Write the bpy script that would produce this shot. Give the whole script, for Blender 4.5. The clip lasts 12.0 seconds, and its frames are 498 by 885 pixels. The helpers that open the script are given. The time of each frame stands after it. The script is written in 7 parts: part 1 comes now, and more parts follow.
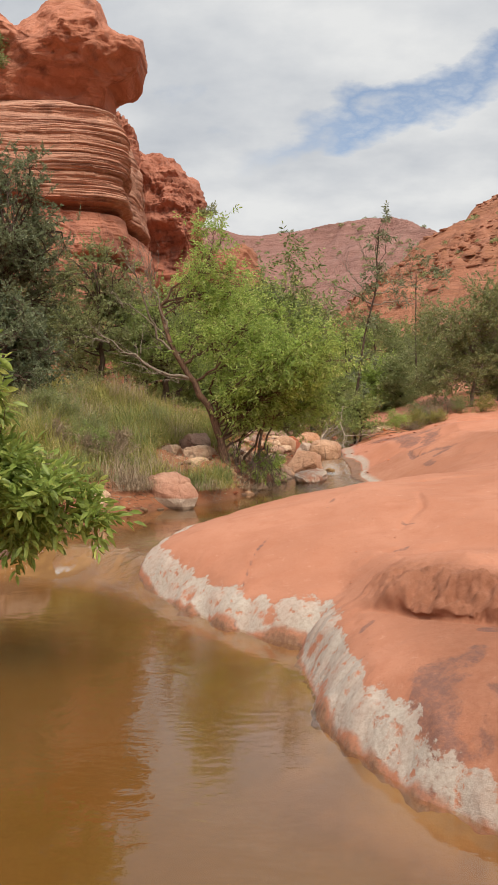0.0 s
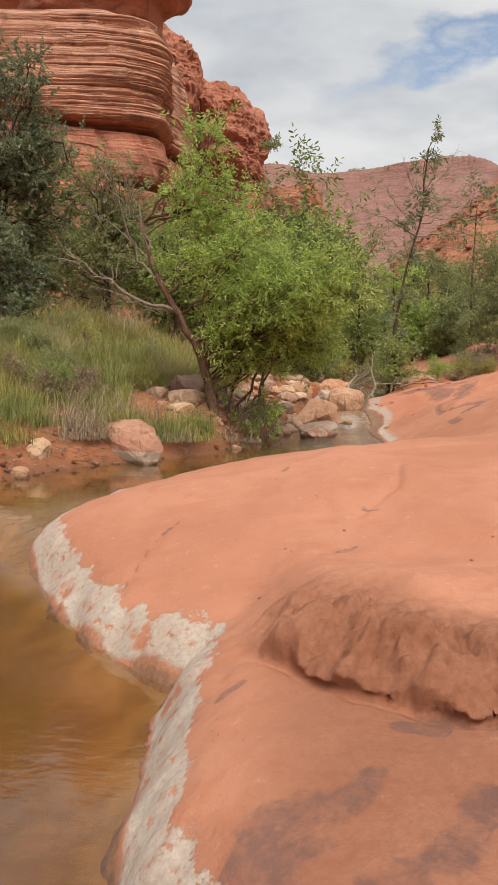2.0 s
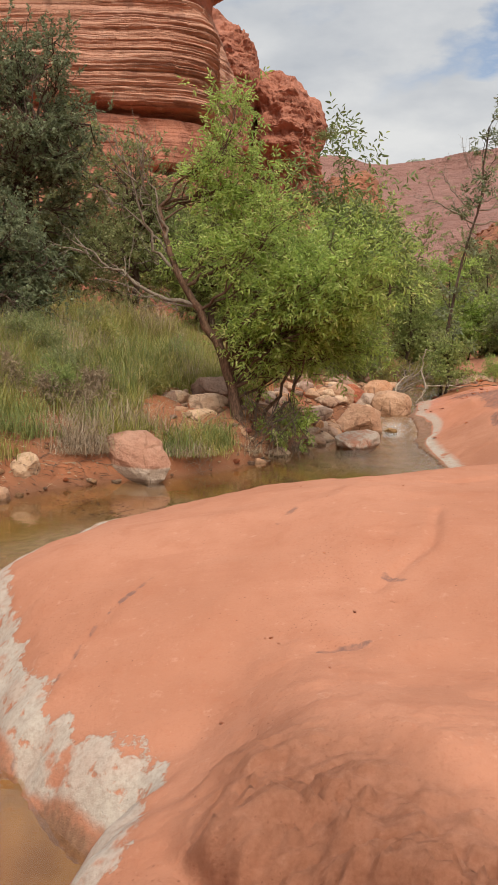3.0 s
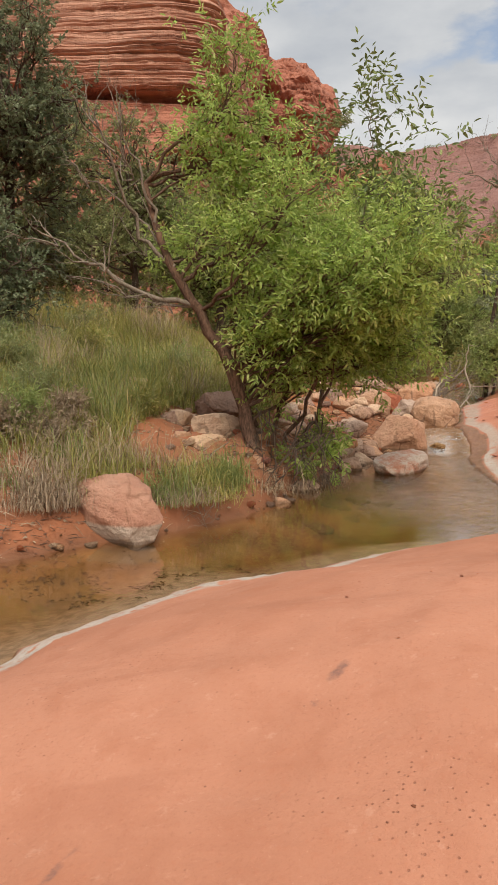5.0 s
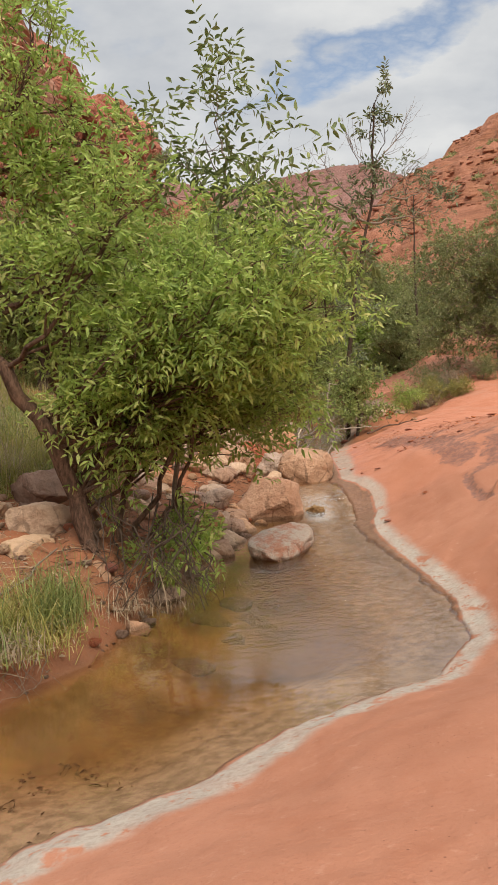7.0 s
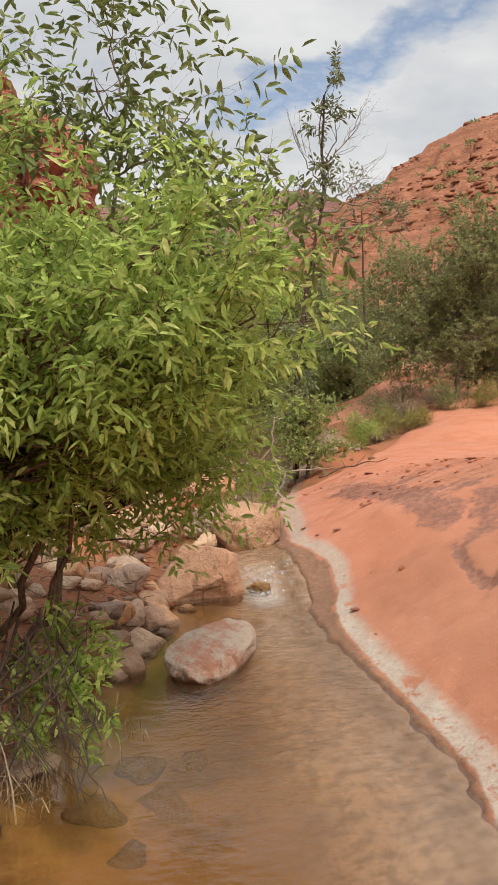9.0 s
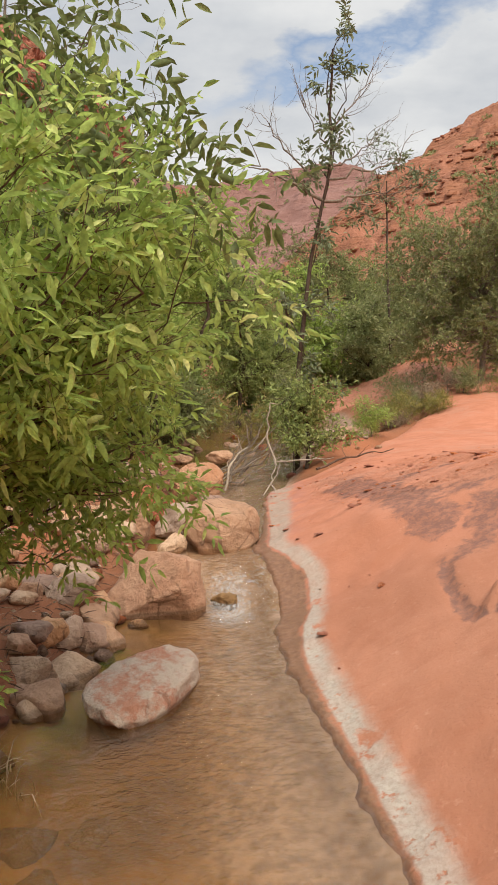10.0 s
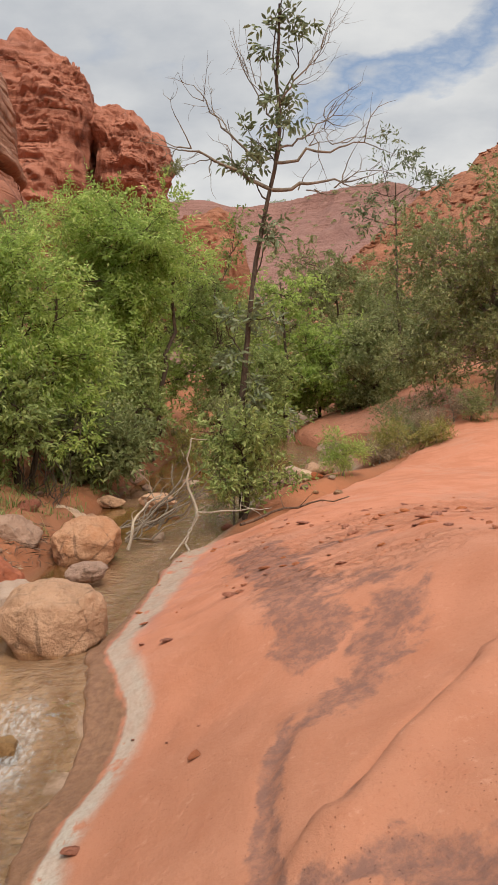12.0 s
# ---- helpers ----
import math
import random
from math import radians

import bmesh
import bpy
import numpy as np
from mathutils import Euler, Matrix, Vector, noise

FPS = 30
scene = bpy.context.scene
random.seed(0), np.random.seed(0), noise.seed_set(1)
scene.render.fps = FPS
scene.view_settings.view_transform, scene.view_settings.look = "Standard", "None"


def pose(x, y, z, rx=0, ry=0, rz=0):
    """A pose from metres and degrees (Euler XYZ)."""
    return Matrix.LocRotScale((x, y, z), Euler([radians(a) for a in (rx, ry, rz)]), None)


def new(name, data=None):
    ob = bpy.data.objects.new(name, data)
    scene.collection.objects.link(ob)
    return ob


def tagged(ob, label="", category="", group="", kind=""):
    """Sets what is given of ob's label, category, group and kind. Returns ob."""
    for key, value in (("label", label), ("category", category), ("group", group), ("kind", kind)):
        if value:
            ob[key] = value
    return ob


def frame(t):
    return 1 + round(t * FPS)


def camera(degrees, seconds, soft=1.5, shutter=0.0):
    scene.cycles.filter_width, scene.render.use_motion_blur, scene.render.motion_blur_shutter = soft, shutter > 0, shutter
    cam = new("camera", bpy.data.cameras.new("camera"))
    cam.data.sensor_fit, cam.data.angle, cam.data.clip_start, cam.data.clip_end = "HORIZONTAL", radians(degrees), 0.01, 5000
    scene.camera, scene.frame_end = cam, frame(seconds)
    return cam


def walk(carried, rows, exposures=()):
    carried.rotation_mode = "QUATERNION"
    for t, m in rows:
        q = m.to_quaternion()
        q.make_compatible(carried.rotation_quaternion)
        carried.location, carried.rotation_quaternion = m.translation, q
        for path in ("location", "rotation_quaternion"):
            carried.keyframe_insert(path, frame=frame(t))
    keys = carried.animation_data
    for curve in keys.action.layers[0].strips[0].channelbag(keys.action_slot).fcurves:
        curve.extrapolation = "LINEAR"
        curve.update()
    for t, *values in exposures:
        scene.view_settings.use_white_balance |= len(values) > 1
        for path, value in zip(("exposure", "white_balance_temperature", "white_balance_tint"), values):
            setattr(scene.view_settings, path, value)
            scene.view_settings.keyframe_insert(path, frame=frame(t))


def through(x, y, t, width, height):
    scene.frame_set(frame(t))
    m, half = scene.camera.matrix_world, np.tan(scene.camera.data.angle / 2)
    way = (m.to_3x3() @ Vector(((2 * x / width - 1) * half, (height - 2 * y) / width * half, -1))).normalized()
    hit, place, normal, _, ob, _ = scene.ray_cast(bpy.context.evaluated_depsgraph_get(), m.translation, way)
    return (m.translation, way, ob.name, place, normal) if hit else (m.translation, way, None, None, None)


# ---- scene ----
cam = camera(35.2, 12.0)
METRES, EYE, TILT, LEAN, TURN = 12.0, 1.64, -3.4, 0.0, 0.0
ROWS = [
    (0.0, 0.0, 0.0, 0.0, 0.0, 0.0, 0.0),
    (0.5, 0.017, 0.0291, 0.0033, 0.95, 0.44, 0.22),
    (1.0, 0.0368, 0.0628, 0.0039, 0.32, -1.75, 0.06),
    (1.5, 0.0611, 0.1012, 0.0035, 2.17, -3.59, -0.8),
    (2.0, 0.0752, 0.1441, 0.004, 4.55, -4.24, -2.23),
    (2.5, 0.0844, 0.191, 0.0038, 7.15, -4.6, -2.77),
    (3.0, 0.0924, 0.2427, 0.0157, 8.54, -4.87, -2.73),
    (3.5, 0.0847, 0.2832, 0.0216, 8.55, -5.07, -2.34),
    (5.5, 0.0706, 0.4269, 0.0378, 10.24, -5.29, -0.55),
    (6.0, 0.0633, 0.4564, 0.0489, 8.45, -5.09, -1.89),
    (6.5, 0.0509, 0.5018, 0.0492, 2.82, -3.7, 0.28),
    (8.5, 0.0514, 0.6555, 0.0611, -6.19, -2.16, 3.07),
    (9.0, 0.0689, 0.6968, 0.0664, -5.96, -1.51, 2.45),
    (9.5, 0.0918, 0.7285, 0.0668, -5.37, -1.37, 1.93),
    (10.0, 0.1158, 0.7546, 0.0736, -3.35, -3.14, 1.77),
    (10.5, 0.1403, 0.7834, 0.0736, -0.91, -7.02, 2.43),
    (11.0, 0.1647, 0.8092, 0.0742, 0.09, -8.37, 2.81),
    (11.5, 0.2001, 0.8504, 0.0777, 1.18, -5.34, 1.81),
    (12.0, 0.2285, 0.9068, 0.0816, 0.36, -1.56, 1.79),
]
walk(cam, [(t, pose(0, 0, EYE, TILT, LEAN, TURN) @ pose(METRES * x, METRES * y, METRES * z, 90 + pitch, roll, yaw)) for t, x, y, z, yaw, pitch, roll in ROWS],
     exposures=((0.0, 0.10), (2.5, 0.08), (3.5, 0.0), (6.5, 0.03), (8.5, 0.10), (10.8, 0.14), (11.6, 0.03), (12.0, 0.0)))

# ---------------------------------------------------------------- light
SUN_EL, SUN_AZ = 55.0, 162.0
world = bpy.data.worlds.new("sky")
scene.world = world
world.use_nodes = True


def sky_nodes():
    nt = world.node_tree
    nt.nodes.clear()

    def nd(kind, **kw):
        q = nt.nodes.new(kind)
        for k, v in kw.items():
            q.inputs[k.replace("_", " ")].default_value = v
        return q

    def mth(op, a, b=None):
        q = nt.nodes.new("ShaderNodeMath")
        q.operation = op
        for i, v in enumerate((a, b)):
            if v is None:
                continue
            if isinstance(v, (int, float)):
                q.inputs[i].default_value = v
            else:
                nt.links.new(v, q.inputs[i])
        return q.outputs[0]

    out = nd("ShaderNodeOutputWorld")
    bg_sky, bg_cloud = nd("ShaderNodeBackground", Strength=0.13), nd("ShaderNodeBackground", Strength=0.92)
    sky = nt.nodes.new("ShaderNodeTexSky")
    sky.sky_type, sky.sun_disc = "NISHITA", False
    sky.sun_elevation, sky.sun_rotation = radians(SUN_EL), radians(SUN_AZ)
    nt.links.new(sky.outputs[0], bg_sky.inputs[0])
    tc = nt.nodes.new("ShaderNodeTexCoord")
    sep = nt.nodes.new("ShaderNodeSeparateXYZ")
    nt.links.new(tc.outputs["Generated"], sep.inputs[0])
    # the cloud deck lies on a flat layer: direction divided by its height
    up = mth("MAXIMUM", sep.outputs[2], 0.04)
    up = mth("ADD", up, 0.30)
    cx, cy = mth("DIVIDE", sep.outputs[0], up), mth("DIVIDE", sep.outputs[1], up)
    comb = nt.nodes.new("ShaderNodeCombineXYZ")
    nt.links.new(cx, comb.inputs[0])
    nt.links.new(cy, comb.inputs[1])
    big = nd("ShaderNodeTexNoise", Scale=2.2, Detail=7.0, Roughness=0.48, Distortion=0.1)
    fine = nd("ShaderNodeTexNoise", Scale=6.0, Detail=6.0, Roughness=0.55)
    mp = nt.nodes.new("ShaderNodeMapping")
    mp.inputs["Location"].default_value = (3.1, 1.7, 0.0)
    mp.inputs["Scale"].default_value = (0.85, 1.0, 1.0)
    nt.links.new(comb.outputs[0], mp.inputs[0])
    nt.links.new(mp.outputs[0], big.inputs["Vector"])
    nt.links.new(mp.outputs[0], fine.inputs["Vector"])
    # a long thin gap in the deck, low over the canyon's right side
    el = mth("ARCSINE", sep.outputs[2])
    az = mth("ARCTAN2", sep.outputs[0], sep.outputs[1])
    wob = mth("MULTIPLY", mth("SUBTRACT", fine.outputs[0], 0.5), 0.16)
    line = mth("ADD", mth("MULTIPLY", mth("SUBTRACT", az, 0.20), 0.30), 0.345)
    off = mth("ABSOLUTE", mth("SUBTRACT", mth("ADD", el, wob), line))
    across = mth("SUBTRACT", 1.0, mth("DIVIDE", off, 0.024))
    along = mth("SUBTRACT", 1.0, mth("DIVIDE", mth("ABSOLUTE", mth("SUBTRACT", az, 0.28)), 0.30))
    gap = mth("MULTIPLY", mth("MAXIMUM", across, 0.0), mth("MINIMUM", mth("MAXIMUM", mth("MULTIPLY", along, 2.0), 0.0), 1.0))
    open_ = mth("MULTIPLY", mth("MAXIMUM", mth("SUBTRACT", 0.40, big.outputs[0]), 0.0), 6.0)
    gap = mth("MINIMUM", mth("ADD", mth("MULTIPLY", gap, 0.8), open_), 0.8)
    ramp = nt.nodes.new("ShaderNodeValToRGB")
    r = ramp.color_ramp
    r.elements[0].position, r.elements[0].color = 0.36, (0.55, 0.585, 0.64, 1)
    r.elements[1].position, r.elements[1].color = 0.62, (0.90, 0.905, 0.90, 1)
    tone = mth("ADD", mth("MULTIPLY", big.outputs[0], 0.65), mth("MULTIPLY", fine.outputs[0], 0.35))
    # the deck is brightest low down and greyer overhead
    tone = mth("ADD", tone, mth("MULTIPLY", mth("SUBTRACT", 0.33, sep.outputs[2]), 0.35))
    nt.links.new(tone, ramp.inputs[0])
    nt.links.new(ramp.outputs[0], bg_cloud.inputs[0])
    # an overcast sky is about twice as bright overhead as near the horizon
    high = mth("MAXIMUM", mth("SUBTRACT", sep.outputs[2], 0.45), 0.0)
    nt.links.new(mth("ADD", mth("MULTIPLY", high, 2.7), 0.82), bg_cloud.inputs[1])
    mix = nt.nodes.new("ShaderNodeMixShader")
    nt.links.new(gap, mix.inputs[0])
    nt.links.new(bg_cloud.outputs[0], mix.inputs[1])
    nt.links.new(bg_sky.outputs[0], mix.inputs[2])
    nt.links.new(mix.outputs[0], out.inputs[0])


sky_nodes()
sun_data = bpy.data.lights.new("sun", "SUN")
sun_data.energy, sun_data.angle, sun_data.color = 3.5, radians(28), (1.0, 0.90, 0.76)
sun = new("sun", sun_data)
sun.matrix_basis = Matrix.Translation((0, 0, 60)) @ pose(0, 0, 0, 90 - SUN_EL, 0, 180 - SUN_AZ)


# ---------------------------------------------------------------- small tools
def fract_hash(ix, iy, iz, seed):
    h = (ix * 374761393 + iy * 668265263 + iz * 2147483647 + seed * 1274126177) & 0xFFFFFFFF
    h = ((h ^ (h >> 13)) * 1274126177) & 0xFFFFFFFF
    return ((h ^ (h >> 16)) & 0xFFFF) / 65535.0


def vnoise(x, y, z, seed=0):
    """Smooth noise of -1 to 1 on arrays."""
    x, y, z = np.broadcast_arrays(np.asarray(x, float), np.asarray(y, float), np.asarray(z, float))
    ix, iy, iz = (np.floor(a).astype(np.int64) for a in (x, y, z))
    fx, fy, fz = x - ix, y - iy, z - iz
    fx, fy, fz = (a * a * (3 - 2 * a) for a in (fx, fy, fz))
    out = 0
    for dx in (0, 1):
        for dy in (0, 1):
            for dz in (0, 1):
                w = (fx if dx else 1 - fx) * (fy if dy else 1 - fy) * (fz if dz else 1 - fz)
                out = out + w * fract_hash(ix + dx, iy + dy, iz + dz, seed)
    return 2 * out - 1


def fbm(x, y, z=0.0, octaves=4, seed=0, gain=0.5):
    total, amp, f = 0, 1.0, 1.0
    for o in range(octaves):
        total = total + amp * vnoise(np.asarray(x) * f, np.asarray(y) * f, np.asarray(z) * f, seed + o)
        amp, f = amp * gain, f * 2.03
    return total


def sstep(a, b, v):
    u = np.clip((v - a) / (b - a), 0, 1)
    return u * u * (3 - 2 * u)


def polydist(x, y, line):
    """Distance to an open polyline."""
    best = np.full(np.shape(x), 1e9)
    for (ax, ay), (bx, by) in zip(line[:-1], line[1:]):
        ux, uy = bx - ax, by - ay
        k = np.clip(((x - ax) * ux + (y - ay) * uy) / (ux * ux + uy * uy), 0, 1)
        best = np.minimum(best, np.hypot(x - ax - k * ux, y - ay - k * uy))
    return best


def mesh_np(name, verts, faces, material=None, smooth=True):
    """A mesh from arrays; faces: one array of quads or triangles, or a list of both."""
    me = bpy.data.meshes.new(name)
    faces = faces if isinstance(faces, list) else [faces]
    faces = [np.asarray(f, np.int32) for f in faces if len(f)]
    verts = np.asarray(verts, np.float32)
    me.vertices.add(len(verts))
    me.vertices.foreach_set("co", verts.ravel())
    loops = np.concatenate([f.ravel() for f in faces])
    sizes = np.concatenate([np.full(len(f), f.shape[1], np.int32) for f in faces])
    me.loops.add(len(loops))
    me.loops.foreach_set("vertex_index", loops)
    me.polygons.add(len(sizes))
    starts = np.concatenate([[0], np.cumsum(sizes)[:-1]]).astype(np.int32)
    me.polygons.foreach_set("loop_start", starts)
    me.polygons.foreach_set("loop_total", sizes)
    me.update(calc_edges=True)
    if smooth:
        me.polygons.foreach_set("use_smooth", np.ones(len(sizes), bool))
    if material:
        me.materials.append(material)
    return me


def part_np(name, verts, faces, material, parent, label="", smooth=True):
    ob = new(name, mesh_np(name, verts, faces, material, smooth))
    ob.parent = parent
    return tagged(ob, label)


def attribute(me, name, values):
    a = me.attributes.new(name, "FLOAT", "POINT")
    a.data.foreach_set("value", np.asarray(values, np.float32).ravel())


def spaced(a, lo, hi, b, fine, grow=1.16):
    """Coordinates that are evenly fine between lo and hi and widen outwards to a and b."""
    mid = list(np.arange(lo, hi + fine * 0.5, fine))
    step, v, right = fine, hi, []
    while v < b:
        step *= grow
        v += step
        right.append(min(v, b))
    step, v, left = fine, lo, []
    while v > a:
        step *= grow
        v -= step
        left.append(max(v, a))
    return np.array(left[::-1] + mid + right)


def grid_faces(nx, ny):
    i = np.arange(nx * ny).reshape(ny, nx)
    return np.stack([i[:-1, :-1], i[:-1, 1:], i[1:, 1:], i[1:, :-1]], -1).reshape(-1, 4)


def root(name, loc, label, category, group="", kind=""):
    ob = new(name)
    ob.empty_display_size = 0.1
    ob.matrix_basis = Matrix.Translation(loc)
    return tagged(ob, label, category, group, kind)


# ---------------------------------------------------------------- materials
class Shader:
    def __init__(self, name):
        self.m = bpy.data.materials.new(name)
        self.m.use_nodes = True
        self.nt = self.m.node_tree
        self.b = self.nt.nodes["Principled BSDF"]
        self.out = self.nt.nodes["Material Output"]
        self.pos = self.nt.nodes.new("ShaderNodeNewGeometry").outputs["Position"]

    def link(self, a, b):
        self.nt.links.new(a, b)

    def put(self, socket, v):
        if isinstance(v, (int, float)):
            socket.default_value = v
        elif isinstance(v, tuple):
            socket.default_value = (*v, 1) if len(v) == 3 and socket.type == "RGBA" else v
        else:
            self.link(v, socket)

    def math(self, op, a, b=0.0, clamp=False):
        q = self.nt.nodes.new("ShaderNodeMath")
        q.operation, q.use_clamp = op, clamp
        self.put(q.inputs[0], a)
        self.put(q.inputs[1], b)
        return q.outputs[0]

    def noise(self, scale, detail=4.0, rough=0.55, vec=None, stretch=None, distort=0.0):
        q = self.nt.nodes.new("ShaderNodeTexNoise")
        q.inputs["Scale"].default_value, q.inputs["Detail"].default_value = scale, detail
        q.inputs["Roughness"].default_value, q.inputs["Distortion"].default_value = rough, distort
        v = vec or self.pos
        if stretch:
            mp = self.nt.nodes.new("ShaderNodeMapping")
            mp.inputs["Scale"].default_value = stretch
            self.link(v, mp.inputs[0])
            v = mp.outputs[0]
        self.link(v, q.inputs["Vector"])
        return q.outputs[0]

    def voronoi(self, scale, feature="F1", vec=None):
        q = self.nt.nodes.new("ShaderNodeTexVoronoi")
        q.feature = feature
        q.inputs["Scale"].default_value = scale
        self.link(vec or self.pos, q.inputs["Vector"])
        return q.outputs["Distance"]

    def ramp(self, v, a, b, ca=0.0, cb=1.0):
        q = self.nt.nodes.new("ShaderNodeMapRange")
        q.interpolation_type = "SMOOTHSTEP"
        for i, w in enumerate((v, a, b, ca, cb)):
            self.put(q.inputs[i], w)
        return q.outputs[0]

    def mix(self, f, a, b, mode="MIX"):
        q = self.nt.nodes.new("ShaderNodeMix")
        q.data_type, q.blend_type = "RGBA", mode
        self.put(q.inputs[0], f)
        self.put(q.inputs[6], a)
        self.put(q.inputs[7], b)
        return q.outputs[2]

    def attr(self, name):
        q = self.nt.nodes.new("ShaderNodeAttribute")
        q.attribute_name = name
        return q.outputs["Fac"]

    def island(self):
        return self.nt.nodes.new("ShaderNodeNewGeometry").outputs["Random Per Island"]

    def objrandom(self):
        return self.nt.nodes.new("ShaderNodeObjectInfo").outputs["Random"]

    def objcoord(self):
        return self.nt.nodes.new("ShaderNodeTexCoord").outputs["Object"]

    def hsv(self, c, h=0.5, s=1.0, v=1.0):
        q = self.nt.nodes.new("ShaderNodeHueSaturation")
        self.put(q.inputs["Hue"], h)
        self.put(q.inputs["Saturation"], s)
        self.put(q.inputs["Value"], v)
        self.put(q.inputs["Color"], c)
        return q.outputs[0]

    def bump(self, height, strength=0.4, dist=0.01):
        q = self.nt.nodes.new("ShaderNodeBump")
        q.inputs["Strength"].default_value, q.inputs["Distance"].default_value = strength, dist
        self.link(height, q.inputs["Height"])
        self.link(q.outputs[0], self.b.inputs["Normal"])
        return q.outputs[0]

    def base(self, colour, rough=0.85, spec=0.25):
        self.put(self.b.inputs["Base Color"], colour)
        self.put(self.b.inputs["Roughness"], rough)
        self.put(self.b.inputs["Specular IOR Level"], spec)
        return self.m


def slab_material():
    s = Shader("red_sandstone_slab")
    big, mid, fine = s.noise(0.7, 5), s.noise(5, 6, 0.6), s.noise(45, 5, 0.65)
    grit = s.noise(220, 3, 0.7)
    c = s.mix(s.ramp(big, 0.35, 0.65), (0.385, 0.165, 0.097), (0.45, 0.205, 0.126))
    c = s.mix(s.ramp(mid, 0.45, 0.75, 0, 0.55), c, (0.36, 0.14, 0.078))
    c = s.mix(s.ramp(fine, 0.5, 0.8, 0, 0.45), c, (0.40, 0.145, 0.08))
    c = s.mix(s.ramp(s.noise(16, 5, 0.7), 0.58, 0.72, 0, 0.35), c, (0.56, 0.31, 0.21))
    c = s.mix(s.math("MULTIPLY", s.attr("red"), 0.75), c, s.mix(s.ramp(s.noise(3, 7, 0.65), 0.4, 0.62), (0.56, 0.225, 0.135), (0.48, 0.18, 0.10)))
    flake = s.math("MULTIPLY", s.attr("flake"), s.ramp(s.noise(9, 10, 0.75, distort=0.4), 0.47, 0.55))
    c = s.mix(s.math("MULTIPLY", flake, 0.55), c, s.mix(s.ramp(s.noise(34, 6, 0.7), 0.42, 0.58), (0.50, 0.165, 0.08), (0.48, 0.24, 0.15)))
    c = s.mix(s.math("MULTIPLY", s.ramp(s.noise(1.3, 8, 0.7, distort=0.8), 0.48, 0.62, 0, 0.5), s.attr("red")), c, (0.50, 0.25, 0.17))
    # faint bedding streaks and small dark specks
    c = s.mix(s.ramp(s.noise(3.0, 7, 0.65, stretch=(0.5, 1.6, 1.0), distort=0.6), 0.55, 0.68, 0, 0.35), c, (0.36, 0.145, 0.085))
    speck = s.math("MULTIPLY", s.ramp(s.voronoi(21), 0.05, 0.11, 1.0, 0.0), s.ramp(s.noise(2.1, 4), 0.5, 0.62))
    c = s.mix(s.math("MULTIPLY", speck, 0.7), c, (0.17, 0.07, 0.045))
    grain = s.noise(75, 6, 0.75)
    c = s.mix(s.ramp(grain, 0.52, 0.72, 0, 0.44), c, (0.30, 0.115, 0.068))
    c = s.mix(s.ramp(grain, 0.40, 0.26, 0, 0.4), c, (0.60, 0.34, 0.22))
    pit = s.math("MULTIPLY", s.ramp(s.voronoi(48), 0.08, 0.20, 1.0, 0.0), s.ramp(s.noise(1.6, 5), 0.5, 0.66))
    c = s.mix(s.math("MULTIPLY", pit, 0.55), c, (0.20, 0.075, 0.045))
    # rough broken face of the ledge is browner
    led = s.attr("ledge")
    c = s.mix(s.math("MULTIPLY", led, s.ramp(s.noise(26, 10, 0.78), 0.36, 0.66, 0.10, 0.80)), c, (0.27, 0.108, 0.058))
    # dark desert varnish and lichen in patches, plus shade painted along the ledge's foot
    stain_and_shade = s.math("ADD", s.attr("stain_and_shade"), s.math("MULTIPLY", s.math("SUBTRACT", s.noise(5.0, 8, 0.66, distort=0.4), 0.5), 1.75))
    stain_and_shade = s.math("MULTIPLY", stain_and_shade, s.ramp(s.attr("stain_and_shade"), 0.02, 0.2))
    stm = s.ramp(stain_and_shade, 0.34, 0.58, 0, 0.85)
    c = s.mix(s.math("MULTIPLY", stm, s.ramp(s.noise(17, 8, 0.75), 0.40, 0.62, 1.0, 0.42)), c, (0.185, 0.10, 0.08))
    # white mineral crust along the water, wet brown below it
    shore = s.attr("shore")
    crw, damp = s.attr("crust"), s.attr("damp")
    edge = s.math("ADD", shore, s.math("MULTIPLY", s.math("SUBTRACT", s.noise(4.2, 10, 0.72), 0.5), s.ramp(s.attr("pool_side"), 0.0, 1.0, 0.40, 0.14)))
    soft = s.ramp(s.attr("pool_side"), 0.0, 1.0, 0.008, 0.05)
    inner = s.ramp(s.math("SUBTRACT", s.math("SUBTRACT", edge, crw), damp), s.math("MULTIPLY", soft, -1.0), soft, 1.0, 0.0)
    hole = s.math("MULTIPLY", s.ramp(s.noise(5.5, 7, 0.6), 0.33, 0.44), s.ramp(s.math("ADD", s.noise(13, 6, 0.62), s.math("MULTIPLY", s.attr("red"), 0.2)), 0.33, 0.43))
    cru = s.math("MULTIPLY", s.math("MULTIPLY", inner, hole), s.ramp(s.math("ADD", shore, s.math("MULTIPLY", s.math("SUBTRACT", s.noise(12, 5, 0.6), 0.5), 0.035)), damp, s.math("ADD", damp, 0.025)))
    cru = s.math("MULTIPLY", cru, s.ramp(crw, 0.0, 0.03))
    pink = s.math("MULTIPLY", s.ramp(s.math("SUBTRACT", edge, crw), 0.02, 0.34, 0.65, 0.0), s.attr("red"))
    c = s.mix(s.math("MULTIPLY", pink, s.ramp(s.noise(7, 7, 0.7), 0.35, 0.6)), c, (0.36, 0.165, 0.13))
    ccol = s.mix(s.ramp(s.noise(38, 7, 0.75), 0.4, 0.68), (0.45, 0.385, 0.32), (0.35, 0.285, 0.23))
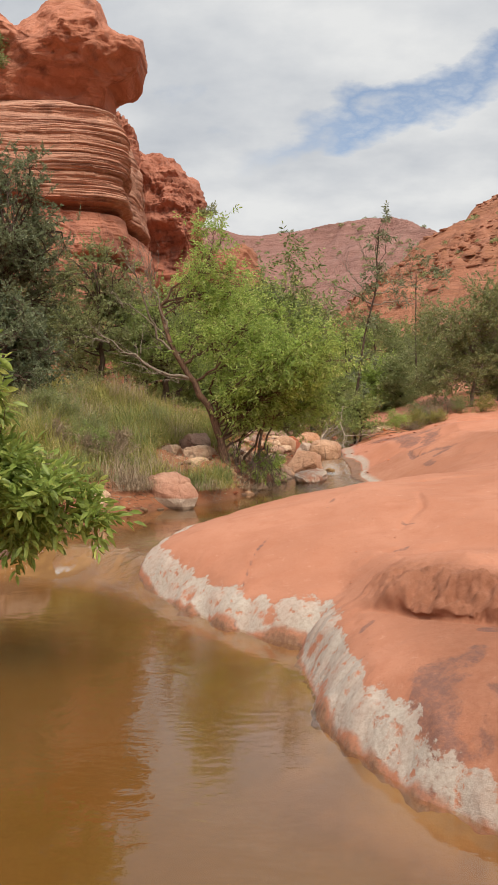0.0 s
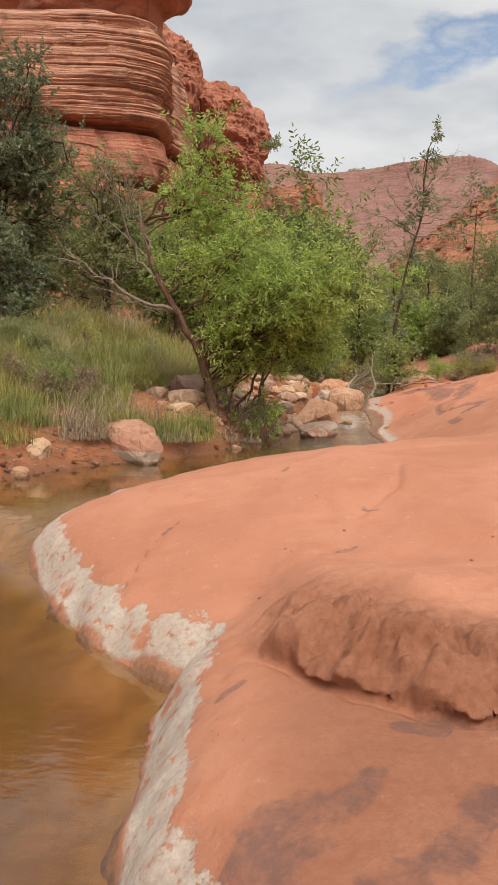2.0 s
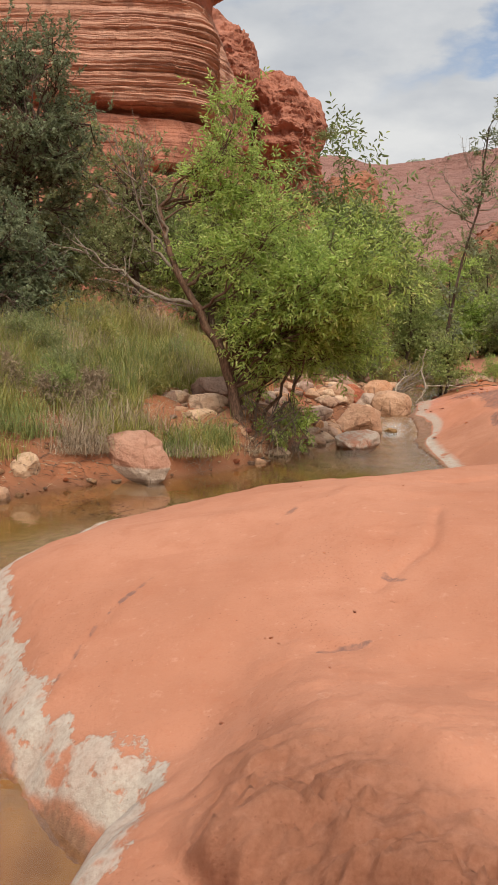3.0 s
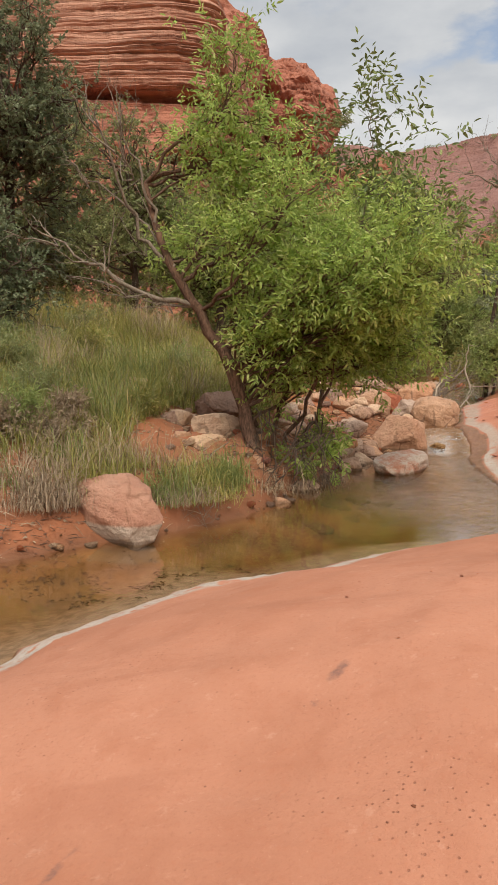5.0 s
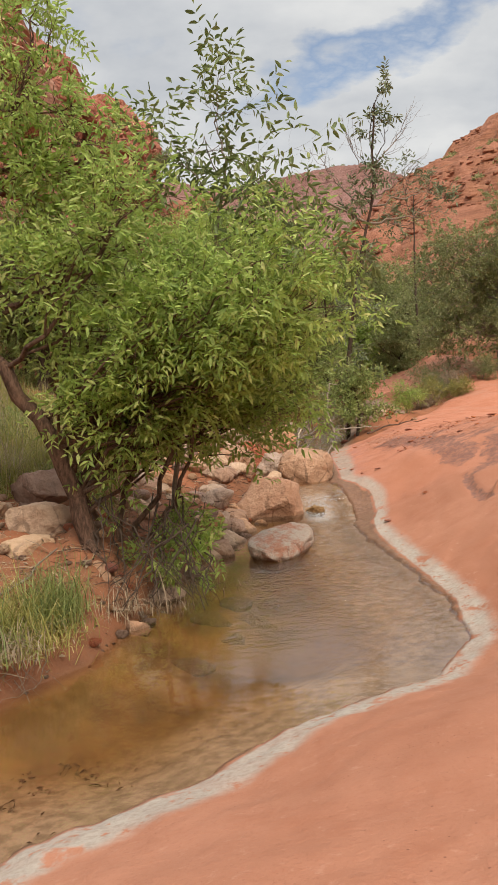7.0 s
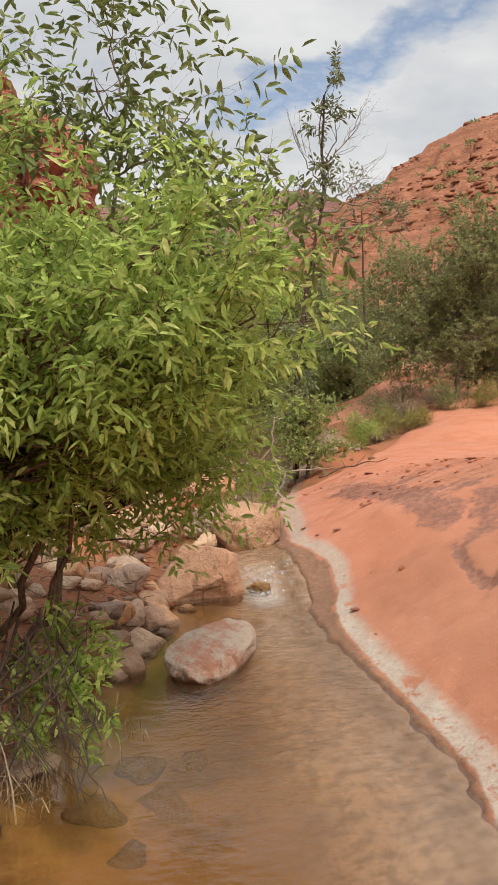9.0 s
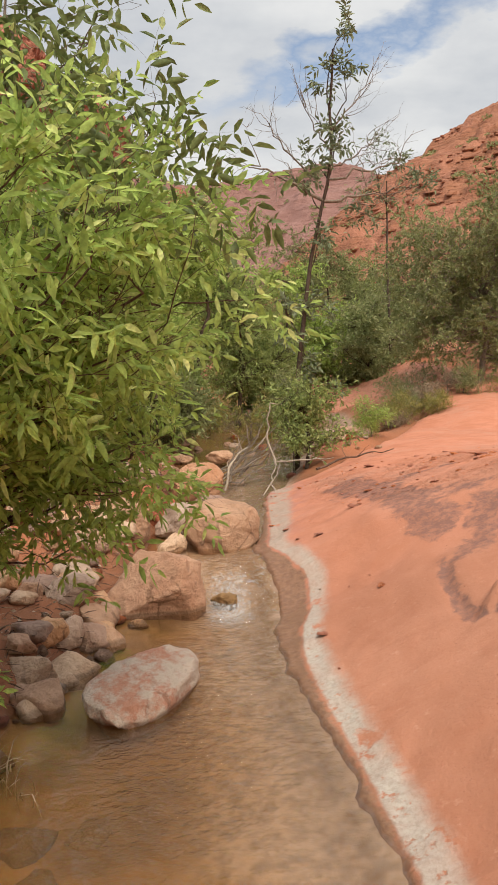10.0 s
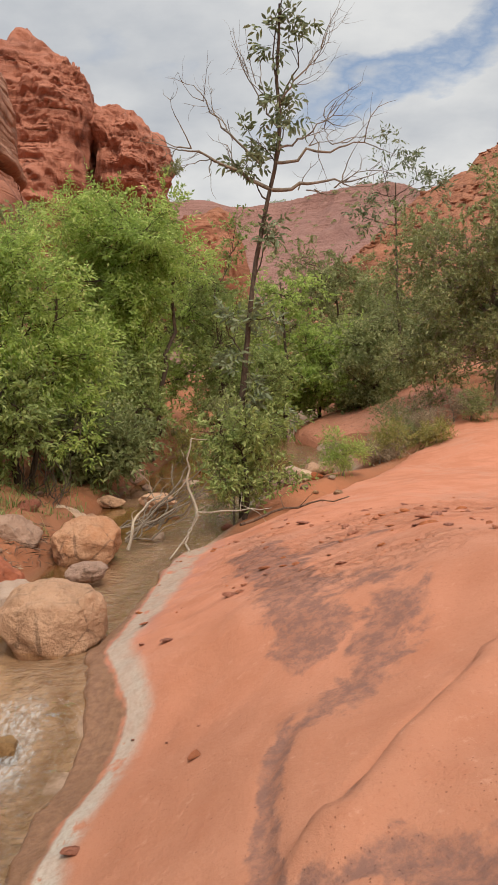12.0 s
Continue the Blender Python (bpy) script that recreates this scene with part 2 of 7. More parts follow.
    ccol = s.mix(s.math("MULTIPLY", s.attr("red"), 0.72), ccol, s.mix(s.ramp(s.noise(24, 8, 0.75), 0.4, 0.62), (0.38, 0.27, 0.20), (0.29, 0.19, 0.135)))
    c = s.mix(s.math("MULTIPLY", cru, s.ramp(mid, 0.35, 0.75, 1.0, 0.75)), c, ccol)
    wet = s.ramp(s.math("ADD", shore, s.math("MULTIPLY", s.math("SUBTRACT", s.noise(9, 6, 0.65), 0.5), 0.12)), s.math("SUBTRACT", damp, 0.025), s.math("ADD", damp, 0.018), 1.0, 0.0)
    c = s.mix(s.math("MULTIPLY", wet, 0.85), c, s.mix(s.ramp(s.noise(30, 7, 0.75), 0.38, 0.62), (0.23, 0.135, 0.08), (0.14, 0.08, 0.05)))
    h = s.math("ADD", s.math("MULTIPLY", mid, 0.8), s.math("MULTIPLY", fine, 0.35))
    h = s.math("ADD", h, s.math("MULTIPLY", grit, 0.12))
    h = s.math("ADD", h, s.math("MULTIPLY", flake, 1.1))
    h = s.math("ADD", h, s.math("MULTIPLY", cru, s.math("ADD", 0.12, s.math("MULTIPLY", s.noise(60, 6, 0.75), 0.14))))
    h = s.math("SUBTRACT", h, s.math("MULTIPLY", pit, 0.35))
    h = s.math("ADD", h, s.math("MULTIPLY", grain, 0.10))
    h = s.math("ADD", h, s.math("MULTIPLY", s.math("MULTIPLY", led, s.noise(30, 9, 0.78)), 3.4))
    s.bump(h, 0.62, 0.024)
    return s.base(c, s.ramp(wet, 0, 1, 0.9, 0.35), 0.14)


def ground_material():
    s = Shader("red_soil")
    big, mid, fine = s.noise(0.9, 5), s.noise(9, 6, 0.65), s.noise(70, 4, 0.7)
    c = s.mix(s.ramp(big, 0.35, 0.65), (0.36, 0.135, 0.065), (0.27, 0.115, 0.06))
    c = s.mix(s.ramp(mid, 0.5, 0.75, 0, 0.6), c, (0.20, 0.10, 0.055))
    c = s.mix(s.ramp(fine, 0.55, 0.8, 0, 0.5), c, (0.42, 0.23, 0.13))
    # olive silt on the stream's bed
    bed = s.attr("bed")
    silt = s.mix(s.ramp(s.noise(2.2, 6, 0.6), 0.4, 0.62), (0.25, 0.14, 0.048), (0.13, 0.07, 0.025))
    silt = s.mix(s.ramp(s.voronoi(9), 0.1, 0.5, 0.1, 0.0), silt, (0.50, 0.33, 0.19))
    silt = s.mix(s.attr("shelf"), silt, s.mix(s.ramp(s.noise(13, 8, 0.72), 0.4, 0.62), (0.36, 0.245, 0.175), (0.22, 0.145, 0.10)))
    silt = s.mix(s.attr("pool"), silt, s.mix(s.ramp(s.noise(2.5, 6, 0.6), 0.4, 0.6), (0.25, 0.13, 0.045), (0.17, 0.085, 0.03)))
    silt = s.mix(s.math("MULTIPLY", s.attr("weedy"), s.ramp(s.noise(14, 7, 0.7), 0.36, 0.62, 0.95, 0.35)), silt, (0.15, 0.085, 0.042))
    c = s.mix(bed, c, silt)
    wet = s.attr("wet")
    c = s.mix(s.math("MULTIPLY", wet, 0.6), c, (0.12, 0.055, 0.028))
    s.bump(s.math("MULTIPLY", s.math("ADD", mid, s.math("MULTIPLY", fine, 0.5)), s.math("SUBTRACT", 1.0, s.math("MULTIPLY", bed, 0.75))), 0.7, 0.03)
    return s.base(c, s.ramp(wet, 0, 1, 0.95, 0.5), 0.2)


def stone_material(name, a, b, dark, crust=None, varnish=0.4, foot=None):
    s = Shader(name)
    v = s.objcoord()
    mid, fine = s.noise(4.5, 6, 0.6, v), s.noise(26, 5, 0.65, v)
    c = s.mix(s.ramp(mid, 0.35, 0.65), a, b)
    c = s.mix(s.ramp(s.noise(2.3, 5, 0.6, v, distort=0.5), 0.55, 0.72, 0, varnish), c, dark)
    c = s.mix(s.ramp(fine, 0.55, 0.8, 0, 0.5), c, dark)
    c = s.mix(s.ramp(s.noise(11, 8, 0.72, v), 0.52, 0.66, 0, 0.45), c, dark)
    c = s.mix(s.ramp(s.noise(8, 6, 0.65, v, distort=0.8), 0.58, 0.7, 0, 0.45), c, (min(1, a[0] * 1.2), min(1, a[1] * 1.2), min(1, a[2] * 1.15)))
    c = s.hsv(c, s.ramp(s.objrandom(), 0, 1, 0.496, 0.503), s.ramp(s.objrandom(), 0, 1, 0.9, 1.1), s.ramp(s.objrandom(), 0, 1, 0.85, 1.15))
    vein = s.ramp(s.math("ADD", s.voronoi(3.1, "DISTANCE_TO_EDGE", v), s.math("MULTIPLY", s.math("SUBTRACT", s.noise(9, 6, 0.7, v), 0.5), 0.22)), 0.0, 0.035, 1.0, 0.0)
    c = s.mix(s.math("MULTIPLY", vein, s.ramp(s.noise(1.9, 3, 0.5, v), 0.45, 0.6, 0.0, 0.6)), c, (dark[0] * 0.6, dark[1] * 0.6, dark[2] * 0.6))
    if crust:
        c = s.mix(s.math("MULTIPLY", s.ramp(s.noise(6.0, 9, 0.75, v), 0.40, 0.56), 0.9), c, crust)
    # the part that the water keeps wet is darker
    sep = s.nt.nodes.new("ShaderNodeSeparateXYZ")
    s.link(s.pos, sep.inputs[0])
    line = s.math("ADD", sep.outputs[2], s.math("MULTIPLY", s.math("SUBTRACT", mid, 0.5), 0.06))
    if foot:
        c = s.mix(s.ramp(line, 0.345, 0.37, 0.85, 0.0), c, foot)
    wet = s.ramp(line, 0.235, 0.255, 0.55, 0.0)
    c = s.mix(wet, c, (0.10, 0.055, 0.03))
    s.bump(s.math("ADD", mid, s.math("ADD", s.math("MULTIPLY", fine, 0.5), s.math("MULTIPLY", s.noise(11, 8, 0.72, v), 0.8))), 1.0, 0.05)
    return s.base(c, 0.82, 0.25)


def strata_material(name, a, b, dark, scale=1.0, bands=1.0, varnish=0.7, below=None):
    """Layered sandstone with dark varnish streaks."""
    s = Shader(name)
    lay = s.noise(1.0 * scale, 8, 0.65, stretch=(0.12, 0.12, 2.6))
    big, mid, fine = s.noise(0.22 * scale, 5), s.noise(1.4 * scale, 6, 0.65), s.noise(8 * scale, 5, 0.7)
    c = s.mix(s.ramp(big, 0.35, 0.65), a, b)
    c = s.mix(s.ramp(lay, 0.48, 0.62, 0, 0.65 * bands), c, dark)
    drip = s.noise(0.5 * scale, 6, 0.6, stretch=(1.4, 1.4, 0.22))
    c = s.mix(s.ramp(drip, 0.55, 0.72, 0, varnish), c, dark)
    c = s.mix(s.ramp(mid, 0.5, 0.78, 0, 0.5), c, (a[0] * 1.35, a[1] * 1.5, a[2] * 1.5))
    c = s.mix(s.ramp(fine, 0.55, 0.8, 0, 0.5), c, dark)
    if below:
        # the massive bed under the thin layers is darker red with black varnish
        sep = s.nt.nodes.new("ShaderNodeSeparateXYZ")
        s.link(s.pos, sep.inputs[0])
        low = s.ramp(s.math("ADD", s.math("ADD", sep.outputs[2], s.math("MULTIPLY", sep.outputs[0], 0.10)), s.math("MULTIPLY", s.math("SUBTRACT", mid, 0.5), 0.9)), below - 0.25, below + 0.1, 1.0, 0.0)
        massive = s.mix(s.ramp(s.noise(0.9, 7, 0.7), 0.45, 0.62), (0.43, 0.175, 0.11), s.mix(s.ramp(fine, 0.4, 0.6), (0.33, 0.125, 0.08), (0.19, 0.08, 0.06)))
        c = s.mix(s.math("MULTIPLY", low, 0.85), c, massive)
    s.bump(s.math("ADD", s.math("MULTIPLY", lay, 1.2), s.math("ADD", mid, s.math("MULTIPLY", fine, 0.4))), 0.8, 0.35 / scale)
    return s.base(c, 0.92, 0.15)


def water_material():
    s = Shader("muddy_water")
    # small ripples, calmer in the still pools
    still = s.attr("ripple")
    r1 = s.noise(17, 3, 0.5, stretch=(0.7, 1.0, 1.0), distort=0.35)
    r2 = s.noise(46, 3, 0.5, stretch=(0.8, 0.8, 1.0), distort=0.4)
    r0 = s.noise(1.6, 3, 0.5)
    h = s.math("ADD", s.math("MULTIPLY", r1, still), s.math("MULTIPLY", s.math("MULTIPLY", r2, 0.5), still))
    h = s.math("ADD", h, s.math("MULTIPLY", r0, 0.05))
    h = s.math("ADD", h, s.math("MULTIPLY", s.noise(5, 3, 0.5, stretch=(1.0, 1.8, 1.0)), 0.05))
    nrm = s.bump(h, 1.0, 0.04)
    nt = s.nt
    clear = nt.nodes.new("ShaderNodeBsdfTransparent")
    s.put(clear.inputs[0], s.mix(s.ramp(s.attr("depth"), 0.02, 0.2), (0.97, 0.92, 0.82), (0.90, 0.70, 0.42)))
    mud = nt.nodes.new("ShaderNodeBsdfDiffuse")
    s.put(mud.inputs[0], s.mix(s.ramp(s.attr("depth"), 0.30, 0.50), s.mix(s.ramp(s.attr("depth"), 0.08, 0.24), (0.30, 0.19, 0.10), (0.165, 0.079, 0.021)), (0.135, 0.060, 0.010)))
    gloss = nt.nodes.new("ShaderNodeBsdfGlossy")
    gloss.inputs["Roughness"].default_value = 0.015
    nt.links.new(nrm, gloss.inputs["Normal"])
    body, surf = nt.nodes.new("ShaderNodeMixShader"), nt.nodes.new("ShaderNodeMixShader")
    s.put(body.inputs[0], s.ramp(s.attr("depth"), 0.05, 0.32, 0.0, 0.82))
    nt.links.new(clear.outputs[0], body.inputs[1])
    nt.links.new(mud.outputs[0], body.inputs[2])
    lw = nt.nodes.new("ShaderNodeLayerWeight")
    lw.inputs["Blend"].default_value = 0.5
    nt.links.new(nrm, lw.inputs["Normal"])
    fr = s.math("ADD", s.math("MULTIPLY", s.math("POWER", lw.outputs["Facing"], 2.9), 0.97), 0.012)
    nt.links.new(fr, surf.inputs[0])
    nt.links.new(body.outputs[0], surf.inputs[1])
    nt.links.new(gloss.outputs[0], surf.inputs[2])
    # broken white water where it falls
    white = nt.nodes.new("ShaderNodeBsdfDiffuse")
    white.inputs[0].default_value = (0.60, 0.57, 0.53, 1)
    streak = s.noise(34, 8, 0.75, stretch=(1.6, 0.6, 1.0), distort=0.5)
    aer = s.ramp(s.math("ADD", s.attr("foam"), s.math("MULTIPLY", s.math("SUBTRACT", streak, 0.5), 2.2)), 0.42, 1.25, 0.0, 0.55)
    aer = s.math("MULTIPLY", aer, s.ramp(s.attr("foam"), 0.05, 0.3))
    top = nt.nodes.new("ShaderNodeMixShader")
    nt.links.new(aer, top.inputs[0])
    nt.links.new(surf.outputs[0], top.inputs[1])
    nt.links.new(white.outputs[0], top.inputs[2])
    nt.links.new(top.outputs[0], s.out.inputs[0])
    return s.m


def leaf_material(name, a, b, c, through=0.35, rough=0.55):
    s = Shader(name)
    r = s.island()
    col = s.mix(s.ramp(r, 0.0, 0.55), a, b)
    col = s.mix(s.ramp(r, 0.75, 1.0), col, c)
    col = s.mix(s.ramp(s.noise(1.3, 4), 0.4, 0.65, 0, 0.5), col, a)
    col = s.hsv(col, 0.5, 1.0, s.ramp(s.noise(60, 2), 0.3, 0.7, 0.8, 1.2))
    s.base(col, rough, 0.35)
    tr = s.nt.nodes.new("ShaderNodeBsdfTranslucent")
    s.link(col, tr.inputs[0])
    mx = s.nt.nodes.new("ShaderNodeMixShader")
    mx.inputs[0].default_value = through
    s.link(s.b.outputs[0], mx.inputs[1])
    s.link(tr.outputs[0], mx.inputs[2])
    s.link(mx.outputs[0], s.out.inputs[0])
    return s.m


def bark_material(name, a, b):
    s = Shader(name)
    f = s.noise(42, 7, 0.75, stretch=(1, 1, 0.3), distort=0.5)
    c = s.mix(s.ramp(f, 0.35, 0.68), a, b)
    c = s.mix(s.ramp(s.noise(6, 4), 0.5, 0.75, 0, 0.5), c, (b[0] * 1.25, b[1] * 1.2, b[2] * 1.1))
    s.bump(f, 1.0, 0.02)
    return s.base(c, 0.9, 0.2)


M_SLAB, M_SOIL, M_WATER = slab_material(), ground_material(), water_material()
M_ORANGE = stone_material("orange_stone", (0.45, 0.225, 0.135), (0.39, 0.175, 0.10), (0.27, 0.135, 0.085))
M_TAN = stone_material("tan_stone", (0.46, 0.285, 0.195), (0.375, 0.225, 0.15), (0.20, 0.12, 0.08))
M_BROWN = stone_material("brown_stone", (0.58, 0.35, 0.215), (0.50, 0.27, 0.15), (0.26, 0.135, 0.075), varnish=0.4)
M_FOOT = stone_material("orange_stone_with_pale_foot", (0.56, 0.285, 0.165), (0.49, 0.225, 0.125), (0.36, 0.175, 0.10), foot=(0.46, 0.37, 0.29))
M_YELLOW = stone_material("tan_orange_stone", (0.46, 0.27, 0.18), (0.40, 0.205, 0.125), (0.26, 0.14, 0.09))
M_ALGAE = stone_material("silt_coated_stone", (0.31, 0.185, 0.085), (0.24, 0.135, 0.06), (0.14, 0.075, 0.035))
M_BIG = stone_material("orange_brown_stone", (0.62, 0.35, 0.19), (0.55, 0.275, 0.135), (0.27, 0.13, 0.07), varnish=0.5)
M_CHIP = stone_material("orange_red_chip", (0.70, 0.265, 0.145), (0.64, 0.225, 0.12), (0.50, 0.17, 0.09), varnish=0.15)
M_RED = stone_material("red_stone", (0.42, 0.145, 0.078), (0.36, 0.115, 0.062), (0.22, 0.08, 0.05))
M_PALE = stone_material("pale_stone", (0.58, 0.405, 0.285), (0.49, 0.325, 0.22), (0.29, 0.18, 0.12))
M_CRUST = stone_material("crusted_stone", (0.46, 0.22, 0.14), (0.40, 0.18, 0.11), (0.30, 0.155, 0.10), crust=(0.50, 0.40, 0.315))
M_CLIFF = strata_material("layered_red_cliff", (0.57, 0.315, 0.218), (0.49, 0.25, 0.168), (0.17, 0.085, 0.062), 2.0, 0.7, 0.6, 8.35)
M_FAR = strata_material("dark_red_buttress", (0.45, 0.185, 0.118), (0.37, 0.145, 0.092), (0.14, 0.058, 0.045), 0.7, 0.5, 0.7)
M_HEAD = strata_material("red_caprock", (0.56, 0.24, 0.15), (0.48, 0.195, 0.118), (0.19, 0.075, 0.052), 1.2, 0.55, 0.8)
M_HILL = strata_material("red_hillside", (0.38, 0.165, 0.10), (0.33, 0.145, 0.08), (0.15, 0.068, 0.042), 1.3, 0.7, 0.5)
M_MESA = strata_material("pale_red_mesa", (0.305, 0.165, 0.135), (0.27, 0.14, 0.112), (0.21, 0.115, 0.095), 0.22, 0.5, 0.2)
M_LEAF = leaf_material("ash_leaf", (0.26, 0.36, 0.088), (0.48, 0.59, 0.155), (0.74, 0.77, 0.31), 0.68)
M_LEAF_NEAR = leaf_material("glossy_green_leaf", (0.19, 0.265, 0.055), (0.32, 0.40, 0.095), (0.55, 0.58, 0.16), 0.45, 0.4)
M_LEAF_MID = leaf_material("mid_green_leaf", (0.215, 0.275, 0.085), (0.36, 0.42, 0.135), (0.52, 0.55, 0.22), 0.52)
M_LEAF_DARK = leaf_material("grey_green_leaf", (0.14, 0.17, 0.085), (0.23, 0.265, 0.14), (0.34, 0.37, 0.22), 0.38)
# ash leaf with the dark of sprays backlit by the sky put into its colour
M_LEAF_BACKLIT = leaf_material("backlit_ash_leaf", (0.13, 0.17, 0.06), (0.21, 0.26, 0.085), (0.32, 0.36, 0.13), 0.32)
M_LEAF_OLIVE = leaf_material("olive_leaf", (0.20, 0.23, 0.09), (0.33, 0.355, 0.145), (0.48, 0.47, 0.23), 0.48)
M_GRASS = leaf_material("bank_grass", (0.22, 0.225, 0.05), (0.40, 0.36, 0.105), (0.62, 0.46, 0.23), 0.4, 0.7)
M_RUSH = leaf_material("green_rush", (0.16, 0.20, 0.06), (0.28, 0.31, 0.10), (0.42, 0.40, 0.17), 0.4, 0.6)
M_STRAW = leaf_material("dry_straw", (0.28, 0.20, 0.13), (0.42, 0.32, 0.21), (0.54, 0.44, 0.32), 0.25, 0.8)
M_BARK = bark_material("brown_bark", (0.065, 0.039, 0.027), (0.235, 0.138, 0.092))
M_BARK_DARK = bark_material("dark_bark", (0.055, 0.038, 0.028), (0.13, 0.09, 0.065))
M_BARK_GREY = bark_material("grey_bark", (0.16, 0.125, 0.095), (0.32, 0.26, 0.20))
M_DRIFT = bark_material("bleached_driftwood", (0.34, 0.27, 0.20), (0.52, 0.44, 0.35))


# ---------------------------------------------------------------- plan of the canyon floor
# the slab's waterline, and the far bank's
SHORE = [(0.3, -6), (0.35, 0), (0.9, 1.6), (1.05, 2.4), (0.93, 2.84), (0.66, 3.15), (0.40, 3.7), (0.35, 4.2), (0.30, 4.75), (0.36, 5.08), (0.0, 5.32), (-0.35, 5.72),
         (-0.72, 6.3), (-0.97, 6.8), (-0.92, 7.3), (-0.78, 8.0), (-0.5, 8.6), (-0.15, 9.1), (0.4, 9.42), (0.9, 9.92), (1.6, 10.32), (1.93, 10.8),
         (2.03, 11.5), (1.95, 12.3), (1.85, 13.1), (1.82, 13.8), (1.9, 14.5), (1.78, 15.2), (1.9, 16.0), (2.02, 17.3), (2.35, 18.6), (2.8, 20.2), (3.7, 21.3), (4.15, 22.6), (4.1, 24), (3.9, 25.5), (4.2, 30), (5, 45), (5, 500)]
BANK = [(-2.4, -300), (-2.4, -3), (-2.2, 0), (-2.0, 3), (-2.15, 5), (-2.5, 7), (-2.05, 8.2), (-1.58, 9.2), (-1.15, 9.75), (-0.75, 10.1), (-0.2, 10.75), (-0.08, 11.3),
        (0.2, 12.4), (0.5, 13.3), (0.7, 14.2), (0.85, 15.2), (1.0, 17.2), (0.95, 20), (1.2, 24), (1.6, 30), (3, 45), (3, 500)]
LEDGE = [(0.20, 5.02), (0.5, 4.86), (0.82, 4.56), (1.0, 4.34), (1.18, 4.16), (1.42, 4.02), (1.75, 3.95), (2.4, 3.7), (3.6, 3.1), (6, 2.4)]


def along(line, y):
    a = np.array(line)
    return np.interp(y, a[:, 1], a[:, 0])


def water_level(x, y):
    lip = np.interp(x, [-2.6, -1.4, -0.95, -0.4], [7.55, 7.2, 6.85, 6.5])
    w = 0.22 * sstep(-0.30, 0.22, y - lip)
    w = w + 0.20 * sstep(14.25, 15.1, y + 0.25 * (x - 1.6)) + 0.012 * np.clip(y - 15.2, 0, 25)
    return w


def shore_distance(x, y):
    return polydist(x, y, SHORE) * np.where(x > along(SHORE, y), 1, -1)


def bank_distance(x, y):
    return polydist(x, y, BANK) * np.where(x < along(BANK, y), 1, -1)


def ledge_distance(x, y):
    a = np.array(LEDGE)
    return polydist(x, y, LEDGE) * np.where(y > np.interp(x, a[:, 0], a[:, 1]), 1, -1)


def slab_end(x):
    return np.interp(x, [1.5, 2.9, 3.7, 4.6, 6.2, 10, 16], [17.3, 18.1, 19.4, 21.2, 24.0, 31, 38])


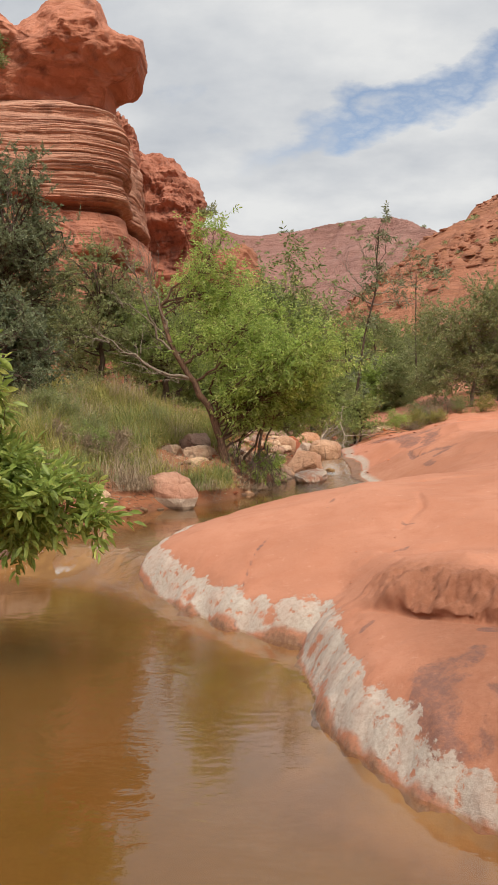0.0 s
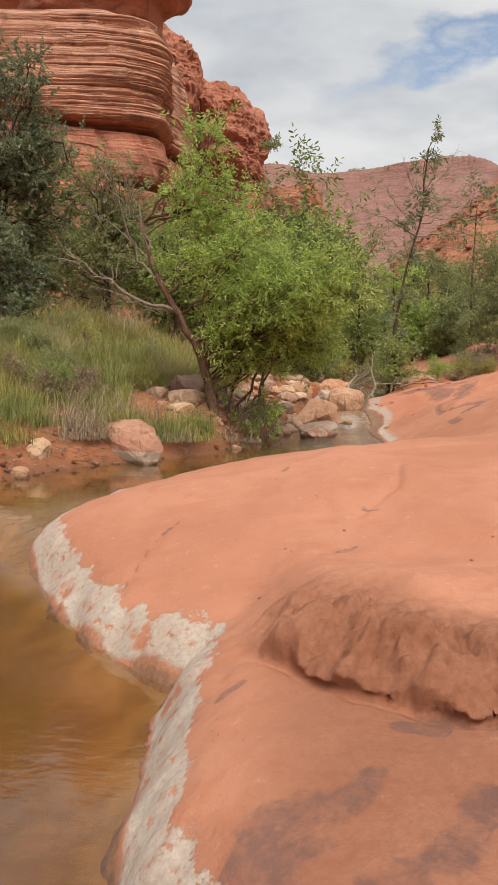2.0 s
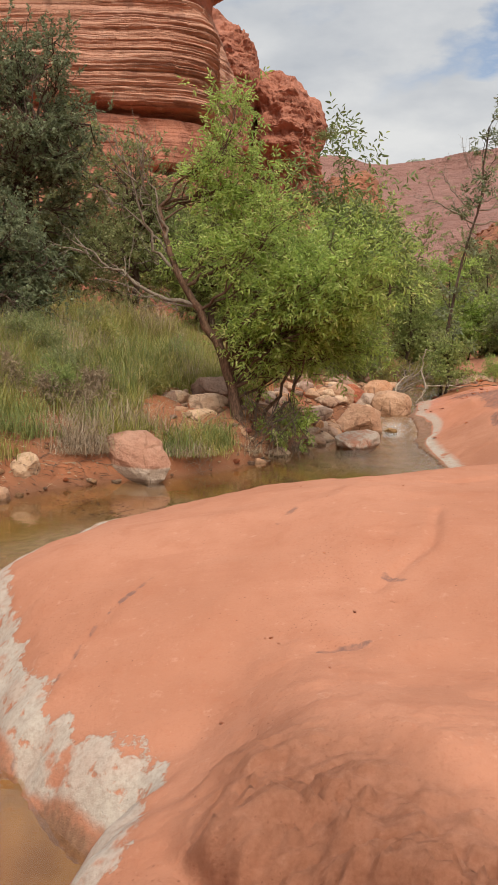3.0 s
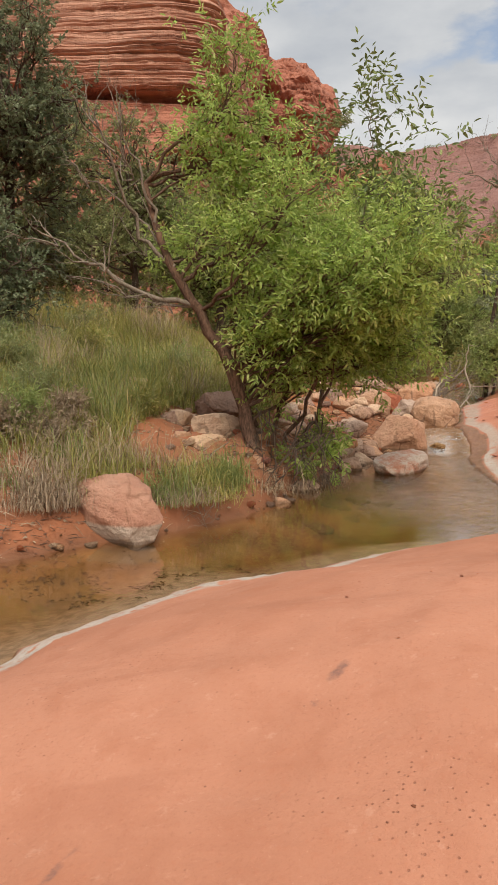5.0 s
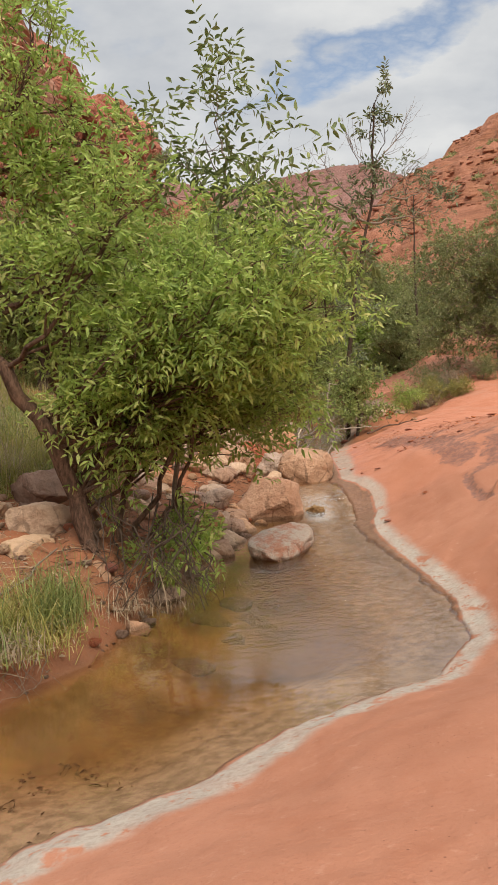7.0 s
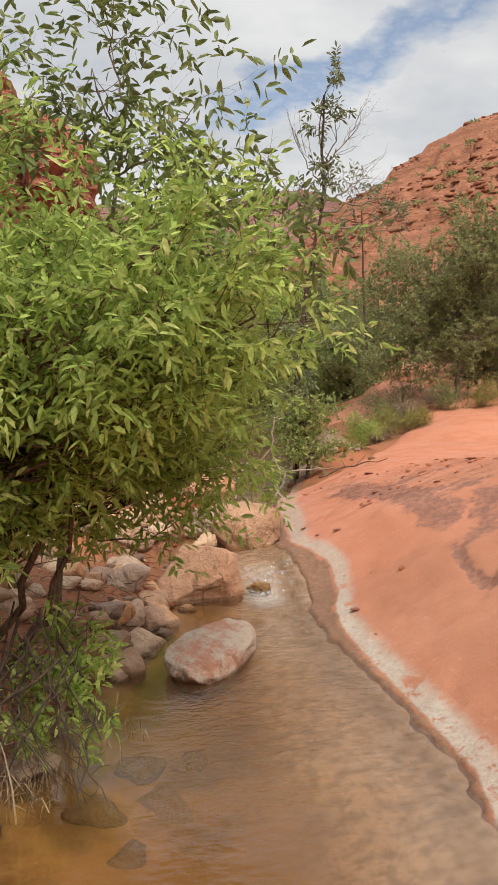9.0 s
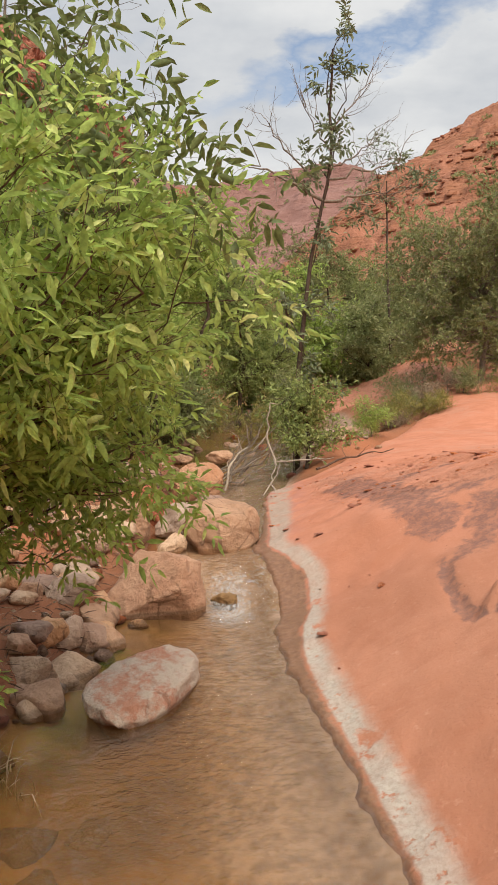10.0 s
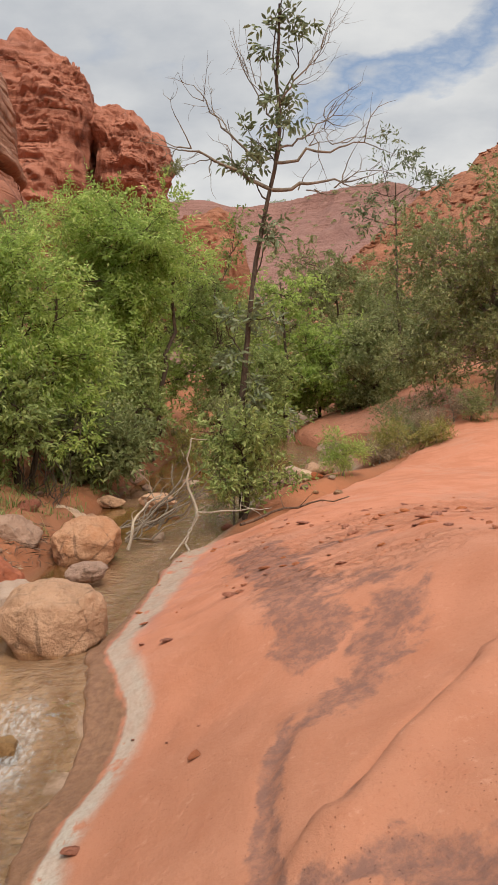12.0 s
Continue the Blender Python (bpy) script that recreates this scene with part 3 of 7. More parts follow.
def slab_height(x, y, d=None):
    d = shore_distance(x, y) if d is None else d
    d = d + (np.interp(y, [8, 10], [0.035, 0.02]) * fbm(x * 3, y * 3, 0, 3, 14) + 0.015 * fbm(x * 11, y * 11, 0, 3, 15)) * sstep(0.6, 0.1, np.abs(d))
    w = water_level(x, y)
    up = np.clip(d, 0, None)
    wide = 0.30 + 1.3 * np.clip(d, 0, 1.6)
    lip = np.interp(x, [-2.6, -1.4, -0.95, -0.4], [7.55, 7.2, 6.85, 6.5])
    wl = np.where(y < 10, 0.22 * sstep(-1.0, 0.8, (y - lip) / wide), w)
    e = ledge_distance(x, y)
    near = sstep(5.7, 4.8, y)
    rim = np.interp(wl, [0, 0.22], [0.235, 0.10]) + 0.185 * near
    low = np.interp(y, [7.2, 8.4], [0, 0.75])
    slope = np.interp(y, [4.6, 5.7, 9, 12, 14, 15.75, 17, 18.5, 20.2, 21.5, 24], [0.05, 0.25, 0.25, 0.40, 0.35, 0.26, 0.17, 0.13, 0.09, 0.19, 0.31])
    far = np.where(up < 1.9, up, 1.9 + (up - 1.9) * 0.17)
    flat = sstep(9.6, 11.0, y)
    far = far * (1 - flat) + flat * 1.06 * (np.sqrt(far * far + 0.0225) - 0.15)
    rim = rim + 0.03 * flat
    z = wl + rim * ((1 - low) * (1 - np.exp(-up / (0.16 + 0.06 * near))) + low * sstep(0.05, 1.1, up)) + slope * far + 1.8 * np.clip(d, -0.5, 0)
    # the broken ledge: a low rough step that grows to the right
    fade = sstep(0.60, 0.95, x)
    e = e + 0.035 * fbm(x * 3.2, y * 3.2, 0, 4, 7)
    tall = np.interp(x, [0.6, 1.0, 1.7, 2.4, 6], [0.06, 0.12, 0.17, 0.17, 0.12])
    bulge = np.sqrt(np.clip(1 - (1 - np.clip(e / 0.34, 0, 1)) ** 2, 0, 1))
    lift = fade * (tall * bulge) * (1 - 0.95 * sstep(0.45, 1.4, e))
    groove = -0.022 * fade * np.exp(-((e + 0.02) / 0.025) ** 2)
    rough = sstep(0.0, 0.03, e) * (1 - sstep(0.24, 0.55, e)) * fade
    knobs = fbm(x * 5, y * 5, 0, 5, 5, 0.6)
    blocks = vnoise(x * 2.6 + 0.6 * knobs, y * 5.5, 0, 8)
    chunk = np.round((0.8 * blocks + 0.35 * knobs) * 3.2) / 3.2
    split = sstep(0.10, 0.0, np.abs(vnoise(x * 3.1 + 0.3 * knobs, y * 4.4, 0, 6)))
    z = z + lift + groove + rough * (0.02 * knobs + 0.075 * (chunk - 0.1) - 0.04 * split + 0.02 * fbm(x * 15, y * 19, 0, 3, 4, 0.6))
    hole = np.hypot((x - 1.58) / 0.10, (y - 4.10) / 0.06)
    z = z - 0.15 * np.exp(-hole ** 2) - 0.05 * np.exp(-(polydist(x, y, [(1.57, 4.12), (1.47, 4.26), (1.42, 4.42)]) / 0.022) ** 2)
    z = z + 0.016 * np.abs(knobs) * sstep(0.42, 0.55, e) * sstep(1.1, 0.7, e) * fade
    z = z + 0.022 * fbm(x * 0.9, y * 0.9, 0, 3, 11) * sstep(0.1, 0.7, d) + 0.008 * fbm(x * 4.5, y * 4.5, 0, 3, 12) * sstep(0.02, 0.2, d)
    # scour lines and one long crack on the upper slab
    crack = polydist(x, y, [(3.45, 13.55), (3.29, 13.4), (3.13, 13.26), (3.03, 13.14), (2.95, 13.03)])
    side = sstep(-0.012, 0.02, (x - 3.13) * 0.70 - (y - 13.26) * 0.72)
    z = z - 0.055 * np.exp(-(crack / 0.035) ** 2) + 0.085 * np.exp(-(crack / 0.22) ** 2) * side
    c2 = polydist(x, y, [(2.83, 13.65), (2.76, 13.44), (2.73, 13.05), (2.75, 12.87), (2.92, 12.77), (3.03, 12.79), (3.14, 12.74), (3.23, 12.64)])
    z = z - 0.02 * np.exp(-(c2 / 0.035) ** 2)
    seam = polydist(x, y, [(-0.12, 5.5), (-0.02, 5.85), (0.12, 6.35)])
    z = z - 0.008 * np.exp(-(seam / 0.025) ** 2)
    for line in ([(1.5, 5.2), (2.2, 5.5), (3.2, 5.6)], [(1.2, 6.2), (1.45, 6.5), (1.5, 6.9)], [(2.6, 15.2), (3.3, 15.5), (4.2, 15.6)], [(3.3, 16.6), (4.2, 16.9), (5.2, 17.0)], [(1.5, 7.6), (2.4, 7.9), (3.4, 7.8)]):
        z = z - 0.018 * np.exp(-(polydist(x, y + 0.05 * vnoise(x * 5, y * 5, 0, 17), line) / 0.03) ** 2)
    chipd = np.hypot((x - 1.08) / 0.10, (y - 5.69) / 0.035)
    z = z - 0.03 * np.exp(-chipd ** 2)
    return z


def ground_height(x, y):
    d, b, w = shore_distance(x, y), bank_distance(x, y), water_level(x, y)
    inside = np.minimum(-d, -b)
    lip = np.interp(x, [-2.6, -1.4, -0.95, -0.4], [7.55, 7.2, 6.85, 6.5])
    deep = np.where(y < lip - 0.2, 0.55, np.where(y < 14, 0.27, 0.10))
    deep = np.where(np.abs(y - lip) < 0.75, 0.03 + deep * sstep(0.3, 0.75, np.abs(y - lip)), deep)
    bed = w - deep * (1 - np.exp(-np.clip(inside, 0, None) / np.where(y < lip - 0.2, 0.95, 0.85))) + 0.03 * fbm(x * 2.3, y * 2.3, 0, 3, 21) * sstep(0.05, 0.5, inside) - 0.012 * sstep(-0.2, 0.0, d)
    up = np.clip(b, 0, None)
    far = np.where(up < 4, up, 4 + (up - 4) * 0.25)
    far = np.where(far > 10, 10 + (far - 10) * 0.1, far)
    mound = 0.20 * np.exp(-((x + 0.30) / 0.36) ** 2 - ((y - 12.05) / 0.7) ** 2)
    bank = w + mound * sstep(0.05, 0.4, up) + 0.17 * (1 - np.exp(-up / 0.09)) + 0.27 * far + 0.09 * fbm(x * 0.8, y * 0.8, 0, 4, 31) * sstep(0.1, 1, up) + 0.045 * fbm(x * 5, y * 5, 0, 4, 33, 0.6) * sstep(0.0, 0.15, up)
    ur = np.clip(d, 0, None)
    fr = np.where(ur < 2.5, ur, 2.5 + (ur - 2.5) * 0.45)
    beyond = w + 0.10 * (1 - np.exp(-ur / 0.2)) + 0.24 * fr + 0.08 * fbm(x * 0.9, y * 0.9, 0, 4, 35)
    under = slab_height(x, y, d) - 0.10 - 0.1 * sstep(0, 0.5, d)
    k = sstep(0.05, 0.22, d)
    under = (w - 0.014) * (1 - k) + under * k
    t = sstep(-0.5, 0.6, y - slab_end(x))
    right = under * (1 - t) + beyond * t
    return np.where(b > 0, bank, np.where(d > 0, right, bed))


def ground_at(x, y):
    v = float(ground_height(np.array([x]), np.array([y]))[0])
    if shore_distance(np.array([x]), np.array([y]))[0] > 0 and y < slab_end(x) - 0.2:
        v = float(slab_height(np.array([x]), np.array([y]))[0])
    return v


def build_ground():
    xs, ys = spaced(-600, -4.2, 6.2, 600, 0.06), spaced(-300, 4.0, 25.0, 900, 0.06)
    X, Y = np.meshgrid(xs, ys)
    Z = ground_height(X, Y)
    me = mesh_np("ground", np.stack([X, Y, Z], -1).reshape(-1, 3), grid_faces(len(xs), len(ys)), M_SOIL)
    d, b, w = shore_distance(X, Y), bank_distance(X, Y), water_level(X, Y)
    inside = np.minimum(-d, -b)
    side = sstep(-0.55, -0.12, d) * sstep(0.3, 0.1, d) * (b < -0.1)
    attribute(me, "bed", np.maximum(sstep(-0.02, 0.10, inside), side))
    attribute(me, "wet", sstep(0.10, 0.0, Z - w) * 0.9 * sstep(0.12, 0.0, inside) * (1 - side))
    lip = np.interp(X, [-2.6, -1.4, -0.95, -0.4], [7.55, 7.2, 6.85, 6.5])
    attribute(me, "pool", sstep(1.1, -0.5, Y - lip))
    attribute(me, "weedy", np.exp(-((d + 0.10 + 0.03 * fbm(X * 3, Y * 3, 0, 3, 23)) / 0.085) ** 2) * sstep(9.8, 11.0, Y))
    attribute(me, "shelf", sstep(-0.82, -0.55, d + 0.08 * fbm(X * 2, Y * 2, 0, 3, 27)))
    tagged(new("ground", me), "red sandy soil of the canyon floor with a silty stream bed", "ground", kind="structure")


def build_slab():
    xs, ys = spaced(-1.7, -1.3, 4.2, 17, 0.028, 1.08), spaced(-4, 2.4, 18.6, 40, 0.032, 1.08)
    xs = np.unique(np.concatenate([xs[(xs < 0.6) | (xs > 2.0)], np.arange(0.6, 2.0, 0.013)]))
    ys = np.unique(np.concatenate([ys[(ys < 3.7) | (ys > 5.0)], np.arange(3.7, 5.0, 0.013)]))
    X, Y = np.meshgrid(xs, ys)
    d = shore_distance(X, Y)
    Z = slab_height(X, Y, d) - 0.9 * sstep(-0.1, 0.9, Y - slab_end(X)) 
    # the ledge's face leans out over its foot
    e = ledge_distance(X, Y) + 0.035 * fbm(X * 3.2, Y * 3.2, 0, 4, 7)
    out = 0.045 * sstep(0.65, 1.1, X) * sstep(0.006, 0.02, e) * (1 - sstep(0.03, 0.22, e)) * (0.8 + 0.6 * vnoise(X * 4, Y * 4, 0, 16))
    gx, gy = np.gradient(e, xs, axis=1), np.gradient(e, ys, axis=0)
    gn = np.maximum(np.hypot(gx, gy), 0.4)
    V, F = np.stack([X - out * gx / gn, Y - out * gy / gn, Z], -1).reshape(-1, 3), grid_faces(len(xs), len(ys))
    keep = (d.reshape(-1)[F] > -0.40).any(1) & (Y.reshape(-1)[F] < slab_end(X.reshape(-1)[F]) + 1.2).any(1)
    F = F[keep]
    used = np.unique(F)
    back = np.zeros(len(V), int)
    back[used] = np.arange(len(used))
    me = mesh_np("rock_slab", V[used], back[F], M_SLAB)

    def put(name, v):
        attribute(me, name, np.asarray(v).reshape(-1)[used])

    put("shore", d)
    put("ledge", (sstep(-0.03, 0.04, e) * (1 - sstep(0.25, 0.60, e)) + 0.6 * sstep(0.0, -0.05, e) * sstep(-1.6, -0.9, e)) * sstep(0.6, 1.1, X) * sstep(6.0, 5.0, Y))
    crust = np.interp(Y, [2.5, 3.2, 4.2, 4.9, 5.2, 5.6, 6.2, 7.0, 7.6, 9.0, 9.6, 10.4, 11.2, 12.3, 13.2, 14.2, 15.5, 16.5, 17.5, 18.5],
                      [0.0, 0.14, 0.21, 0.21, 0.18, 0.18, 0.19, 0.18, 0.20, 0.25, 0.22, 0.16, 0.15, 0.14, 0.13, 0.12, 0.16, 0.22, 0.24, 0.10])
    put("crust", crust)
    put("damp", np.interp(Y, [7.0, 8.2, 9.0, 11.0, 12.0, 13.5, 14.1, 14.6, 15.2, 17.0], [0.010, 0.006, 0.005, 0.006, 0.03, 0.08, 0.19, 0.18, 0.08, 0.010]))
    flake = np.zeros_like(X)
    for line, wide in (([(3.2, 16.2), (4.0, 16.5), (5.2, 17.2)], 0.55), ([(3.0, 15.2), (3.6, 15.0)], 0.25), ([(2.6, 16.6), (2.8, 17.2)], 0.2)):
        flake = np.maximum(flake, np.exp(-(polydist(X, Y, line) / wide) ** 2))
    put("flake", flake)
    put("pool_side", sstep(7.2, 9.2, Y))
    put("red", sstep(12.5, 16.5, Y + 0.5 * fbm(X * 0.8, Y * 0.8, 0, 3, 19)))
    blot = np.zeros_like(X)
    for line, wide, k in (([(2.74, 16.5), (2.80, 15.75), (2.91, 15.0), (2.99, 14.4)], 0.24, 0.8), ([(3.0, 14.9), (3.35, 14.6), (3.3, 14.2)], 0.24, 0.55), ([(3.27, 14.2), (3.13, 13.88), (2.98, 13.71)], 0.18, 0.7),
                          ([(2.98, 13.71), (2.83, 13.65), (2.76, 13.44), (2.73, 13.05), (2.75, 12.87)], 0.06, 0.85), ([(2.85, 12.82), (2.92, 12.77), (3.03, 12.79)], 0.06, 0.7), ([(3.08, 12.76), (3.23, 12.64)], 0.14, 0.7), ([(2.98, 12.4), (3.12, 12.45)], 0.11, 0.75), ([(2.80, 12.22), (2.76, 12.05), (2.80, 11.95)], 0.085, 0.75), ([(2.95, 15.75), (3.25, 15.9), (3.5, 15.8)], 0.12, 0.6),
                          ([(0.76, 3.15), (0.82, 3.4), (0.9, 3.62)], 0.13, 0.72), ([(1.1, 3.3), (1.4, 3.6), (1.6, 3.5)], 0.12, 0.55), ([(1.0, 3.62), (1.12, 3.75)], 0.06, 0.6), ([(0.96, 3.1), (1.02, 3.3)], 0.06, 0.5), ([(1.22, 4.02), (1.34, 3.98)], 0.035, 1.0),
                          ([(1.0, 5.66), (1.17, 5.72)], 0.02, 1.0), ([(1.24, 6.25), (1.31, 6.2)], 0.028, 0.9), ([(-0.10, 5.45), (-0.02, 5.85), (0.05, 6.15), (0.15, 6.4)], 0.012, 0.55), ([(0.7, 6.9), (0.76, 7.05)], 0.04, 0.5), ([(0.62, 4.3), (0.7, 4.4)], 0.03, 0.7)):
        blot = np.maximum(blot, k * np.exp(-(polydist(X, Y, line) / wide) ** 2))
    # paint the shade under the leaning ledge as a dark line at its foot
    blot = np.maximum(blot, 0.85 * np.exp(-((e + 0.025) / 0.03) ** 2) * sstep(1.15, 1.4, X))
    put("stain_and_shade", blot)
    tagged(new("rock_slab", me), "smooth orange-red sandstone slab with a white mineral crust along the water", "rock slab", kind="structure")


def build_water():
    xs, ys = np.arange(-9, 4.6, 0.05), np.arange(-8, 30, 0.05)
    X, Y = np.meshgrid(xs, ys)
    W = water_level(X, Y)
    d, b = shore_distance(X, Y), bank_distance(X, Y)
    deep = np.clip(W - np.maximum(ground_height(X, Y), np.where(d > -0.5, slab_height(X, Y, d), -9)), 0, 1)
    lip = np.interp(X, [-2.6, -1.4, -0.95, -0.4], [7.55, 7.2, 6.85, 6.5])
    fall = np.exp(-((Y - lip + 0.1) / 0.35) ** 2)
    rush = sstep(10.3, 12.6, Y) * sstep(0.35, 0.95, X - along(BANK, Y)) * (1 - 0.3 * sstep(17, 20, Y))
    chute = np.exp(-((Y - 14.45) / 0.55) ** 2) * sstep(1.25, 1.5, X)
    Z = W + (0.014 * fbm(X * 5, Y * 2.6, 0, 4, 41) * np.clip(fall * 1.6, 0, 1.6) + 0.03 * fbm(X * 11, Y * 5, 0, 3, 42) * chute) + 0.004 * fbm(X * 7, Y * 4, 0, 2, 43) * rush
    F = grid_faces(len(xs), len(ys))
    keep = ((d.reshape(-1)[F] < 0.15) & (b.reshape(-1)[F] < 0.15)).any(1)
    F = F[keep]
    used = np.unique(F)
    back = np.zeros(X.size, int)
    back[used] = np.arange(len(used))
    me = mesh_np("water", np.stack([X, Y, Z], -1).reshape(-1, 3)[used], back[F], M_WATER)
    attribute(me, "ripple", np.clip(0.02 + 0.72 * rush * (0.55 + 0.45 * sstep(12.2, 13.6, Y)) + 0.8 * fall + 0.9 * chute + 0.7 * np.exp(-((X - 1.3) / 0.32) ** 2 - ((Y - 12.4) / 0.75) ** 2), 0, 1.4).reshape(-1)[used])
    white = 0.76 * np.exp(-((X - 1.52) / 0.19) ** 4) * sstep(15.05, 14.7, Y) * sstep(13.85, 14.35, Y) + 0.95 * np.exp(-((X + 1.72) / 0.20) ** 2 - ((Y - 7.12) / 0.09) ** 2) + 0.35 * np.exp(-((X - 1.55) / 0.25) ** 2 - ((Y - 13.9) / 0.4) ** 2)
    attribute(me, "foam", white.reshape(-1)[used])
    attribute(me, "depth", deep.reshape(-1)[used])
    ob = tagged(new("water", me), "shallow muddy brown stream and pools with small ripples", "water", kind="structure")
    return ob


build_ground()
build_slab()
build_water()


# ---------------------------------------------------------------- cliffs and hills
def layered(x, y, z, amount=1.0):
    """Depth of the bedding ledges at a place on a cliff."""
    zz = z + 0.07 * fbm(x * 0.15, y * 0.15, 0, 3, 51) + 0.02 * x
    fine = fbm(x * 0.09, y * 0.09, zz * 2.8, 5, 53, 0.62)
    step = zz * 4.2 + 0.35 * vnoise(x * 0.25, y * 0.25, zz * 0.5, 55)
    saw = step % 1.0
    gap = np.exp(-((saw - 0.10) / 0.10) ** 2) * sstep(-0.1, 0.4, vnoise(x * 0.5, y * 0.5, np.floor(step) * 3.7, 56))
    return amount * (0.20 * fine + 0.10 * (saw - 0.5) - 0.34 * gap + 0.06 * fbm(x * 1.6, y * 1.6, z * 4.0, 3, 58))


def build_near_butte():
    """A rounded, layered tower with an overhanging caprock."""
    butte = root("butte", (-11, 33, 3), "layered red sandstone cliff tower under an overhanging caprock", "cliff")
    org = np.array([-11, 33, 3])

    def column(cx, cy, rl, rr, ry, top, seed, tilt, turn_in, beds, square=0.42, n=620, m=430):
        """A squarish tower of thin beds over a massive base; its face leans back with height by tilt."""
        th, zz = np.meshgrid(np.linspace(0, 2 * np.pi, n), np.concatenate([np.linspace(-1, 6, 40), np.linspace(6.03, top, m - 40)]))
        c, q = np.cos(th), np.sin(th)
        sc, sq = np.sign(c) * np.abs(c) ** square, np.sign(q) * np.abs(q) ** square
        R = np.interp(zz, [-1, 3, 6, 8.6, 9.1, 10.5, top - 1.6, top - 0.7, top - 0.2, top], [1.3, 1.13, 1.06, 1.035, 1.02, 1.0, 0.97, 0.9, 0.7, 0.0])
        x = cx + np.where(c > 0, rr, rl) * R * sc - tilt * (zz - 9) * (c > 0)
        y = cy + ry * R * sq + 0.10 * (zz - 9) * (q < 0)
        x = x - turn_in * np.clip(y - (cy - ry), 0, None) * sstep(0.2, 0.7, c)
        bed = zz + 0.06 * (x + 7)
        band = sstep(8.55, 9.0, bed + 0.35 * vnoise(x * 0.6, 0, 0, seed))
        calm = 0.35 + 0.65 * sstep(-0.25, 0.25, vnoise(x * 0.32, y * 0.2, zz * 0.8, seed + 1))
        push = layered(x * 0.5, y * 0.5, zz) * (0.14 + 0.62 * band * calm * beds) + 0.28 * beds * band * layered(x * 0.7 + 9, y * 0.5, zz * 2.3) + 0.30 * fbm(x * 0.3, y * 0.3, zz * 0.35, 4, seed + 2)
        joint = vnoise(x * 0.75 + 0.3 * zz, y * 0.5, np.floor(zz * 0.7) * 3.1, seed + 3)
        push = push - 0.10 * sstep(0.08, 0.0, np.abs(joint)) * (1 - 0.75 * band) + 0.14 * np.round(2.2 * vnoise(x * 0.42, y * 0.3, zz * 0.55, seed + 4)) / 2.2
        push = push - 0.22 * (1 - band) * sstep(7.6, 8.5, bed) - 0.55 * np.exp(-((bed - 8.72) / 0.10) ** 2)
        push = push - 0.9 * np.exp(-((zz - 6.75) / 0.14) ** 2 - ((x + 5.3) / 0.8) ** 2)
        push = push * np.clip((top - zz) / 0.5, 0, 1)
        x, y = x + push * sc, y + push * sq
        part_np("layered_wall", np.stack([x, y, zz], -1).reshape(-1, 3) - org, grid_faces(n, m), M_CLIFF, butte)

    column(-10.5, 34.2, 12.0, 6.2, 4.9, 13.3, 57, -0.14, 0.28, 1.0)
    column(-7.5, 36.3, 6.0, 3.30, 4.6, 14.0, 157, 0.10, 0.1, 0.25, 0.6, 420, 300)
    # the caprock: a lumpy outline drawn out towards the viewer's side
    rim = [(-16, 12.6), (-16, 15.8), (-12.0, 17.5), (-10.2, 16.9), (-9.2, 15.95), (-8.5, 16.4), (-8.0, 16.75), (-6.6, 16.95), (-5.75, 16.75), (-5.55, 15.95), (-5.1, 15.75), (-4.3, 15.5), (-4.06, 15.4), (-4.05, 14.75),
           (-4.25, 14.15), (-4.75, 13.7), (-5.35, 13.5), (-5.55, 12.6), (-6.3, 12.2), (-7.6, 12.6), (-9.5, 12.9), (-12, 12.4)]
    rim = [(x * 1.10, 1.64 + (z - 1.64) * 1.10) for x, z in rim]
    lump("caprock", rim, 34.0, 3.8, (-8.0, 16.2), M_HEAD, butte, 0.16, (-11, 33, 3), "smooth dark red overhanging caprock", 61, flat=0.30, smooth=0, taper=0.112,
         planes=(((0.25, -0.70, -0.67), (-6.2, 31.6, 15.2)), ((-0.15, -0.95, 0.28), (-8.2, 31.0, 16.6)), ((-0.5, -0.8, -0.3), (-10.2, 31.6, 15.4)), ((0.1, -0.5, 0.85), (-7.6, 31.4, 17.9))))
    return butte


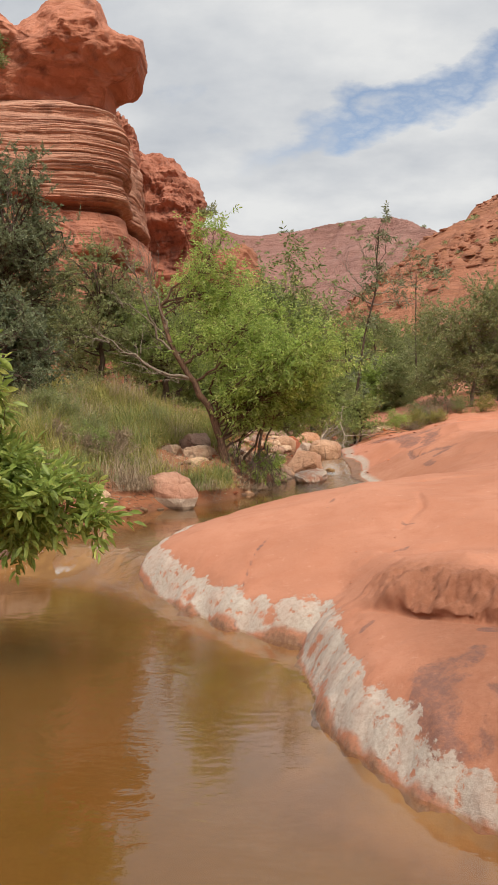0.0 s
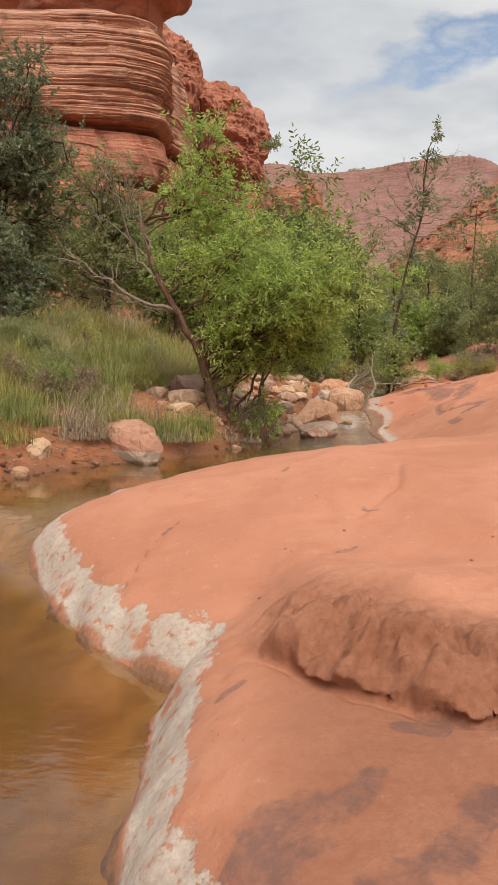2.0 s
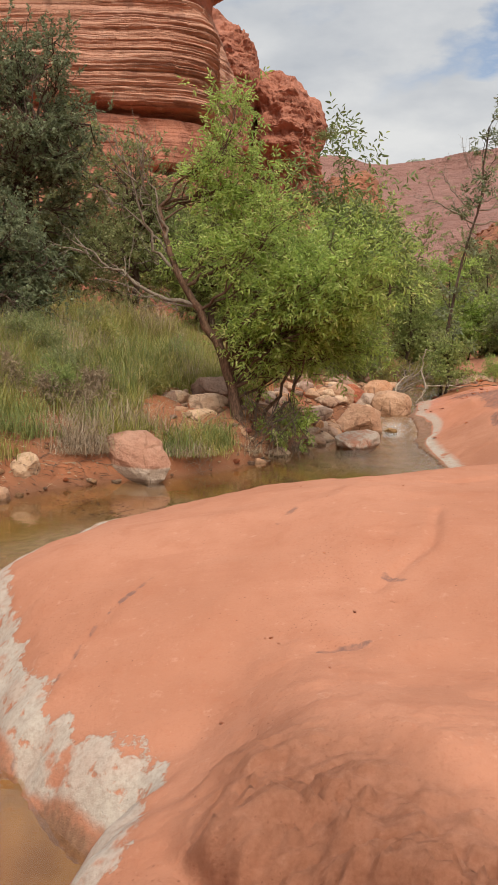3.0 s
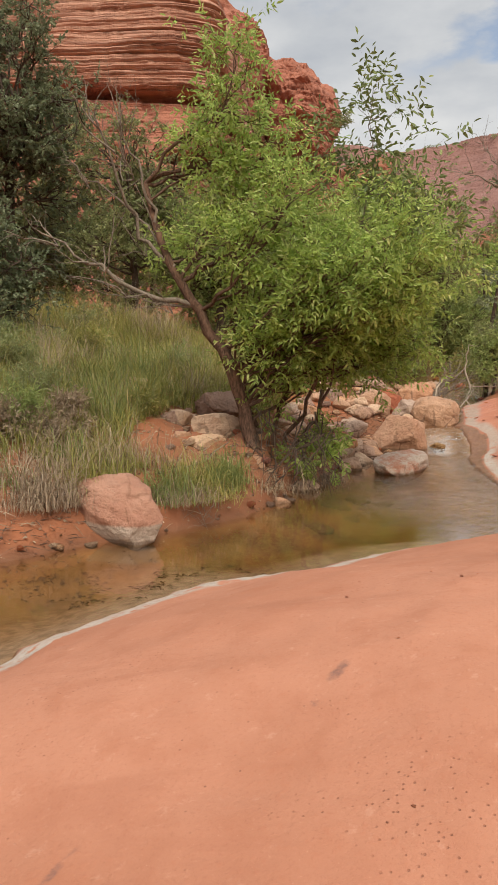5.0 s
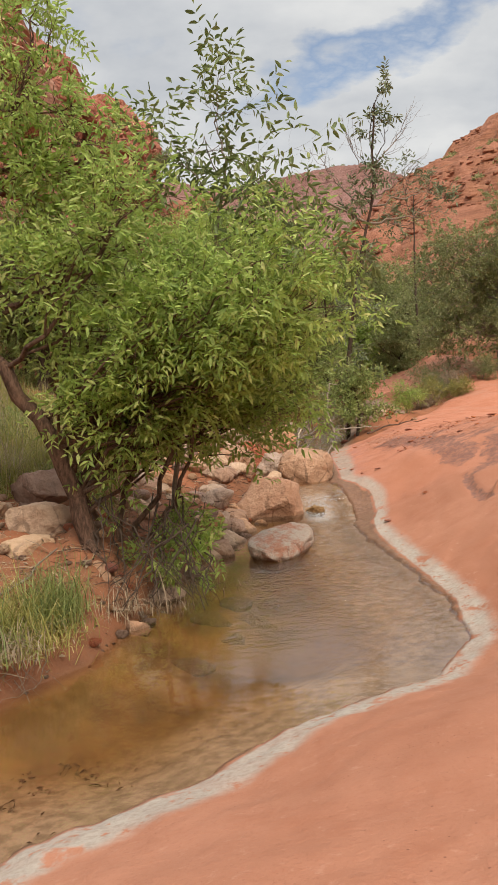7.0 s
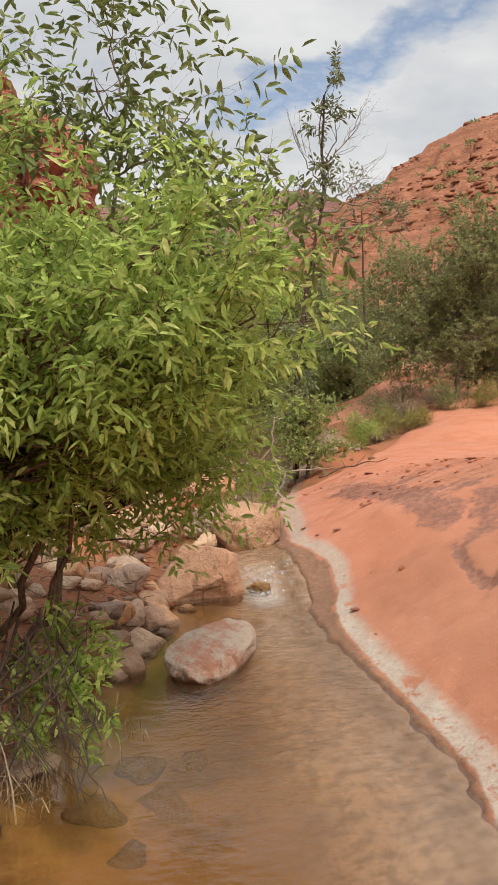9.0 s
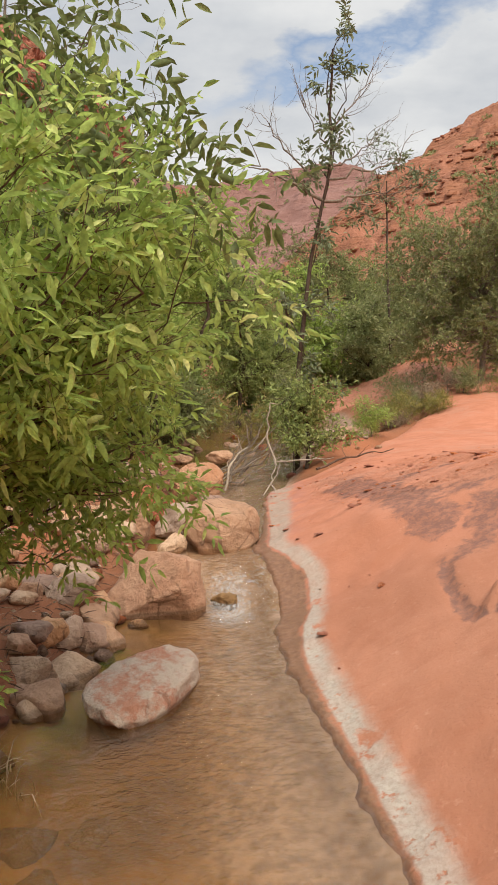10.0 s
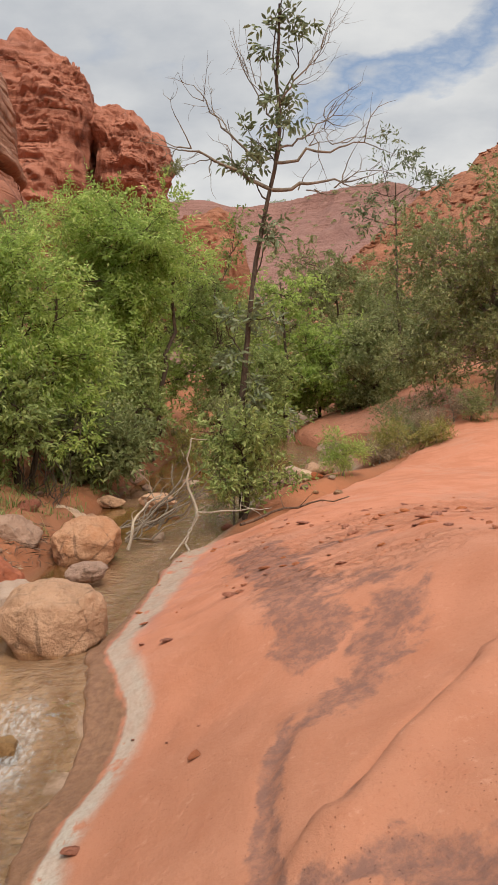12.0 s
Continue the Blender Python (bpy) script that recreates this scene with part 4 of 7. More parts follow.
def lump(name, rim, y0, thick, mid, material, parent, rough, origin, label="", seed=0, rings=46, per=7, strata=0.0, flat=0.75, smooth=3, planes=(), taper=0.0):
    """A rounded body whose outline, seen along y, is the rim; it bulges by thick to both sides."""
    pts = []
    for (ax, az), (bx, bz) in zip(rim, rim[1:] + rim[:1]):
        for k in range(per):
            pts.append((ax + (bx - ax) * k / per, az + (bz - az) * k / per))
    P = np.array(pts)
    for _ in range(smooth):
        P = P * 0.6 + 0.2 * (np.roll(P, 1, 0) + np.roll(P, -1, 0))
    n = len(P)
    V = []
    ks = np.linspace(0.0, 1.0, rings + 1)
    us = np.sqrt(np.clip(1 - ks ** (2 / flat), 0, 1))
    for u, k in list(zip(-us, ks)) + list(zip(us[::-1], ks[::-1]))[1:]:
        ring = np.array(mid) + (P - np.array(mid)) * k
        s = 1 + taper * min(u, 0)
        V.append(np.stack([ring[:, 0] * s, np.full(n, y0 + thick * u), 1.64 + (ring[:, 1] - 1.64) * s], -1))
    V = np.array(V).reshape(-1, 3)
    f = 2.2 / thick
    w = fbm(V[:, 0] * f, V[:, 1] * f, V[:, 2] * f, 5, seed, 0.55)
    w2 = fbm(V[:, 0] * f + 9, V[:, 1] * f, V[:, 2] * f * 1.6, 5, seed + 9, 0.55)
    out = V - np.array([mid[0], y0, mid[1]])
    out = out / np.maximum(np.linalg.norm(out, axis=1), 1e-6)[:, None]
    V = V + out * (rough * w)[:, None]
    V[:, 1] += rough * 0.8 * w2
    if strata:
        V[:, 1] += 1.6 * sstep(-0.15, 0.15, vnoise(V[:, 0] * 0.16, V[:, 1] * 0.1, V[:, 2] * 0.16, seed + 2)) + 0.28 * fbm(V[:, 0] * 0.5, V[:, 1] * 0.3, V[:, 2] * 0.7, 4, seed + 3, 0.6)
        V[:, 0] += 0.16 * fbm(V[:, 0] * 0.4 + 3, V[:, 1] * 0.3, V[:, 2] * 0.6, 4, seed + 4, 0.6)
        V[:, 1] -= layered(V[:, 0] / thick * 4, V[:, 1] / thick * 4, V[:, 2] / thick * 4) * strata
    for nrm, at in planes:
        nrm = np.array(nrm) / np.linalg.norm(nrm)
        V = V - np.clip((V - np.array(at)) @ nrm, 0, None)[:, None] * nrm * 0.92
    if planes:
        V[:, 1] += 0.55 * fbm(V[:, 0] * 0.55, V[:, 1] * 0.55, V[:, 2] * 0.55, 5, seed + 5, 0.55) + 0.45 * np.abs(fbm(V[:, 0] * 0.4 + 5, V[:, 1] * 0.4, V[:, 2] * 0.8, 3, seed + 6))
        V[:, 1] += 0.12 * fbm(V[:, 0] * 2.2, V[:, 1] * 2.2, V[:, 2] * 2.2, 4, seed + 3)
        V[:, 2] += 0.08 * fbm(V[:, 0] * 2.2, V[:, 1] * 2.2 + 7, V[:, 2] * 2.2, 4, seed + 4)
    i = np.arange(len(V)).reshape(-1, n)
    F = np.stack([i[:-1], np.roll(i, -1, 1)[:-1], np.roll(i, -1, 1)[1:], i[1:]], -1).reshape(-1, 4)
    return part_np(name, V - np.array(origin), F, material, parent, label)


def build_far_butte():
    butte = root("butte", (-12, 98, 8), "smooth rounded red sandstone buttress far up the canyon", "cliff")

    def w(px, pz, dist=97.0):
        return ((px - 441) / 1390 * dist, 1.64 + (702 - pz) / 1390 * dist)

    shoulder = [w(60, 620), w(60, 220), w(150, 185), w(205, 190), w(228, 205), w(236, 235), w(246, 245), w(249, 275), w(255, 300), w(262, 440), w(275, 620)]
    lump("buttress", shoulder, 97, 9, w(165, 380), M_FAR, butte, 1.3, (-12, 98, 8), seed=71, strata=0.9, rings=110, per=22, smooth=8)
    nose = [w(225, 640), w(232, 300), w(255, 278), w(290, 281), w(318, 300), w(345, 325), w(363, 358), w(358, 385), w(349, 402), w(352, 430), w(372, 480), w(400, 640)]
    lump("buttress", nose, 101, 8, w(300, 400), M_FAR, butte, 1.3, (-12, 98, 8), seed=73, strata=0.5, rings=110, per=22, smooth=8)
    low = [w(335, 640), w(345, 420), w(372, 402), w(430, 398), w(450, 410), w(470, 470), w(500, 640)]
    lump("buttress", low, 112, 8, w(410, 480), M_HILL, butte, 0.9, (-12, 98, 8), seed=75)


def build_mesa():
    xs, ys = np.linspace(-190, 190, 300), np.concatenate([np.linspace(140, 285, 160), np.linspace(290, 420, 20)])
    X, Y = np.meshgrid(xs, ys)
    top = np.interp(X, [-190, -20, 5, 37, 44, 48, 53, 62, 75, 190], [59, 56.5, 55.4, 56.4, 55.4, 53.8, 50.5, 45, 40, 38]) + 1.1 * fbm(X * 0.05, Y * 0.02, 0, 3, 81)
    foot = np.interp(X, [-60, 0, 60], [165, 172, 160]) + 10 * fbm(X * 0.02, 0, 0, 3, 83)
    rise = np.clip((Y - foot) * 0.52, -20, None) + 2.2 * fbm(X * 0.06, Y * 0.05, 0, 4, 85)
    cliff = 5.0 * sstep(0.0, 6.0, rise - top + 11)
    Z = np.minimum(rise + cliff, top + 0.02 * (Y - 250) * (Y > 250))
    Z = 0.9 * fbm(X * 0.3, Y * 0.3, Z * 0.3, 3, 87) * sstep(0, 6, top - Z + 4) + Z + 6
    Z = np.where(Y <= 141, -5, Z)
    Z = np.minimum(Z, top + 1)
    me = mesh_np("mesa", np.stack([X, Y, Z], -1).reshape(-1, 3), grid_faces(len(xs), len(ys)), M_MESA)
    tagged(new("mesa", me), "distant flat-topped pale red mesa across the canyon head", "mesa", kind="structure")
    return X, Y, Z


def build_right_hill():
    """A long rocky slope that climbs to the right."""
    D = 105.0
    xs, ys = np.linspace(-2, 150, 420), np.linspace(38, 190, 330)
    X, Y = np.meshgrid(xs, ys)
    crest = np.interp(X, [-2, 5, 10, 14, 18, 22, 26.7, 30, 33, 35.4, 39, 44, 60, 150], [0, 4, 10, 14.2, 18.0, 21.2, 24.2, 26.0, 27.8, 29.6, 31.8, 33.2, 38, 45])
    back = np.clip(1 - np.abs(Y - D) / np.where(Y < D, 62.0, 90.0), 0, 1)
    Z = crest * np.where(Y < D, back ** 0.85, back) - 3 * (back <= 0) - 1.5 * (X < 3)
    lay = fbm(X * 0.05, Y * 0.05, Z * 0.55, 4, 91, 0.6)
    rocks = np.maximum(fbm(X * 0.42, Y * 0.42, Z * 0.4, 4, 93, 0.6), 0)
    Z = Z + (0.7 * lay + 1.2 * rocks * (1 - 0.7 * sstep(0.9, 1.0, back)) + 1.0 * fbm(X * 0.07, Y * 0.07, 0, 3, 95) * sstep(1.0, 0.8, back)) * sstep(0.0, 0.2, back) * sstep(0, 8, X)
    me = mesh_np("hillside", np.stack([X, Y, Z], -1).reshape(-1, 3), grid_faces(len(xs), len(ys)), M_HILL)
    tagged(new("hillside", me), "broken red sandstone hillside with scattered shrubs", "hill", kind="structure")
    return X, Y, Z


def build_closing_hills():
    """Plain slopes that close the canyon behind and beside the walker."""
    for name, cx, cy, rx, ry, h in (("hillside", -75, -10, 45, 80, 42), ("hillside", 80, -20, 50, 75, 38), ("hillside", -10, -120, 110, 45, 34)):
        xs, ys = np.linspace(-1, 1, 60), np.linspace(-1, 1, 60)
        U, Vv = np.meshgrid(xs, ys)
        r = np.clip(1 - np.hypot(U, Vv), 0, 1)
        Z = h * (r * r * (3 - 2 * r)) - 1.0 + 3 * fbm(U * 4, Vv * 4, cx, 4, 97) * sstep(0, 0.2, r)
        V = np.stack([cx + rx * U, cy + ry * Vv, Z], -1).reshape(-1, 3)
        tagged(new(name, mesh_np(name, V, grid_faces(60, 60), M_HILL)), "red sandstone canyon slope", "hill", kind="structure")


build_near_butte()
build_far_butte()
MESA = build_mesa()
HILL = build_right_hill()
build_closing_hills()


def build_far_slab():
    """The low whaleback of sandstone beyond the bushes."""
    rim = [(-0.3, -0.7), (0.0, 0.05), (0.6, 0.28), (1.2, 0.45), (1.9, 0.75), (2.6, 0.98), (3.4, 0.8), (3.8, -0.7)]
    me_root = root("rock_outcrop", (3.75, 27.0, 0.70), "low orange sandstone whaleback beyond the stream bushes", "rock")
    lump("rock", rim, 0.0, 3.2, (1.8, 0.0), M_ROCKFAR, me_root, 0.12, (0, 0, 0), seed=101)
    me_root.rotation_euler = (0, 0, radians(8))


M_ROCKFAR = stone_material("orange_outcrop", (0.54, 0.215, 0.12), (0.60, 0.26, 0.155), (0.36, 0.15, 0.09))
build_far_slab()


# ---------------------------------------------------------------- stones
def ico(sub):
    bm = bmesh.new()
    bmesh.ops.create_icosphere(bm, subdivisions=sub, radius=1.0)
    bm.verts.ensure_lookup_table()
    V = np.array([v.co[:] for v in bm.verts])
    F = np.array([[v.index for v in f.verts] for f in bm.faces])
    bm.free()
    return V, F


ICO = {k: ico(k) for k in (1, 2, 3, 4, 5)}


def stone_mesh(name, size, seed, material, angular=0.5, sub=4, planes=()):
    V, F = ICO[sub]
    V = V.copy()
    rng = np.random.default_rng(seed)
    V = np.sign(V) * np.abs(V) ** 0.85
    for _ in range(int(7 + 12 * angular)):
        n = rng.normal(size=3)
        n /= np.linalg.norm(n)
        cut = rng.uniform(0.58, 0.88) if angular > 0.3 else rng.uniform(0.80, 0.97)
        over = np.clip(V @ n - cut, 0, None)
        V -= over[:, None] * n * 0.94
    for n, cut in planes:
        n = np.array(n) / np.linalg.norm(n)
        V -= np.clip(V @ n - cut, 0, None)[:, None] * n * 0.97
    w = fbm(V[:, 0] * 1.3 + seed, V[:, 1] * 1.3, V[:, 2] * 1.3, 4, seed % 97)
    V *= (1 + (0.10 + 0.05 * angular) * w)[:, None]
    w = fbm(V[:, 0] * 6 + seed, V[:, 1] * 6, V[:, 2] * 6, 3, seed % 89)
    V *= (1 + 0.034 * w)[:, None]
    w = fbm(V[:, 0] * 17 + seed, V[:, 1] * 17, V[:, 2] * 17, 2, seed % 83)
    V *= (1 + 0.010 * w)[:, None]
    V = V / np.abs(V).max(0) * np.array(size) / 2
    return mesh_np(name, V, F, material)


def boulder(x, y, z, w, d, h, turn, seed, material, label, angular=0.5, tip=(0, 0), group="stream boulders", name="boulder", sub=5, planes=()):
    """A stone whose visible foot lies at z; a fifth of it is sunk."""
    ob = new(name, stone_mesh(name, (w, d, h * 1.3), seed, material, angular, sub, planes))
    ob.matrix_basis = pose(x, y, z + h * 0.35, tip[0], tip[1], turn)
    return tagged(ob, label, "rock", group)


def build_hill_rocks():
    """Broken blocks and ledges that lie all over the hillside."""
    X, Y, Z = HILL
    rng = np.random.default_rng(61)
    ok = np.argwhere((Z > 2.5) & (Y > 55) & (Y < 108) & (X < 70) & (fbm(X * 0.11, Y * 0.11, 0, 3, 5) + 0.25 * np.sin(Z * 1.7) > -0.15))
    V0, F0 = ICO[1]
    pieces = []
    for a, b in ok[rng.integers(0, len(ok), 5200)]:
        s = 0.10 + 0.42 * rng.random() ** 3
        V = np.sign(V0) * np.abs(V0) ** 0.55
        for _ in range(5):
            n = unit_rows(rng.normal(size=(1, 3)))[0]
            V = V - np.clip(V @ n - rng.uniform(0.5, 0.85), 0, None)[:, None] * n * 0.95
        V = V * (1 + 0.12 * fbm(V[:, 0] * 2 + a, V[:, 1] * 2 + b, V[:, 2] * 2, 3, 3))[:, None]
        V = V * np.array([s * rng.uniform(1.0, 2.0), s * rng.uniform(0.8, 1.4), s * rng.uniform(0.28, 0.6)])
        t = rng.uniform(-0.5, 0.5)
        V = np.stack([V[:, 0] * np.cos(t) - V[:, 1] * np.sin(t), V[:, 0] * np.sin(t) + V[:, 1] * np.cos(t), V[:, 2] + 0.15 * V[:, 0]], -1)
        pieces.append((V + np.array([X[a, b], Y[a, b], Z[a, b] - 0.05 * s]), F0))
    V, F, n = [], [], 0
    for v, f in pieces:
        V.append(v)
        F.append(f + n)
        n += len(v)
    tagged(new("hill_rocks", mesh_np("hill_rocks", np.concatenate(V), np.concatenate(F), M_HILL, False)), "broken red blocks and ledges strewn over the hillside", "rocks", kind="stuff")


def unit_rows(a):
    return a / np.linalg.norm(a, axis=1, keepdims=True)


build_hill_rocks()
# the heap at the little fall
boulder(1.02, 12.98, 0.17, 0.70, 0.45, 0.28, 57, 4, M_CRUST, "flat pinkish boulder with white crust standing in the stream", 0.12, (0, 0), planes=(((-0.28, -0.16, 0.95), 0.50), ((0.95, 0.1, 0.1), 0.8)))
boulder(1.02, 14.42, 0.20, 0.82, 0.55, 0.50, -8, 6, M_BIG, "large angular brown boulder beside the small fall", 0.45, (0, 0), planes=(((-0.25, -0.72, 0.62), 0.40), ((0.95, -0.25, 0.15), 0.66), ((0.1, 0.2, 1), 0.72), ((-0.8, -0.1, 0.5), 0.62), ((0.3, -0.8, -0.5), 0.6)))
boulder(1.50, 15.48, 0.36, 0.66, 0.52, 0.42, 10, 8, M_TAN, "rounded tan boulder at the head of the fall", 0.25, planes=(((0.05, -0.15, 1), 0.82),))
boulder(1.29, 17.45, 0.48, 0.62, 0.5, 0.38, 5, 11, M_YELLOW, "rounded yellow-orange boulder beside the stream", 0.2)
boulder(0.88, 16.22, 0.45, 0.5, 0.42, 0.37, 0, 13, M_RED, "dark red rounded boulder in the heap", 0.3)
boulder(0.66, 17.35, 0.52, 0.72, 0.5, 0.36, -15, 17, M_TAN, "pinkish tan boulder in the heap", 0.5)
boulder(1.14, 15.82, 0.42, 0.42, 0.34, 0.29, 30, 19, M_PALE, "small tan boulder wedged in the heap", 0.6)
boulder(0.70, 15.48, 0.40, 0.70, 0.52, 0.46, -25, 23, M_TAN, "grey-brown boulder in the heap", 0.5)
boulder(0.28, 15.4, 0.40, 0.52, 0.42, 0.40, 12, 29, M_BROWN, "brown boulder at the edge of the heap", 0.6)
boulder(0.55, 15.22, 0.36, 0.42, 0.26, 0.17, 8, 31, M_RED, "flat red stone in the heap", 0.7)
boulder(0.40, 14.88, 0.28, 0.38, 0.32, 0.28, -18, 37, M_TAN, "tan stone at the pool's edge", 0.6)
boulder(0.50, 14.54, 0.24, 0.30, 0.24, 0.19, 25, 41, M_BROWN, "small brown stone at the pool's edge", 0.7)
boulder(0.62, 13.94, 0.20, 0.34, 0.22, 0.13, -10, 43, M_BROWN, "flat wet stone in the pool", 0.5)
boulder(0.30, 13.90, 0.22, 0.36, 0.22, 0.12, 14, 44, M_TAN, "flat stone at the pool's edge", 0.6)
boulder(0.66, 14.26, 0.23, 0.28, 0.2, 0.11, 5, 47, M_TAN, "small flat stone in the pool", 0.6)
boulder(1.42, 16.85, 0.45, 0.34, 0.24, 0.13, 0, 53, M_TAN, "small flat tan stone", 0.3)
boulder(1.10, 15.30, 0.38, 0.26, 0.2, 0.18, 40, 59, M_PALE, "small grey stone in the heap", 0.6)
boulder(1.50, 14.50, 0.21, 0.22, 0.18, 0.11, 0, 60, M_ALGAE, "dark wet stone in the small fall", 0.4)
for k, (x, y, w) in enumerate(((2.95, 20.15, 0.34), (3.2, 20.4, 0.42), (3.45, 20.55, 0.36), (3.3, 20.05, 0.24), (3.62, 20.85, 0.30), (3.05, 20.6, 0.26))):
    boulder(x, y, ground_at(x, y) + 0.04, w, w * 0.8, w * 0.5, 50 * k, 160 + k, (M_TAN, M_PALE)[k % 2], "tan stone lying at the edge of the upper pool", 0.6, group="upper pool stones", sub=3)
boulder(0.97, 21.7, 0.58, 0.5, 0.35, 0.24, 0, 61, M_TAN, "tan stone beside the upper stream", 0.5)
boulder(1.62, 19.8, 0.50, 0.5, 0.3, 0.16, 10, 67, M_BROWN, "flat brown stone in the upper stream", 0.5)
boulder(1.02, 20.0, 0.50, 0.4, 0.3, 0.13, -10, 71, M_TAN, "flat stone in the upper stream", 0.5)
boulder(0.75, 18.9, 0.52, 0.45, 0.35, 0.18, 20, 72, M_PALE, "pale stone on the upper bank", 0.5)
boulder(0.40, 13.2, 0.18, 0.46, 0.32, 0.24, 15, 73, M_PALE, "pale stone at the pool's far edge", 0.5)
boulder(0.16, 11.85, 0.20, 0.28, 0.22, 0.13, 0, 79, M_PALE, "small pale stone in the pool's edge", 0.5)
boulder(0.0, 11.3, 0.18, 0.2, 0.16, 0.09, 0, 83, M_TAN, "small stone in the pool's edge", 0.5)
# far bank, round the tree's foot
boulder(-1.04, 10.08, 0.16, 0.86, 0.58, 0.50, -14, 92, M_FOOT, "big rounded orange boulder with a pale foot at the water", 0.45, (8, 4), "bank boulders", sub=5)
boulder(-0.90, 12.80, 0.78, 0.56, 0.42, 0.28, 8, 97, M_TAN, "olive-tan boulder on the grassy bank", 0.4, group="bank boulders")
boulder(-0.79, 12.30, 0.60, 0.56, 0.42, 0.30, -6, 101, M_PALE, "pale boulder beside the tree's foot", 0.35, group="bank boulders")
boulder(-0.81, 11.85, 0.52, 0.46, 0.34, 0.20, 12, 103, M_PALE, "pale flat stone on the bank", 0.5, group="bank boulders")
boulder(-0.74, 11.45, 0.42, 0.32, 0.24, 0.14, 0, 107, M_PALE, "small pale stone on the bank", 0.5, group="bank boulders")
boulder(-1.30, 12.45, 0.60, 0.25, 0.22, 0.26, 0, 109, M_TAN, "small brown stone on the bank", 0.4, group="bank boulders")
boulder(-1.22, 12.55, 0.62, 0.40, 0.32, 0.26, 20, 110, M_PALE, "tan rounded boulder stacked on the bank", 0.4, group="bank boulders")
boulder(-1.08, 12.0, 0.52, 0.34, 0.26, 0.20, -12, 111, M_TAN, "brown stone between the bank boulders", 0.5, group="bank boulders")
boulder(-0.52, 11.45, 0.40, 0.30, 0.24, 0.17, 35, 112, M_PALE, "pale stone under the tree's roots", 0.5, group="bank boulders")
boulder(-1.0, 11.15, 0.34, 0.24, 0.2, 0.13, 5, 115, M_PALE, "small pale stone on the red bank", 0.5, group="bank boulders")
boulder(-2.0, 13.3, 0.98, 0.6, 0.3, 0.16, 5, 113, M_PALE, "flat pale ledge stone in the grass", 0.8, group="bank boulders")
boulder(-0.30, 11.55, 0.32, 0.34, 0.28, 0.26, 20, 127, M_TAN, "tan stone under the tree's roots", 0.6, group="bank boulders")
boulder(-1.74, 9.22, 0.32, 0.30, 0.28, 0.27, 30, 131, M_PALE, "pale angular stone on the bank", 0.9, group="bank boulders")
boulder(-1.78, 8.75, 0.18, 0.2, 0.18, 0.15, 0, 137, M_TAN, "small round stone at the water", 0.3, group="bank boulders")
boulder(-2.3, 7.55, 0.15, 0.75, 0.5, 0.36, 15, 139, M_PALE, "pale pink stone on the near bank", 0.6, group="bank boulders")
boulder(-2.75, 8.3, 0.3, 0.6, 0.5, 0.4, -15, 149, M_TAN, "tan stone on the near bank", 0.6, group="bank boulders")
# stones under the pool's surface
for k, (x, y, w, h) in enumerate(((0.33, 10.9, 0.32, 0.10), (0.62, 12.02, 0.34, 0.12), (0.86, 12.14, 0.24, 0.09), (0.74, 11.7, 0.36, 0.10), (0.45, 11.6, 0.3, 0.10), (0.35, 12.5, 0.3, 0.12), (0.6, 11.35, 0.22, 0.08))):
    boulder(x, y, ground_at(x, y) - 0.05, w, w * 0.75, h, 40 * k, 150 + k, M_ALGAE, "dark stone lying under the pool's surface", 0.5, group="sunken stones", sub=3)

# smaller stones of the heap and the bank beside it
hr = np.random.default_rng(77)
for k in range(92):
    x, y = hr.uniform(-0.35, 0.75), hr.uniform(12.9, 16.8)
    x = min(x, float(along(BANK, y)) + 0.08)
    w = hr.uniform(0.13, 0.38)
    boulder(x, y, ground_at(x, y) - 0.02, w, w * hr.uniform(0.6, 0.9), w * hr.uniform(0.3, 0.55), hr.uniform(0, 180), 300 + k, (M_TAN, M_PALE, M_BROWN, M_TAN, M_PALE)[k % 5], "angular stone in the heap beside the small fall", 1.0, (hr.uniform(-15, 15), hr.uniform(-15, 15)), "heap stones", sub=3)

PEBBLES = [stone_mesh("pebble", (1, 0.8, 0.55), 200 + k, m, 0.6, 2) for k, m in enumerate((M_TAN, M_PALE, M_BROWN, M_RED, M_TAN))]
CHIPS = [stone_mesh("rock_chip", (1, 0.7, 0.20), 220 + k, M_CHIP, 1.0, 2) for k in range(4)]


def scatter(meshes, name, label, category, group, n, area, lo, hi, seed, drop=0.15):
    rng = np.random.default_rng(seed)
    for k in range(n):
        x, y = area(rng)
        s = lo + (hi - lo) * rng.random() ** 2
        ob = new(name, meshes[k % len(meshes)])
        ob.matrix_basis = pose(x, y, ground_at(x, y) + s * drop, rng.uniform(-12, 12), rng.uniform(-12, 12), rng.uniform(0, 360)) @ Matrix.Scale(s, 4)
        tagged(ob, label, category, group)


scatter(PEBBLES, "pebble", "small water-worn stone beside the stream", "stone", "stream pebbles", 60, lambda r: (r.uniform(0.0, 0.95), r.uniform(13.6, 17.6)), 0.06, 0.20, 5)
scatter(PEBBLES, "pebble", "small stone on the stony bank under the tree", "stone", "bank pebbles", 46, lambda r: (r.uniform(-1.2, 0.1), r.uniform(10.9, 12.8)), 0.04, 0.14, 6)
scatter(PEBBLES, "pebble", "small stone at the water's edge", "stone", "bank pebbles", 22, lambda r: (r.uniform(-2.6, -0.9), r.uniform(8.0, 9.9)), 0.03, 0.10, 7)
def bank_edge(r):
    y = r.uniform(8.0, 13.4)
    return float(along(BANK, y)) - abs(r.normal()) * 0.16 + 0.06, y


